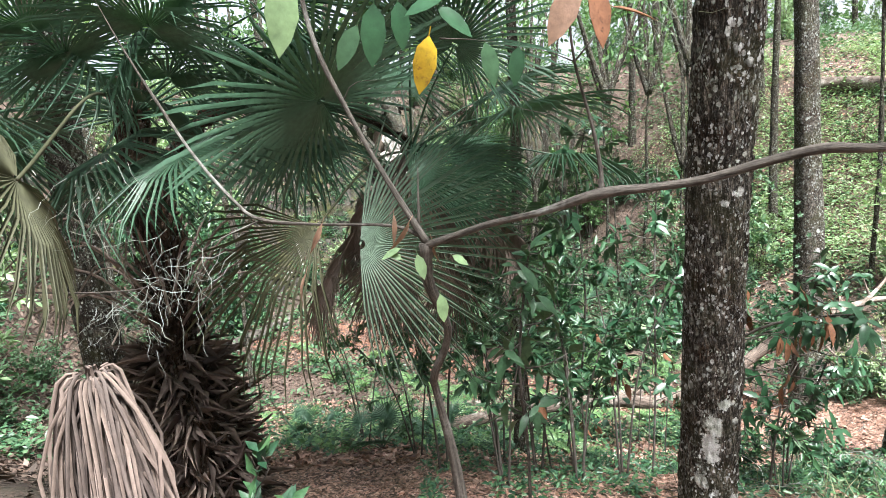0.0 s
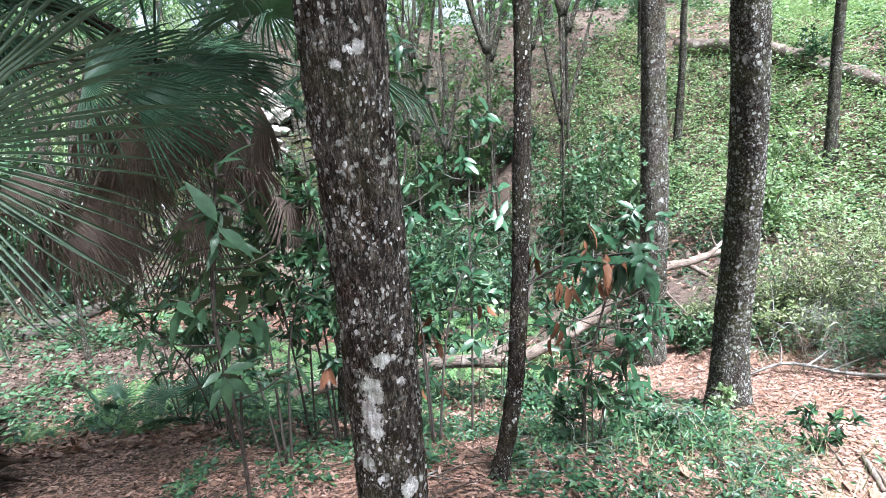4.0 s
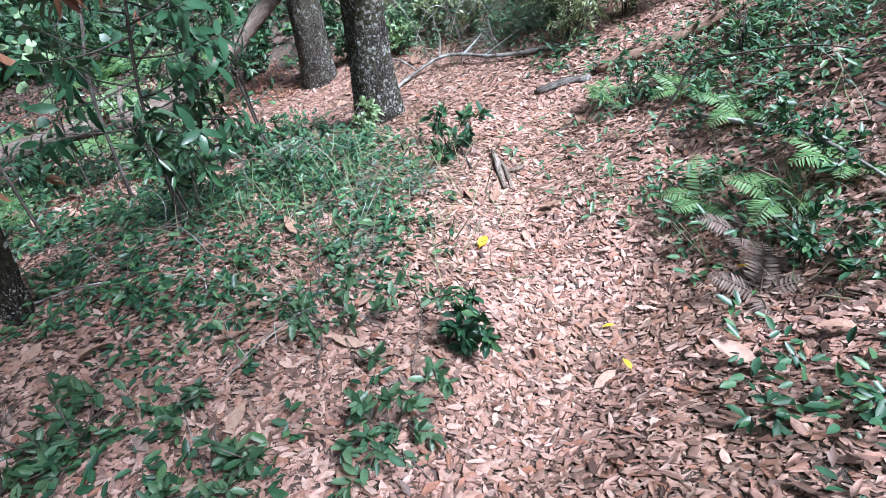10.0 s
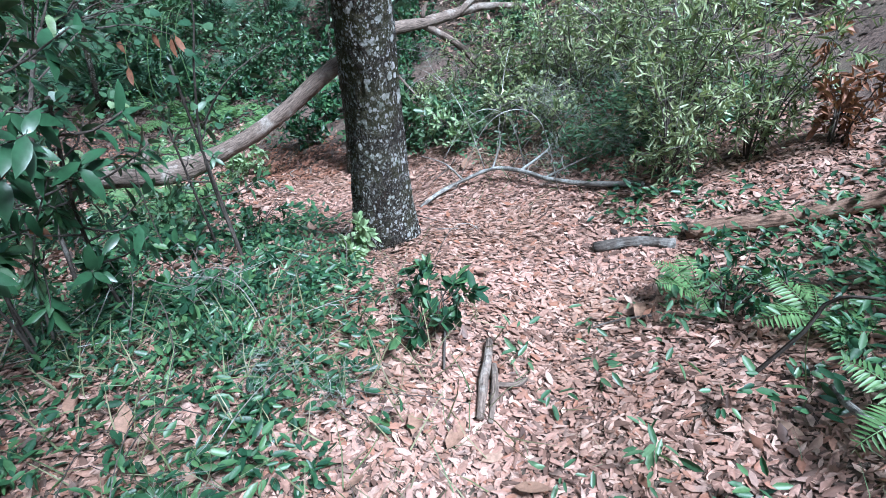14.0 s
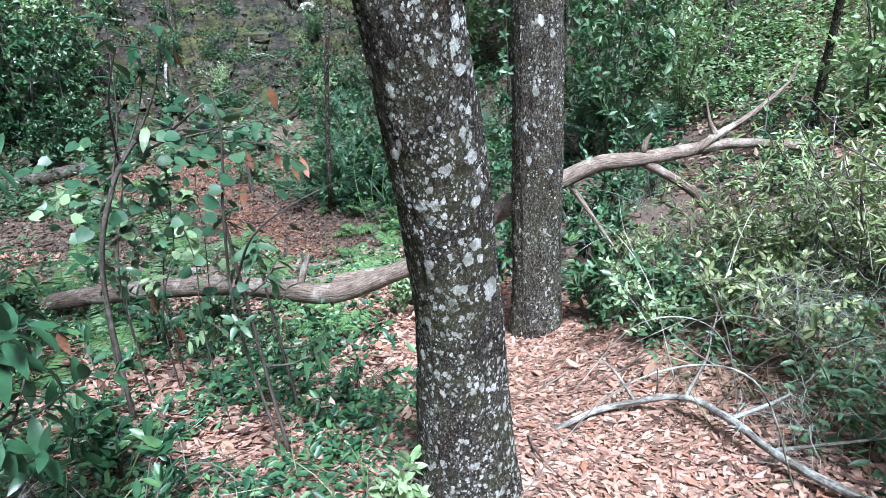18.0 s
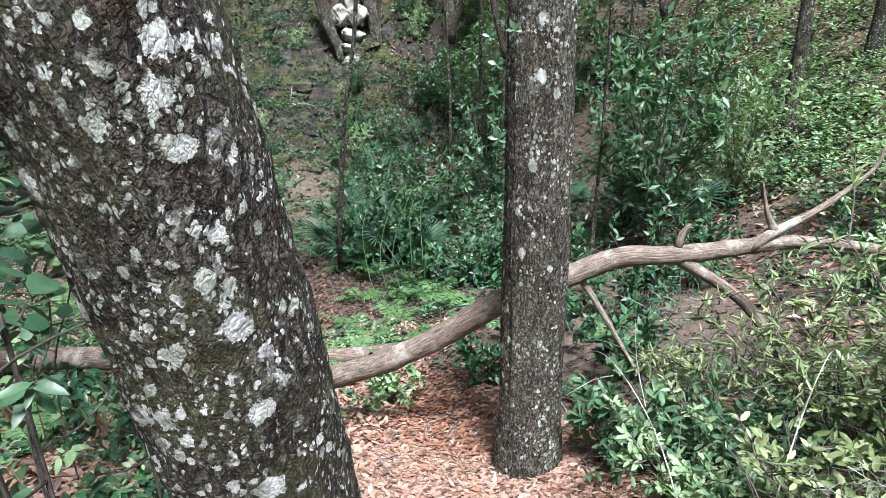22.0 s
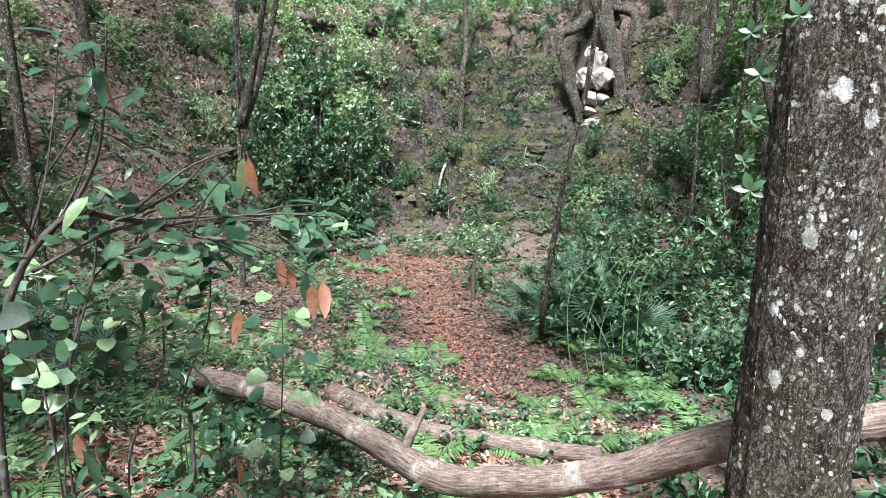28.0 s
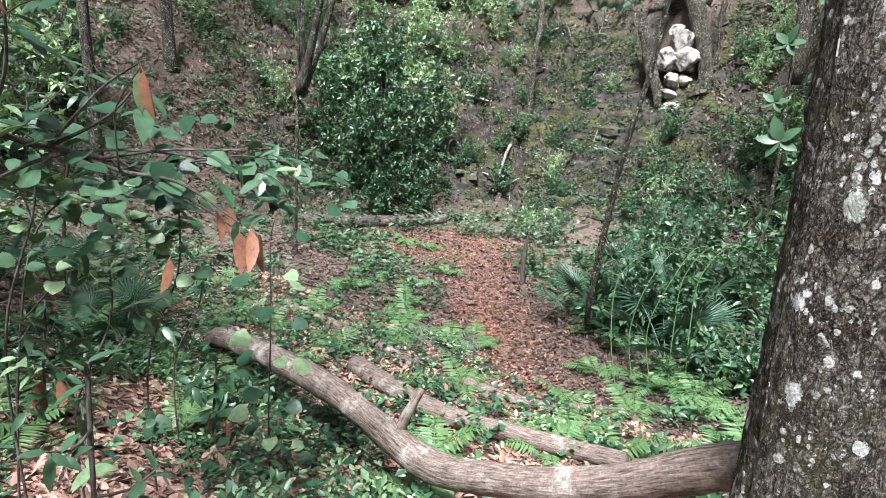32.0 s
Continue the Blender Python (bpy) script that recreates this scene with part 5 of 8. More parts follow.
FD = np.stack([np.cos(fa) + r4.normal(size=nf) * 0.35, np.sin(fa) + r4.normal(size=nf) * 0.35, r4.uniform(-1.1, 0.8, nf)], -1)
add("shaggy_bark", *scatter(small_blade(0.09, 0.25), FP, FD, rand_dirs(nf, 0.6, r4), r4.uniform(0.12, 0.42, nf)), DEAD_PALM, palm, "shaggy red-brown fibres and leaf stubs")
HEAD = (-2.43, 4.6, 2.0)
HEAD_B = (-0.3, 4.85, 1.55)
palm_b = thing("cabbage_palm", -2.7, 5.1, gz(-2.7, 5.1), "low fan palm with a skirt of hanging brown dead fronds", "palm")
limb("trunk", [(-2.7, 5.1, gz(-2.7, 5.1) - 0.15, 0.12), (-2.7, 5.1, -0.8, 0.1), (-2.72, 5.1, 0.3, 0.08), (-2.6, 5.1, 1.4, 0.07), (-1.9, 5.1, 2.05, 0.06), (-1.0, 5.0, 2.0, 0.05), (-0.3, 4.85, 1.62, 0.04)], PALM_BARK, palm_b, sides=30, step=0.05, rough=0.12, ridge=0.04, seed=63)
for base, root, tip, nrm, rad, spr, dr, mat, lab in (
        (palm_b, HEAD_B, (-0.70, 3.35, 1.84), (0.0, 0.98, 0.15), 1.12, 330, 0.2, PALM, ""),
        # dark olive stands in for the shade on this backlit frond
        (palm, HEAD, (-1.22, 1.61, 1.51), (0.2, 0.9, 0.3), 0.52, 320, 0.35, OLIVE_AND_SHADED_PALM, "palm frond coloured dark for its backlit underside"),
        (palm, HEAD, (-2.08, 3.3, 2.18), (0.1, -0.9, 0.4), 0.55, 300, 0.3, PALM, ""),
        (palm, HEAD, (-1.6, 3.3, 2.3), (0.5, -0.5, 0.7), 0.7, 290, 0.6, PALM, ""),
        (palm, HEAD, (-2.6, 3.2, 1.9), (0.0, -0.6, 0.8), 0.75, 290, 0.6, PALM, ""),
        (palm, HEAD, (-3.2, 4.6, 2.3), (-0.4, 0, 0.9), 0.75, 290, 0.5, PALM, ""),
        (palm, HEAD, (-2.4, 5.6, 2.2), (0, 0.4, 0.9), 0.75, 290, 0.5, PALM, ""),
        (palm_b, HEAD_B, (0.55, 4.3, 1.75), (0.5, -0.3, 0.7), 0.8, 290, 0.6, PALM, ""),
        (palm_b, HEAD_B, (0.1, 4.0, 2.2), (0.3, 0.5, 0.7), 0.85, 300, 0.5, PALM, ""),
        (palm_b, HEAD_B, (-1.0, 4.2, 1.9), (-0.3, 0.4, 0.8), 0.85, 300, 0.6, PALM, ""),
        (palm_b, HEAD_B, (0.5, 5.3, 2.0), (0.5, 0.3, 0.8), 0.85, 300, 0.6, PALM, ""),
        (palm_b, HEAD_B, (-0.4, 5.7, 2.2), (0, 0.5, 0.8), 0.85, 300, 0.6, PALM, ""),
        (palm_b, HEAD_B, (-1.1, 5.1, 2.0), (-0.5, 0.2, 0.8), 0.85, 300, 0.6, PALM, ""),
        (palm_b, HEAD_B, (-0.2, 4.3, 2.4), (0.0, 0.5, 0.8), 0.8, 300, 0.4, PALM, ""),
        (palm_b, HEAD_B, (0.9, 4.7, 1.4), (0.6, 0, 0.7), 0.75, 280, 0.9, PALM, "")):
    frond(base, root, tip, nrm, rad, mat, r4, 52, spr, dr, lab, 0.2)
frond(palm_b, HEAD_B, (-0.49, 2.86, 1.07), (0.1, -0.9, 0.45), 0.92, GREY_PALM, r4, 44, 175, 0.3, "grey-green frond with narrow drooping fingers", 0.12, point=(1.0, -0.15, 0.02), finger=0.8)
frond(palm_b, HEAD_B, (-0.72, 2.95, 1.17), (-0.3, -0.85, 0.45), 0.95, OLIVE_AND_SHADED_PALM, r4, 30, 130, 0.8, "withering olive frond with hanging tips", 0.1, point=(-0.8, -0.2, -0.5), finger=0.75)
frond(palm_b, HEAD_B, (-0.42, 3.25, 0.98), (0.2, -0.9, 0.3), 0.6, DEAD_PALM, r4, 40, 110, 0.4, "hanging brown dead palm frond", 0.2, point=(0.25, -0.1, -1), finger=0.45)
for k in range(34):  # the dead skirt
    a = 2.4 * k
    d, z = r4.uniform(0.35, 0.85), r4.uniform(0.6, 1.4)
    tip = (-0.3 + d * math.cos(a), 4.85 + d * math.sin(a), z)
    frond(palm_b, HEAD_B, tip, (math.cos(a), math.sin(a), 0.35), r4.uniform(0.5, 0.8), DEAD_PALM, r4, 26, r4.uniform(60, 130), r4.uniform(0.2, 0.7), "hanging brown dead palm frond", 0.2, point=(0.35 * math.cos(a) + r4.normal() * 0.2, 0.35 * math.sin(a) + r4.normal() * 0.2, -1))
for tip, pt in (((-0.07, 3.72, 1.2), (1, 0.3, 0.3)), ((0.04, 4.08, 1.4), (1, 0.2, -0.05)), ((-0.25, 3.62, 1.35), (0.9, -0.1, 0.2)), ((0.1, 4.26, 1.5), (0.8, 0.4, 0.1))):
    frond(palm_b, HEAD_B, tip, (-0.2, -0.7, 0.7), 0.62, PALM, r4, 44, 190, 0.5, "", 0.18, point=pt)
for k in range(24):
    a = -2.9 + 2.9 * r4.uniform()
    d = r4.uniform(0.7, 1.5)
    tip = (-2.43 + d * math.cos(a), 4.6 + d * math.sin(a), r4.uniform(1.5, 2.7))
    frond(palm, HEAD, tip, (r4.normal() * 0.4 + 0.4 * math.cos(a), r4.normal() * 0.4 + 0.4 * math.sin(a), 0.6), r4.uniform(0.65, 0.9), PALM, r4, 44, 280, r4.uniform(0.4, 1.2), "", 0.16)
for k in range(26):  # bare old stalks
    a = 2.4 * k
    limb("old_stalk", [(-2.4 + 0.15 * math.cos(a), 4.6 + 0.15 * math.sin(a), 0.2 + 0.02 * k, 0.016), (-2.4 + 0.6 * math.cos(a), 4.6 + 0.6 * math.sin(a), 0.5 + 0.03 * k, 0.011), (-2.4 + 1.1 * math.cos(a), 4.6 + 1.0 * math.sin(a), 0.4 + 0.02 * k, 0.006)],
         DEAD_PALM, palm, sides=5, step=0.12, rough=0.004)
# the bundle of dead fronds on a stump
bun = thing("dead_frond_bundle", -0.93, 1.32, gz(-0.93, 1.32), "stump draped with grey-brown hanging dead palm leaves", "palm stump")
limb("stump", [(-0.93, 1.34, gz(-0.93, 1.32) - 0.1, 0.1), (-0.93, 1.34, 0.4, 0.06), (-0.94, 1.34, 0.85, 0.045), (-0.94, 1.35, 1.0, 0.025)], DEAD_PALM, bun, sides=14, step=0.06, rough=0.06)
for k in range(290):
    a = r4.uniform(0, 6.283)
    ca, sa = math.cos(a), math.sin(a)
    w = r4.uniform(0.35, 0.82)
    z0 = 1.03 - 0.5 * r4.uniform() ** 1.6
    wob = r4.normal(size=6) * 0.02
    pts = [(-0.94 + 0.03 * ca, 1.35 + 0.03 * sa, z0, 0.004), (-0.94 + 0.10 * w * ca, 1.35 + 0.10 * w * sa, z0 - 0.02, 0.007), (-0.94 + 0.16 * w * ca + wob[0], 1.35 + 0.16 * w * sa + wob[1], z0 - 0.2, 0.0075),
           (-0.94 + 0.20 * w * ca + wob[2], 1.35 + 0.19 * w * sa + wob[3], z0 - 0.5, 0.006), (-0.94 + 0.22 * w * ca + wob[4] * 2, 1.35 + 0.2 * w * sa + wob[5] * 2, z0 - r4.uniform(0.6, 1.1), 0.0015)]
    limb("dead_leaf", pts, DRY_PALM if k % 2 else DEAD_PALM, bun, sides=4, step=0.1, rough=0.006)
big_tree("palm_trunk", [(-3.25, 5.0, gz(-3.25, 5) - 0.2, 0.2), (-3.25, 5.0, -0.6, 0.18), (-3.3, 5.0, 0.6, 0.165), (-3.32, 5.05, 1.3, 0.16), (-3.35, 5.1, 4, 0.15), (-3.4, 5.1, 6, 0.12)], "smooth grey palm trunk with lichen spots", BARK_FAR,
         "", 24, 0.08, 0.02, 0.004, None, (), 62, "palm")
# small fan palms low on the ground
pm1 = make_palmetto(71, 7, 0.34, 0.42, "dwarf fan palm with stiff dark green leaves")
pm2 = make_palmetto(72, 9, 0.5, 0.75, "clump of green fan palmetto leaves")
pm3 = make_palmetto(73, 6, 0.42, 0.9, "tall palmetto with drooping split fans")
pm1.matrix_basis = pose(-1.1, 6.62, gz(-1.1, 6.62))
pm2.matrix_basis = pose(1.35, 13.0, gz(1.35, 13.0), 0, 0, 130)
pm3.matrix_basis = pose(0.6, 16.9, gz(0.6, 16.9))
for src, x, y, a in ((pm1, -0.35, 7.4, 70), (pm1, -2.4, 7.8, 120), (pm1, 5.0, 16.0, 10), (pm1, 4.6, 17.0, 80), (pm1, 5.9, 15.3, 150), (pm2, 1.9, 14.2, 40), (pm2, 2.4, 12.6, 200), (pm3, 1.3, 14.0, 100), (pm3, 2.9, 15.0, 10),
                     (pm3, 0.3, 18.6, 240), (pm2, 3.4, 16.4, 310), (pm2, 6.2, 13.2, 60), (pm1, 3.6, 13.0, 0), (pm3, 1.0, 19.5, 10), (pm2, -8.8, 21.3, 10), (pm2, -8.0, 21.9, 110), (pm3, -7.2, 22.6, 200), (pm2, -5.0, 23.6, 90), (pm3, -10.2, 20.4, 30)):
    copy_thing(src, pose(x, y, gz(x, y), 0, 0, a))

# ---- ferns ----
f1, f2, f3 = make_fern(81, 6, 0.30), make_fern(82, 5, 0.5), make_fern(83, 4, 0.26, DEAD_PALM, "withered brown fern on dry leaves")
f1.matrix_basis = pose(4.68, 2.2, gz(4.68, 2.2), 0, 0, 40)
f2.matrix_basis = pose(2.62, 9.9, gz(2.62, 9.9), 0, 0, 10)
f3.matrix_basis = pose(4.45, 2.2, gz(4.45, 2.2), 0, 0, 200)
for src, x, y, a in ((f1, 4.62, 2.5, 100), (f1, 5.2, 2.75, 30), (f1, 4.85, 2.1, 300), (f1, 5.42, 3.78, 220), (f1, 5.5, 3.3, 20), (f3, 4.2, 1.95, 30), (f2, 2.68, 9.5, 60), (f2, 0.26, 11.0, 20), (f2, -1.6, 10.2, 120), (f2, 0.55, 7.6, 200),
                     (f1, 0.3, 7.3, 10), (f2, 1.9, 12.7, 90), (f2, 2.8, 13.1, 200), (f2, 3.1, 11.7, 30), (f2, -2.2, 11.3, 300), (f2, -0.45, 7.1, 70), (f1, -0.1, 10.5, 100), (f1, 1.0, 9.7, 50), (f1, -0.6, 9.7, 0), (f2, 3.9, 10.6, 140),
                     (f1, 3.4, 10.1, 20), (f1, -0.9, 10.9, 170), (f2, -1.3, 8.8, 80), (f1, -2.0, 9.2, 33), (f2, 2.0, 11.6, 250), (f1, -1.9, 7.2, 90), (f1, -0.2, 6.3, 45), (f2, -3.0, 9.8, 0), (f1, -0.8, 8.3, 200), (f2, 3.3, 12.6, 100),
                     (f1, 1.2, 7.2, 140), (f1, 0.2, 8.9, 60), (f2, 4.3, 11.8, 0), (f1, 5.2, 9.6, 20)):
    copy_thing(src, pose(x, y, gz(x, y), 0, 0, a))

# ---- saplings beside the path ----
r5 = np.random.default_rng(55)
sapling(2.52, 4.55, [(2.52, 4.55, gz(2.52, 4.55)), (2.56, 4.55, -1.2), (2.62, 4.52, -0.7), (2.78, 4.5, -0.1), (2.88, 4.5, 0.35)], "slender evergreen sapling with glossy leaves", MAGNOLIA, r5, 0.125, 30, 9, 0.62, low=0.3)
sapling(2.15, 4.0, [(1.9, 3.93, 0.0), (2.1, 3.8, 0.15), (2.3, 3.6, 0.25), (2.45, 3.42, 0.3)], "leafy side branch with hanging brown dead leaves", MAGNOLIA, r5, 0.14, 8, 8, 0.35, name="leafy_branch", low=0.3, dead=4)
sapling(1.2, 5.6, [(1.2, 5.6, gz(1.2, 5.6)), (1.18, 5.6, -1.0), (1.25, 5.55, 0.0), (1.2, 5.5, 1.0), (1.3, 5.4, 1.7)], "tall evergreen sapling with drooping dark leaves", MAGNOLIA, r5, 0.145, 24, 9, 0.75, low=0.25, dead=3)
sapling(0.75, 5.1, [(0.75, 5.1, gz(0.75, 5.1)), (0.7, 5.1, -1.1), (0.62, 5.05, -0.3), (0.6, 5.0, 0.6), (0.55, 5.0, 1.3)], "dark evergreen sapling with whorled leaves", MAGNOLIA, r5, 0.145, 24, 9, 0.7, low=0.25, dead=4)
sapling(1.75, 5.2, [(1.75, 5.2, gz(1.75, 5.2)), (1.8, 5.2, -0.8), (1.85, 5.3, 0.2), (1.9, 5.3, 1.2)], "leafy evergreen sapling under the trees", MAGNOLIA, r5, 0.14, 20, 8, 0.6, low=0.25)
sapling(0.32, 3.15, [(0.3, 3.2, gz(0.3, 3.2)), (0.32, 3.15, -0.3), (0.3, 3.12, 0.3), (0.4, 3.15, 0.95)], "leafy green sapling with long drooping leaves", GREEN, r5, 0.17, 14, 6, 0.4, low=0.45, kind="lance", width=0.34)
sapling(2.85, 4.85, [(2.85, 4.85, gz(2.85, 4.85)), (2.84, 4.8, -1.3), (2.9, 4.65, -0.9), (3.0, 4.55, -0.45)], "low sapling with dark glossy leaves", MAGNOLIA, r5, 0.12, 16, 8, 0.42, low=0.3)
for x, y, h, rad, n_, sd, mt in ((1.0, 5.1, 1.9, 0.6, 260, 161, MAGNOLIA), (0.3, 5.6, 2.3, 0.7, 320, 162, MAGNOLIA), (-0.6, 6.0, 2.2, 0.8, 320, 167, GREEN),
                                 (2.6, 4.5, 1.2, 0.45, 170, 169, MAGNOLIA), (-1.4, 7.2, 2.2, 0.9, 320, 170, GREEN), (1.4, 5.0, 2.3, 0.6, 360, 171, MAGNOLIA), (0.6, 5.0, 2.6, 0.6, 380, 172, MAGNOLIA), (0.25, 4.5, 2.3, 0.6, 520, 173, MAGNOLIA), (-0.3, 5.3, 2.4, 0.7, 520, 174, MAGNOLIA), (0.9, 4.6, 2.4, 0.55, 520, 175, MAGNOLIA)):
    shrub("evergreen_shrub", x, y, "shady evergreen shrub with long dark leaves", mt, h, rad, n_, 0.105, sd, lite(0.36, 0.1, 0.25), "shrub", "evergreen shrubs", stems=3, up=0.3, bare=0.3)
# the leafy branch that hangs beside the leaning oak
hb = thing("leafy_branch", 2.6, 6.0, gz(2.6, 6.0), "spreading branch with round green leaves and hanging brown dead leaves", "branch")
limb("stem", [(2.3, 5.95, gz(2.3, 5.95), 0.016), (2.4, 5.95, -1.2, 0.014), (2.55, 6.0, -0.75, 0.012), (2.65, 6.14, -0.53, 0.011), (2.68, 6.26, -0.55, 0.010), (2.67, 6.53, -0.61, 0.008), (2.69, 6.82, -0.62, 0.005), (2.89, 7.12, -0.66, 0.003)], TWIG, hb, sides=7, step=0.05, rough=0.004)
for pts in ([(2.65, 6.14, -0.53, 0.008), (2.75, 6.2, -0.35, 0.006), (2.85, 6.2, -0.15, 0.004), (2.9, 6.2, 0.05, 0.002)], [(2.68, 6.3, -0.56, 0.007), (2.8, 6.45, -0.45, 0.005), (2.88, 6.55, -0.3, 0.002)],
            [(2.6, 6.05, -0.6, 0.007), (2.75, 5.9, -0.3, 0.005), (2.9, 5.85, -0.05, 0.003)], [(2.67, 6.5, -0.6, 0.005), (2.85, 6.7, -0.75, 0.004), (3.0, 6.8, -0.85, 0.002)], [(2.68, 6.7, -0.62, 0.005), (2.8, 6.85, -0.56, 0.004), (2.9, 7.0, -0.55, 0.002)]):
    limb("twig", pts, TWIG, hb, sides=5, step=0.05)
for p, n_, s, m_ in (((2.9, 6.2, 0.05), 6, 0.13, MAGNOLIA), ((2.9, 5.85, -0.05), 6, 0.13, MAGNOLIA), ((2.88, 6.55, -0.32), 4, 0.15, GREEN), ((2.9, 7.0, -0.55), 6, 0.15, MAGNOLIA), ((2.72, 6.2, -0.4), 5, 0.12, BRIGHT), ((2.89, 7.12, -0.66), 4, 0.12, GREEN)):
    whorl(hb, p, (0.2, 0.1, 0.6), n_, s, m_, r5, "oval", 0.34)
for p, s in (((3.25, 6.64, -0.77), 0.13), ((3.28, 6.66, -0.76), 0.13), ((3.26, 6.7, -0.78), 0.12), ((3.15, 6.62, -0.72), 0.1), ((2.9, 6.78, -0.75), 0.12), ((2.96, 6.16, -0.12), 0.1), ((2.95, 6.55, -0.9), 0.12)):
    place_leaf(hb, p, (r5.normal() * 0.15, r5.normal() * 0.15, -1), (r5.normal(), r5.normal(), 0.1), s, DEAD_LEAF, "oval", 0.36, 0.18, 0.2, "hanging brown dead leaf")
for pts in ([(2.66, 6.35, -0.57, 0.007), (2.85, 6.45, -0.62, 0.006), (3.05, 6.55, -0.64, 0.005), (3.25, 6.64, -0.74, 0.003)], [(2.85, 6.45, -0.62, 0.004), (3.0, 6.4, -0.5, 0.003), (3.15, 6.36, -0.42, 0.002), (3.28, 6.38, -0.32, 0.0015)], [(2.4, 6.1, -0.75, 0.008), (2.62, 6.3, -0.6, 0.007), (2.8, 6.5, -0.56, 0.005), (3.0, 6.72, -0.58, 0.003)]):
    limb("twig", pts, TWIG, hb, sides=5, step=0.04)
for p, d, n, sz, m_ in (((3.27, 6.38, -0.33), (-0.25, 0, -1), (0.4, -0.8, 0.3), 0.115, OLIVE), ((3.29, 6.38, -0.33), (0.12, 0.05, -1), (0.2, -0.9, 0.1), 0.125, DEAD_LEAF), ((3.2, 6.66, -0.74), (-0.2, 0, -1), (0.3, -0.9, 0.2), 0.12, GREEN)):
    place_leaf(hb, p, d, n, sz, m_, "oval", 0.34, 0.12, 0.1)
for k in range(70):
    u = r5.uniform()
    p = np.array([2.5 + 0.55 * r5.uniform(), 6.35 + 0.9 * u, -0.78 + 0.22 * r5.uniform()])
    place_leaf(hb, p, (r5.normal(), r5.normal(), -0.3), (r5.normal() * 0.4 + 0.5, r5.normal() * 0.4 - 0.3, 1), r5.uniform(0.05, 0.09), (GREEN, HERB, GREEN)[k % 3], "heart", 0.9, 0.05, 0.12)
for k in range(80):
    u = r5.uniform()
    p = np.array([2.35 + 0.45 * r5.uniform(), 5.6 + 1.35 * u, -0.9 + 0.35 * r5.uniform() + 0.25 * u])
    place_leaf(hb, p, (r5.normal(), r5.normal(), -0.3), (r5.normal() * 0.4 + 0.5, r5.normal() * 0.4 - 0.3, 1), r5.uniform(0.05, 0.085), HERB if k % 3 else GREEN, "heart", 0.85, 0.05, 0.12)
for pts in ([(2.67, 6.45, -0.6, 0.005), (2.95, 6.55, -0.55, 0.004), (3.22, 6.69, -0.53, 0.002)], [(2.68, 6.3, -0.56, 0.005), (2.95, 6.38, -0.38, 0.004), (3.22, 6.41, -0.3, 0.002)], [(2.6, 6.1, -0.6, 0.005), (2.68, 6.18, -0.4, 0.004), (2.74, 6.23, -0.18, 0.002)]):
    limb("twig", pts, TWIG, hb, sides=5, step=0.05)
whorl(hb, (3.22, 6.69, -0.53), (0.3, 0.3, 0.4), 6, 0.11, MAGNOLIA, r5, "oval", 0.36)
whorl(hb, (2.74, 6.23, -0.18), (0.1, 0, 0.6), 7, 0.13, MAGNOLIA, r5, "oval", 0.34)
for p, n_, sz, m_ in (((2.74, 6.2, -0.12), 6, 0.10, MAGNOLIA), ((2.64, 6.17, 0.04), 6, 0.10, MAGNOLIA), ((2.86, 6.28, -0.15), 5, 0.10, MAGNOLIA), ((3.1, 6.86, -0.54), 6, 0.10, GREEN), ((3.17, 6.9, -0.6), 4, 0.09, BRIGHT), ((2.5, 6.48, -0.3), 6, 0.09, GREEN)):
    whorl(hb, p, (0.3, 0.1, 0.5), n_, sz, m_, r5, "oval", 0.33)
for pts in ([(2.55, 6.0, -0.75, 0.006), (2.62, 6.1, -0.4, 0.004), (2.64, 6.17, 0.0, 0.002)], [(2.62, 6.1, -0.4, 0.004), (2.75, 6.2, -0.2, 0.003), (2.86, 6.28, -0.14, 0.0015)], [(2.69, 6.7, -0.62, 0.004), (2.95, 6.8, -0.57, 0.003), (3.17, 6.9, -0.58, 0.0015)], [(2.66, 6.2, -0.54, 0.004), (2.55, 6.35, -0.42, 0.003), (2.5, 6.48, -0.28, 0.0015)]):
    limb("twig", pts, TWIG, hb, sides=5, step=0.05)
rv = thing("vine", 2.2, 6.4, gz(2.2, 6.4), "scrambling vine with many round green leaves, some paled for sky reflection", "vine")
rz = np.random.default_rng(195)
limb("stem", [(2.05, 6.2, gz(2.05, 6.2), 0.006), (2.1, 6.25, -1.5, 0.005), (2.2, 6.35, -0.9, 0.004), (2.25, 6.6, -0.75, 0.003), (2.3, 6.85, -0.8, 0.002)], TWIG, rv, sides=6, step=0.05)
for pts in ([(2.12, 6.27, -1.3, 0.004), (2.3, 6.45, -1.05, 0.003), (2.45, 6.7, -0.98, 0.002)], [(2.2, 6.35, -0.9, 0.003), (2.1, 6.15, -0.75, 0.002), (2.15, 6.0, -0.7, 0.0015)]):
    limb("twig", pts, TWIG, rv, sides=5, step=0.05)
for k in range(110):
    u = rz.uniform()
    p = np.array([2.12 + 0.22 * u + rz.normal() * 0.07, 6.05 + 0.85 * u + rz.normal() * 0.05, -0.82 + rz.normal() * 0.11 - (0.2 if k % 4 == 0 else 0)])
    # every third leaf is paler, its colour standing for reflected sky
    place_leaf(rv, p, (rz.normal(), rz.normal(), -0.35), (rz.normal() * 0.3 + 0.5, rz.normal() * 0.3 - 0.4, 1), rz.uniform(0.05, 0.085), GREEN if k % 3 else BRIGHT, "heart", 0.95, 0.05, 0.12)
hv = thing("vine", 2.95, 5.95, gz(2.95, 5.95), "low vine with bright heart-shaped leaves", "vine")
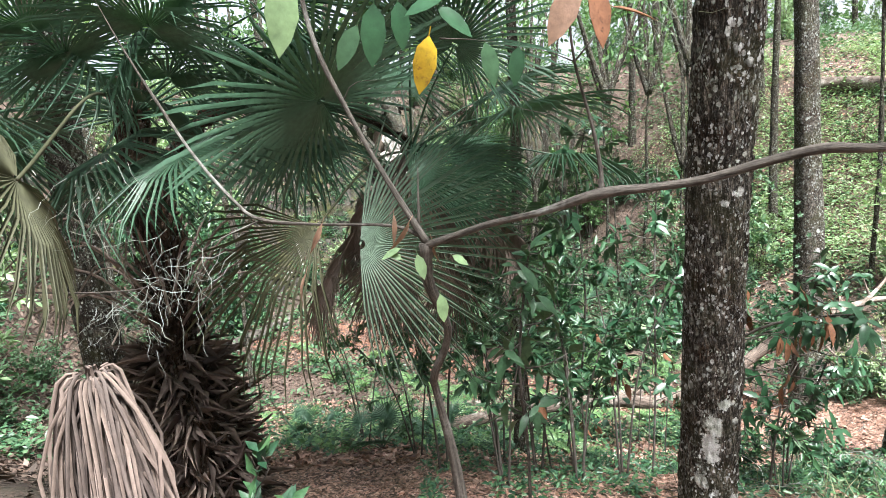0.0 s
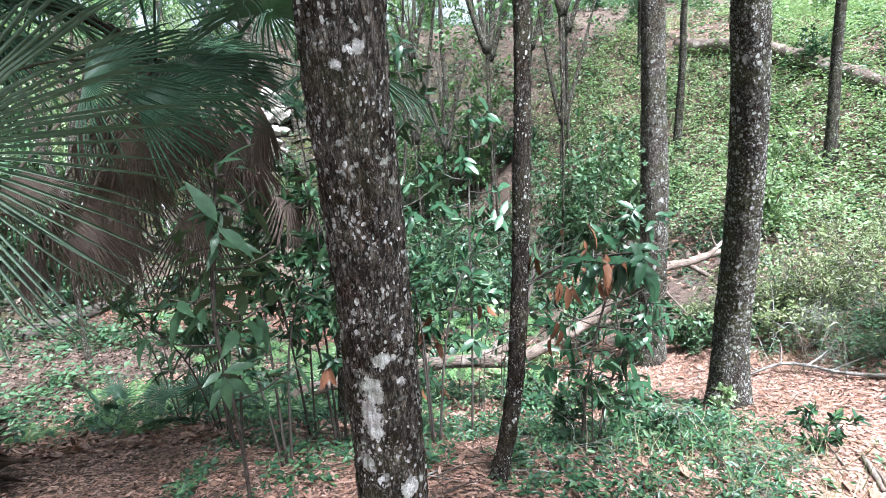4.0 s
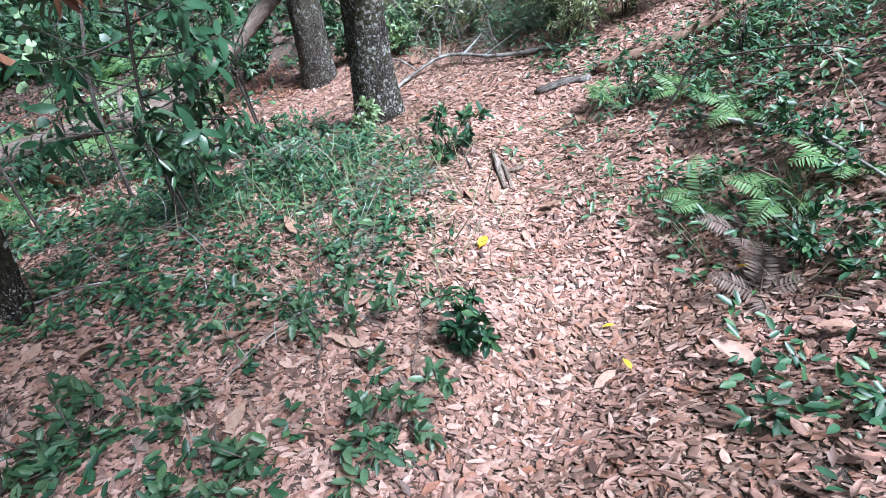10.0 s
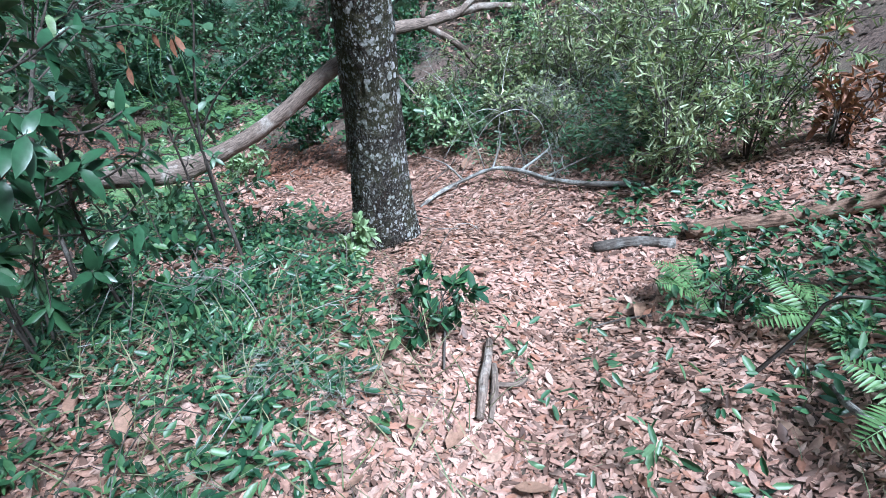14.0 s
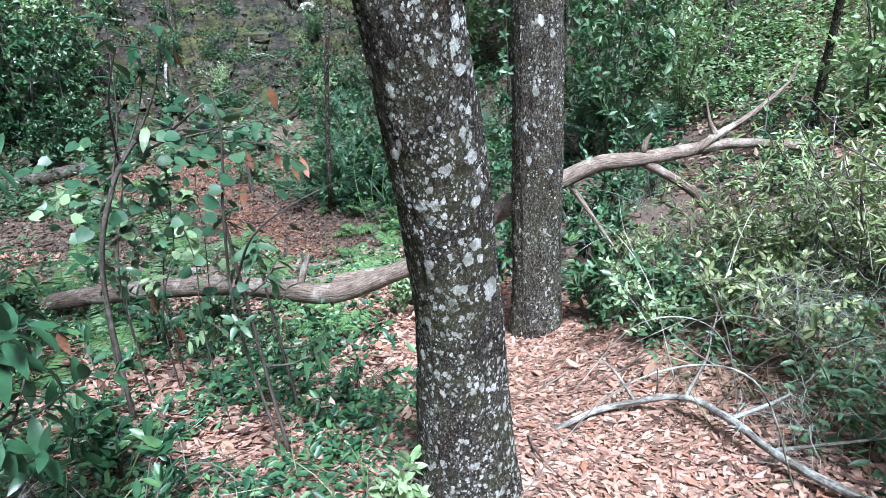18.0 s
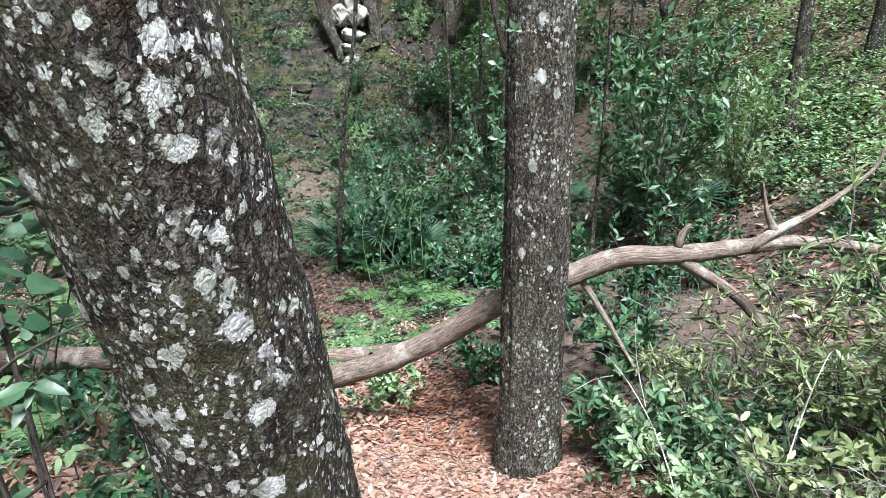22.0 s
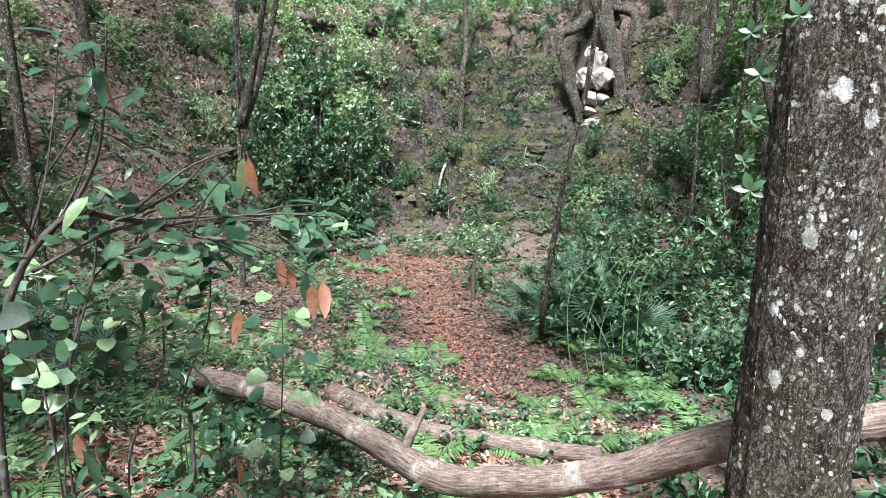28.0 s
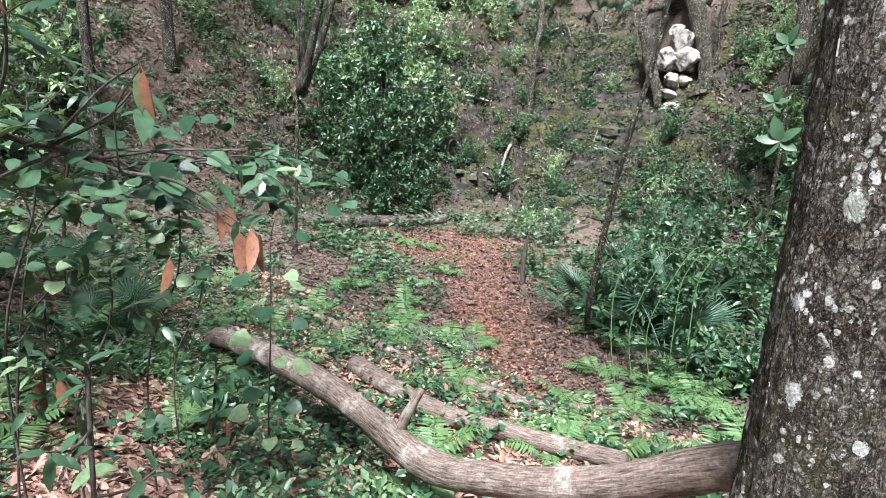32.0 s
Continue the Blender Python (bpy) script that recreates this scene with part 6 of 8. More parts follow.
limb("stem", [(2.9, 5.95, gz(2.9, 5.95), 0.004), (2.88, 5.95, -1.5, 0.0035), (2.95, 5.92, -1.1, 0.003), (2.93, 5.9, -0.8, 0.002)], TWIG, hv, sides=5, step=0.05)
for k in range(14):
    p = np.array([2.95 + rz.normal() * 0.06, 5.93 + rz.normal() * 0.05, -0.92 + rz.normal() * 0.09])
    place_leaf(hv, p, (rz.normal(), rz.normal(), -0.5), (rz.normal() * 0.3 + 0.7, rz.normal() * 0.3 - 0.4, 0.8), rz.uniform(0.045, 0.065), GREEN if k % 3 else BRIGHT, "heart", 0.95, 0.05, 0.12)
for k in range(5):
    x, y = 2.35 + 0.14 * k, 11.4 + 0.12 * k
    z = gz(x, y)
    t = thing("trailing_vine", x, y, z, "thin pale vine stem arching over ferns", "vine", "trailing vines")
    limb("stem", [(x, y, z, 0.006), (x - 0.12 + rz.normal() * 0.05, y + 0.1, z + 0.6, 0.006), (x - 0.1 + rz.normal() * 0.08, y + 0.25, z + 1.2, 0.005), (x + 0.15, y + 0.5, z + 1.55, 0.004), (x + 0.5 + rz.normal() * 0.1, y + 0.7, z + 1.3, 0.002)], FERN, t, sides=5, step=0.08)
vn = thing("vine", 3.45, 5.5, gz(3.45, 5.5), "vine with broad soft green leaves beside the leaning oak", "vine")
limb("stem", [(3.4, 5.55, gz(3.4, 5.55), 0.008), (3.35, 5.5, -1.2, 0.007), (3.42, 5.45, -0.7, 0.006), (3.5, 5.42, -0.35, 0.004), (3.45, 5.45, -0.1, 0.002)], TWIG, vn, sides=6, step=0.05)
limb("twig", [(3.38, 5.5, -1.0, 0.006), (3.55, 5.4, -0.75, 0.005), (3.75, 5.42, -0.62, 0.003), (3.95, 5.5, -0.55, 0.0015)], TWIG, vn, sides=5, step=0.05)
for k in range(30):
    p = (3.48 + r5.normal() * 0.12, 5.43 + r5.normal() * 0.1, -0.45 + r5.normal() * 0.16)
    place_leaf(vn, p, (r5.normal(), r5.normal(), -0.3), (0.5 + r5.normal() * 0.3, -0.4 + r5.normal() * 0.3, 1), r5.uniform(0.04, 0.065), HERB if k % 3 else GREEN, "heart", 0.95, 0.05, 0.12)
cv = thing("creeper", 4.5, 7.32, gz(4.5, 7.32), "creeper with five-part green leaves on the oak's bark", "vine")
limb("stem", [(4.55, 7.3, gz(4.55, 7.3), 0.003), (4.56, 7.325, -1.5, 0.003), (4.545, 7.345, -0.9, 0.0025), (4.56, 7.337, -0.4, 0.0025), (4.545, 7.35, 0.1, 0.002), (4.57, 7.36, 0.8, 0.0015)], BARK_S, cv, sides=5, step=0.06)
for x, y, z, sz in ((4.47, 7.36, -0.42, 0.056), (4.45, 7.37, -0.2, 0.04), (4.46, 7.37, -0.07, 0.05), (4.55, 7.3, 0.08, 0.045), (4.42, 7.4, 0.06, 0.04), (4.47, 7.36, 0.34, 0.05), (4.45, 7.38, 0.5, 0.045), (4.44, 7.38, -0.33, 0.035)):
    roll_ = r5.uniform(-0.5, 0.5)
    for k in range(5):
        a = radians(-128 + 64 * k) + roll_
        place_leaf(cv, (x, y, z), (math.sin(a), -0.25, math.cos(a)), (-0.2 + r5.normal() * 0.15, -1, 0.6), sz * (1.1 - 0.14 * abs(k - 2)), GREEN, "oval", 0.5, 0.06, 0.15)
# unseen tree left of the view, added so its crown shades the palms
big_tree("unseen_shade_tree", [(-4.6, 2.8, gz(-4.6, 2.8) - 0.1, 0.14), (-4.6, 2.8, 0.5, 0.11), (-4.3, 3.0, 2.4, 0.10), (-3.0, 3.5, 4.0, 0.08), (-1.0, 4.0, 4.6, 0.03)], "unseen slim evergreen tree added to shade the palms", BARK_S, "", 14, 0.08, 0.01, 0.003,
         [((-0.6, 3.8, 3.6), (1.6, 1.6, 0.9), 900, 0.15), ((0.8, 4.6, 3.8), (1.6, 1.6, 0.9), 900, 0.15), ((0.2, 5.6, 4.6), (2.0, 1.6, 1.0), 900, 0.15), ((-2.2, 4.2, 4.4), (1.8, 1.8, 1.0), 800, 0.16), ((1.8, 5.2, 4.8), (1.6, 1.6, 1.0), 700, 0.15), ((0.2, 3.1, 3.7), (1.7, 1.0, 0.5), 900, 0.14), ((-1.6, 3.2, 3.8), (1.8, 1.2, 0.6), 600, 0.14), ((-1.0, 2.0, 4.2), (1.8, 1.2, 0.7), 500, 0.14)],
         [[(-1.8, 3.8, 4.4, 0.04), (0.0, 4.3, 4.4, 0.025), (0.9, 4.6, 4.2, 0.008)], [(-1.2, 4.0, 4.6, 0.03), (0.4, 5.0, 4.9, 0.02), (1.8, 5.2, 5.0, 0.008)]], 96)
hb2 = thing("vine", 1.98, 7.45, gz(1.98, 7.45), "thin upright vine with bright round leaves", "vine")
limb("stem", [(1.98, 7.45, gz(1.98, 7.45), 0.006), (1.99, 7.44, -2.2, 0.005), (2.1, 7.4, -1.6, 0.004), (2.15, 7.38, -1.1, 0.003), (2.25, 7.35, -0.95, 0.002)], TWIG, hb2, sides=5, step=0.06)
for k in range(26):
    z = -2.55 + 1.6 * k / 26
    a = 2.4 * k
    place_leaf(hb2, (2.03 + 0.12 * math.cos(a) + 0.05 * (z + 2.5), 7.42 + 0.12 * math.sin(a), z), (math.cos(a), math.sin(a), -0.2), (0.4, -0.5, 1), r5.uniform(0.08, 0.13), BRIGHT if k % 2 else HERB, "heart", 0.9, 0.05, 0.15)
for x, y, h in ((1.15, 6.5, 0.7), (1.5, 7.3, 0.6)):
    z = gz(x, y)
    sapling(x, y, [(x, y, z), (x + 0.05, y, z + h * 0.4), (x + 0.02, y + 0.05, z + h)], "low evergreen seedling with drooping leaves", MAGNOLIA, r5, 0.15, 5, 7, 0.3, low=0.4, dead=1)
for x, y, h in ((3.4, 5.6, 1.3), (3.2, 6.2, 1.1)):
    z = gz(x, y)
    sapling(x, y, [(x, y, z), (x - 0.05, y + 0.02, z + h * 0.5), (x - 0.1, y + 0.05, z + h)], "thin sapling with soft green leaves", GREEN, r5, 0.09, 7, 7, 0.3, low=0.35)
# slanting dead pole, thin stump and slim saplings in the hollow
pole = thing("dead_pole", 1.2, 12.7, gz(1.2, 12.7), "slim slanting dead pole with pale bark", "dead tree")
limb("trunk", [(1.25, 12.75, gz(1.25, 12.75) - 0.05, 0.05), (1.467, 12.3, -2.5, 0.042), (1.679, 12.3, -0.764, 0.036), (1.868, 12.4, 0.381, 0.032), (1.958, 12.5, 1.654, 0.03), (2.1, 12.7, 3.6, 0.02)], BARK_FAR, pole, sides=10, step=0.1, rough=0.02)
st = thing("dead_stub", -0.7, 13.9, gz(-0.7, 13.9), "thin upright rotten stub beside the path", "stump")
limb("trunk", [(-0.7, 13.9, gz(-0.7, 13.9) - 0.05, 0.05), (-0.7, 13.9, -2.8, 0.045), (-0.68, 13.9, -2.45, 0.035), (-0.66, 13.9, -2.3, 0.01)], TWIG, st, sides=8, step=0.05, rough=0.02)

# unseen tree behind the start, added to shade the ground beside the path
big_tree("unseen_shade_tree", [(2.9, -1.3, gz(2.9, -1.3) - 0.1, 0.12), (2.9, -1.3, 0.6, 0.09), (2.85, -1.0, 2.6, 0.08), (2.7, -0.3, 4.6, 0.05), (2.6, 0.4, 5.4, 0.02)], "unseen evergreen tree added to shade the path", BARK_S, "", 14, 0.1, 0.01, 0.003,
         [((1.6, 1.0, 5.2), (2.0, 1.6, 0.8), 1500, 0.15), ((3.4, 0.5, 5.4), (1.8, 1.6, 0.8), 1300, 0.15), ((3.6, 0.0, 5.5), (1.4, 1.2, 0.6), 1300, 0.15), ((2.4, -0.4, 5.8), (1.8, 1.6, 0.8), 900, 0.15)],
         [[(2.75, -0.6, 4.0, 0.04), (2.1, 0.4, 4.8, 0.025), (1.5, 1.1, 5.2, 0.008)], [(2.72, -0.4, 4.4, 0.03), (3.1, 0.2, 5.0, 0.02), (3.5, 0.6, 5.4, 0.008)]], 97)
# leafy seedlings and twigs in front of the hollow
for k, (x, y, zt, n_) in enumerate(((2.44, 6.31, -0.40, 9), (2.5, 6.5, -1.0, 7), (2.3, 6.85, -0.85, 8), (1.7, 7.2, -1.3, 8))):
    z = gz(x, y)
    sapling(x, y, [(x - 0.2, y - 0.1, z), (x - 0.15, y - 0.12, z + (zt - z) * 0.5), (x - 0.05, y, z + (zt - z) * 0.8), (x, y, zt)], "leafy seedling with glossy drooping leaves", (MAGNOLIA, BRIGHT, GREEN)[k % 3], r5, (0.11, 0.09, 0.08)[k % 3], max(5, n_ * 2 // 3), 6, 0.34, low=0.35, dead=1 - k % 2, stem_r=0.006, kind="oval" if k % 3 < 2 else "heart", width=0.36 if k % 3 < 2 else 0.7)
# clusters of hanging dead leaves on the saplings by the path
for c, n_ in (((2.54, 4.1, -0.02), 6), ((2.6, 4.05, 0.12), 4), ((2.09, 3.58, 0.12), 4), ((1.9, 3.3, -0.04), 3)):
    hd = thing("dead_leaf_cluster", *c, "cluster of brown dead leaves hanging from a twig", "leaves", "dead leaf clusters")
    limb("twig", [(c[0] - 0.25, c[1] + 0.15, c[2] - 0.05, 0.005), (c[0] - 0.1, c[1] + 0.05, c[2] + 0.03, 0.004), (*c, 0.002)], TWIG, hd, sides=5, step=0.05)
    for k in range(n_):
        p = np.array(c) + r5.normal(size=3) * np.array([0.035, 0.035, 0.02])
        place_leaf(hd, p, (r5.normal() * 0.15, r5.normal() * 0.15, -1), (r5.normal(), r5.normal() - 0.5, 0.1), r5.uniform(0.12, 0.19), DEAD_LEAF, "oval", 0.36, 0.2, 0.2)

# dry twigs tangled in the low plants beside the path
rq = np.random.default_rng(194)
for k in range(46):
    x, y = rq.normal(3.1, 0.65), rq.normal(3.9, 0.75)
    if trail_distance(np.array([x]), np.array([y]))[0] < 0.55:
        continue
    z, a, L = gz(x, y), rq.uniform(0, 6.28), rq.uniform(0.25, 0.7)
    h = rq.uniform(0.06, 0.25)
    t = thing("dry_twig", x, y, z, "thin dry grey twig caught in low plants", "twig", "dry twigs by the path")
    limb("stem", [(x, y, z, 0.003), (x + L * 0.35 * math.cos(a), y + L * 0.35 * math.sin(a), z + h, 0.0026), (x + L * 0.7 * math.cos(a + 0.3), y + L * 0.7 * math.sin(a + 0.3), z + h * 1.1, 0.002), (x + L * math.cos(a + 0.4), y + L * math.sin(a + 0.4), z + h * 0.7, 0.001)], WHITEWOOD if k % 2 else TWIG, t, sides=4, step=0.05)
    for j in range(3):
        p = np.array([x + L * (0.3 + 0.2 * j) * math.cos(a + 0.2), y + L * (0.3 + 0.2 * j) * math.sin(a + 0.2), z + h])
        e = p + rq.normal(size=3) * np.array([0.12, 0.12, 0.06])
        limb("side_twig", [(*p, 0.0016), (*((p + e) / 2 + rq.normal(size=3) * 0.01), 0.0013), (*e, 0.0007)], WHITEWOOD if k % 2 else TWIG, t, sides=4, step=0.05)

# ---- shrubs ----
narrow = lite(0.26, 0.08, 0.1, "lance")
for x, y, h, rad, n, sd in ((6.05, 4.85, 0.95, 0.55, 1200, 108), (6.5, 4.65, 0.9, 0.5, 1000, 109), (6.35, 5.2, 1.25, 0.75, 1900, 101), (7.0, 5.9, 1.4, 0.85, 1900, 102), (6.4, 6.6, 0.95, 0.75, 1700, 103), (6.0, 7.4, 0.75, 0.7, 1500, 104), (7.2, 7.2, 1.1, 0.9, 1700, 105), (7.9, 6.6, 1.3, 0.9, 1500, 106), (5.55, 7.75, 0.6, 0.55, 900, 107)):
    shrub("bush", x, y, "dense bush with narrow yellow-green leaves", OLIVE if sd % 3 else PALE_BUSH, h, rad, int(n * 1.5), 0.064, sd, narrow, "bush", "yellow-green bushes", stems=11, up=0.2)
for x, y, h, rad, n, sd, mt in ((5.35, 6.75, 0.45, 0.4, 420, 211, BRIGHT), (5.75, 6.5, 0.55, 0.5, 560, 212, OLIVE), (5.55, 7.1, 0.5, 0.45, 480, 213, GREEN), (6.2, 7.0, 0.7, 0.6, 700, 214, OLIVE), (5.9, 6.05, 0.5, 0.45, 460, 215, OLIVE), (6.6, 7.6, 0.8, 0.7, 800, 216, BRIGHT), (5.2, 7.25, 0.35, 0.35, 300, 217, GREEN), (6.9, 6.9, 0.9, 0.7, 800, 218, OLIVE)):
    shrub("green_plant", x, y, "leafy light green plant among bare twigs", mt, h, rad, int(n * 1.5), 0.055, sd, lite(0.42, 0.1, 0.15), "plant", "low green plants", up=0.3)
shrub("dead_shrub", 6.75, 4.35, "shrub with hanging brown dead leaves", DEAD_LEAF, 0.6, 0.35, 420, 0.07, 110, lite(0.38, 0.2, 0.3), "shrub", up=-0.1)
# bare grey twigs through the bushes
r6 = np.random.default_rng(66)
for k in range(34):
    x, y = r6.uniform(5.3, 7.2), r6.uniform(5.2, 7.6)
    z = gz(x, y)
    a, L = r6.uniform(0, 6.28), r6.uniform(0.6, 1.4)
    t = thing("bare_twig", x, y, z, "thin bare grey twig arching out of the bushes", "twig", "bare twigs")
    limb("stem", [(x, y, z, 0.0035), (x + L * 0.3 * math.cos(a), y + L * 0.3 * math.sin(a), z + L * 0.5, 0.0028), (x + L * 0.7 * math.cos(a), y + L * 0.7 * math.sin(a), z + L * 0.65, 0.002), (x + L * math.cos(a), y + L * math.sin(a), z + L * 0.45, 0.001)],
         WHITEWOOD if k % 3 == 0 else TWIG, t, sides=5, step=0.06)
    for j in range(3):
        u = r6.uniform(0.4, 0.9)
        p = np.array([x + L * u * math.cos(a), y + L * u * math.sin(a), z + L * 0.6])
        e = p + r6.normal(size=3) * 0.18
        limb("side_twig", [(*p, 0.002), (*((p + e) / 2 + r6.normal(size=3) * 0.02), 0.0016), (*e, 0.0008)], WHITEWOOD if k % 3 == 0 else TWIG, t, sides=4, step=0.06)


def moss_tuft(x, y, z, size, n, seed):
    """Grey strands hanging in a loose tuft."""
    r = np.random.default_rng(seed)
    P = np.stack([x + r.normal(size=n) * size * 0.35, y + r.normal(size=n) * size * 0.35, z + r.normal(size=n) * size * 0.3], -1)
    D = np.stack([r.normal(size=n) * 0.8, r.normal(size=n) * 0.8, -np.abs(r.normal(size=n))], -1)
    shape = (np.array([[-0.008, 0, 0], [0.008, 0, 0], [0.05, 0.35, 0.03], [0.063, 0.35, 0.03], [-0.04, 0.7, 0], [-0.028, 0.7, 0], [0.02, 1, 0]]), np.array([[0, 1, 3, 2], [2, 3, 5, 4]]), np.array([[4, 5, 6]]))
    ob = add("moss_tuft", *scatter(shape, P, D, rand_dirs(n, 0, r), r.uniform(0.3, 0.9, n) * size * 0.8), MOSS)
    return tagged(ob, "grey tuft of hanging moss caught on twigs", "moss", "moss tufts", "stuff")


for k, (x, y, dz, s) in enumerate(((5.6, 5.45, 0.2, 0.26), (5.85, 5.75, 0.4, 0.28), (5.75, 6.05, 0.5, 0.25), (6.1, 5.6, 0.6, 0.25), (3.2, 3.35, 0.1, 0.16), (6.0, 6.1, 0.35, 0.25), (6.3, 7.0, 0.5, 0.25), (6.7, 6.3, 0.5, 0.25), (5.9, 5.2, 0.3, 0.2), (3.5, 3.9, 0.15, 0.16), (3.75, 3.7, 0.12, 0.16), (0.4, 10.3, 0.3, 0.3), (0.9, 10.6, 0.3, 0.25), (5.5, 7.9, 0.8, 0.2))):
    moss_tuft(x, y, gz(x, y) + dz, s, 200, 200 + k)
for k, p in enumerate(((-1.0, 1.6, 1.45, 0.2), (-0.75, 1.5, 1.2, 0.2), (-1.1, 2.0, 1.1, 0.25), (0.45, 1.3, 1.72, 0.12), (-2.2, 3.6, 0.6, 0.35))):
    moss_tuft(p[0], p[1], p[2], p[3], 55, 230 + k)

# low plants with larger leaves beside the path
for x, y, h, rad, n, leaf, mat, sd in ((4.2, 4.05, 0.3, 0.28, 240, 0.075, HERB, 121), (1.85, 2.95, 0.14, 0.45, 240, 0.06, GREEN, 122), (1.5, 2.5, 0.22, 0.3, 170, 0.065, BRIGHT, 123), (2.75, 2.35, 0.12, 0.3, 90, 0.06, GREEN, 124), (3.25, 2.55, 0.22, 0.12, 60, 0.065, HERB, 125),
                                       (2.85, 2.95, 0.12, 0.4, 160, 0.06, GREEN, 126), (2.2, 2.5, 0.13, 0.42, 170, 0.06, GREEN, 127), (4.05, 5.05, 0.25, 0.18, 100, 0.07, BRIGHT, 128), (4.4, 1.9, 0.2, 0.3, 160, 0.05, HERB, 129), (4.9, 2.2, 0.25, 0.35, 200, 0.05, HERB, 130),
                                       (3.3, 4.7, 0.35, 0.4, 200, 0.07, HERB, 131), (2.7, 5.3, 0.4, 0.45, 360, 0.08, HERB, 132), (3.5, 6.4, 0.35, 0.45, 260, 0.07, HERB, 133), (2.9, 6.9, 0.25, 0.4, 200, 0.07, GREEN, 134), (5.1, 7.4, 0.45, 0.4, 420, 0.09, GREEN, 135),
                                       (5.3, 8.6, 0.6, 0.6, 560, 0.1, HERB, 136), (4.2, 8.7, 0.4, 0.5, 420, 0.09, HERB, 137), (3.4, 8.5, 0.3, 0.4, 320, 0.09, BRIGHT, 138), (5.4, 3.6, 0.3, 0.4, 240, 0.05, HERB, 139), (5.9, 3.2, 0.35, 0.4, 240, 0.055, GREEN, 140),
                                       (3.6, 12.0, 0.5, 0.7, 620, 0.11, HERB, 141), (2.9, 12.2, 0.6, 0.6, 560, 0.11, HERB, 142), (1.3, 13.3, 0.9, 0.8, 700, 0.12, GREEN, 143), (1.9, 13.4, 1.1, 0.7, 700, 0.13, GREEN, 144), (-2.0, 16.9, 0.8, 0.9, 700, 0.1, GREEN, 145), (-1.0, 14.6, 0.5, 0.6, 500, 0.09, GREEN, 146),
                                       (-3.0, 17.4, 0.7, 0.8, 600, 0.1, BRIGHT, 147), (1.5, 8.3, 0.3, 0.4, 320, 0.08, GREEN, 148), (0.9, 7.9, 0.3, 0.4, 320, 0.08, HERB, 149), (-0.9, 7.5, 0.4, 0.5, 360, 0.09, GREEN, 150), (4.6, 9.4, 0.7, 0.7, 600, 0.11, HERB, 151), (1.0, 15.2, 1.4, 0.9, 800, 0.13, GREEN, 152)):
    shrub("green_plant", x, y, "low leafy green plant on the forest floor", mat, h, rad, n, leaf, sd, lite(0.45, 0.1, 0.15) if y < 8 else small_blade(0.5), "plant", "low green plants")

# ---- trees and tall undergrowth round the hollow ----
r7 = np.random.default_rng(77)


def bush_master(seed, h, rad, n, leaf, mat, label):
    r = np.random.default_rng(seed)
    t = thing("understory_shrub", 0, 0, -500, label, "shrub", "understory shrubs")
    wood, fol = shrub_arrays(h, rad, n, leaf, r, small_blade(0.45), 8)
    add("branchwork", *wood, TWIG, t)
    add("foliage", *fol, mat, t)
    return t


masters = [bush_master(301, 2.0, 1.0, 1500, 0.13, GREEN, "leafy green understory shrub"), bush_master(302, 3.2, 1.3, 2200, 0.15, GREEN, "tall green understory shrub"), bush_master(303, 1.2, 0.9, 1000, 0.12, HERB, "low dark green shrub"),
           bush_master(304, 2.4, 1.2, 1600, 0.14, BRIGHT, "shrub whose light green stands in for sunlight"), bush_master(305, 4.5, 1.5, 2600, 0.16, CANOPY, "tall thin leafy young tree"), bush_master(306, 2.8, 0.8, 1100, 0.13, MAGNOLIA, "dark evergreen understory shrub")]
first = [True] * len(masters)


def put_bush(k, x, y, a, s=1.0):
    m = pose(x, y, gz(x, y) - 0.05, 0, 0, a)
    if first[k] and s == 1.0:
        masters[k].matrix_basis = m
        first[k] = False
        return
    src = masters[k]
    ob = copy_thing(src, m)
    ob.matrix_basis = m @ Matrix.Diagonal((s, s, s, 1))


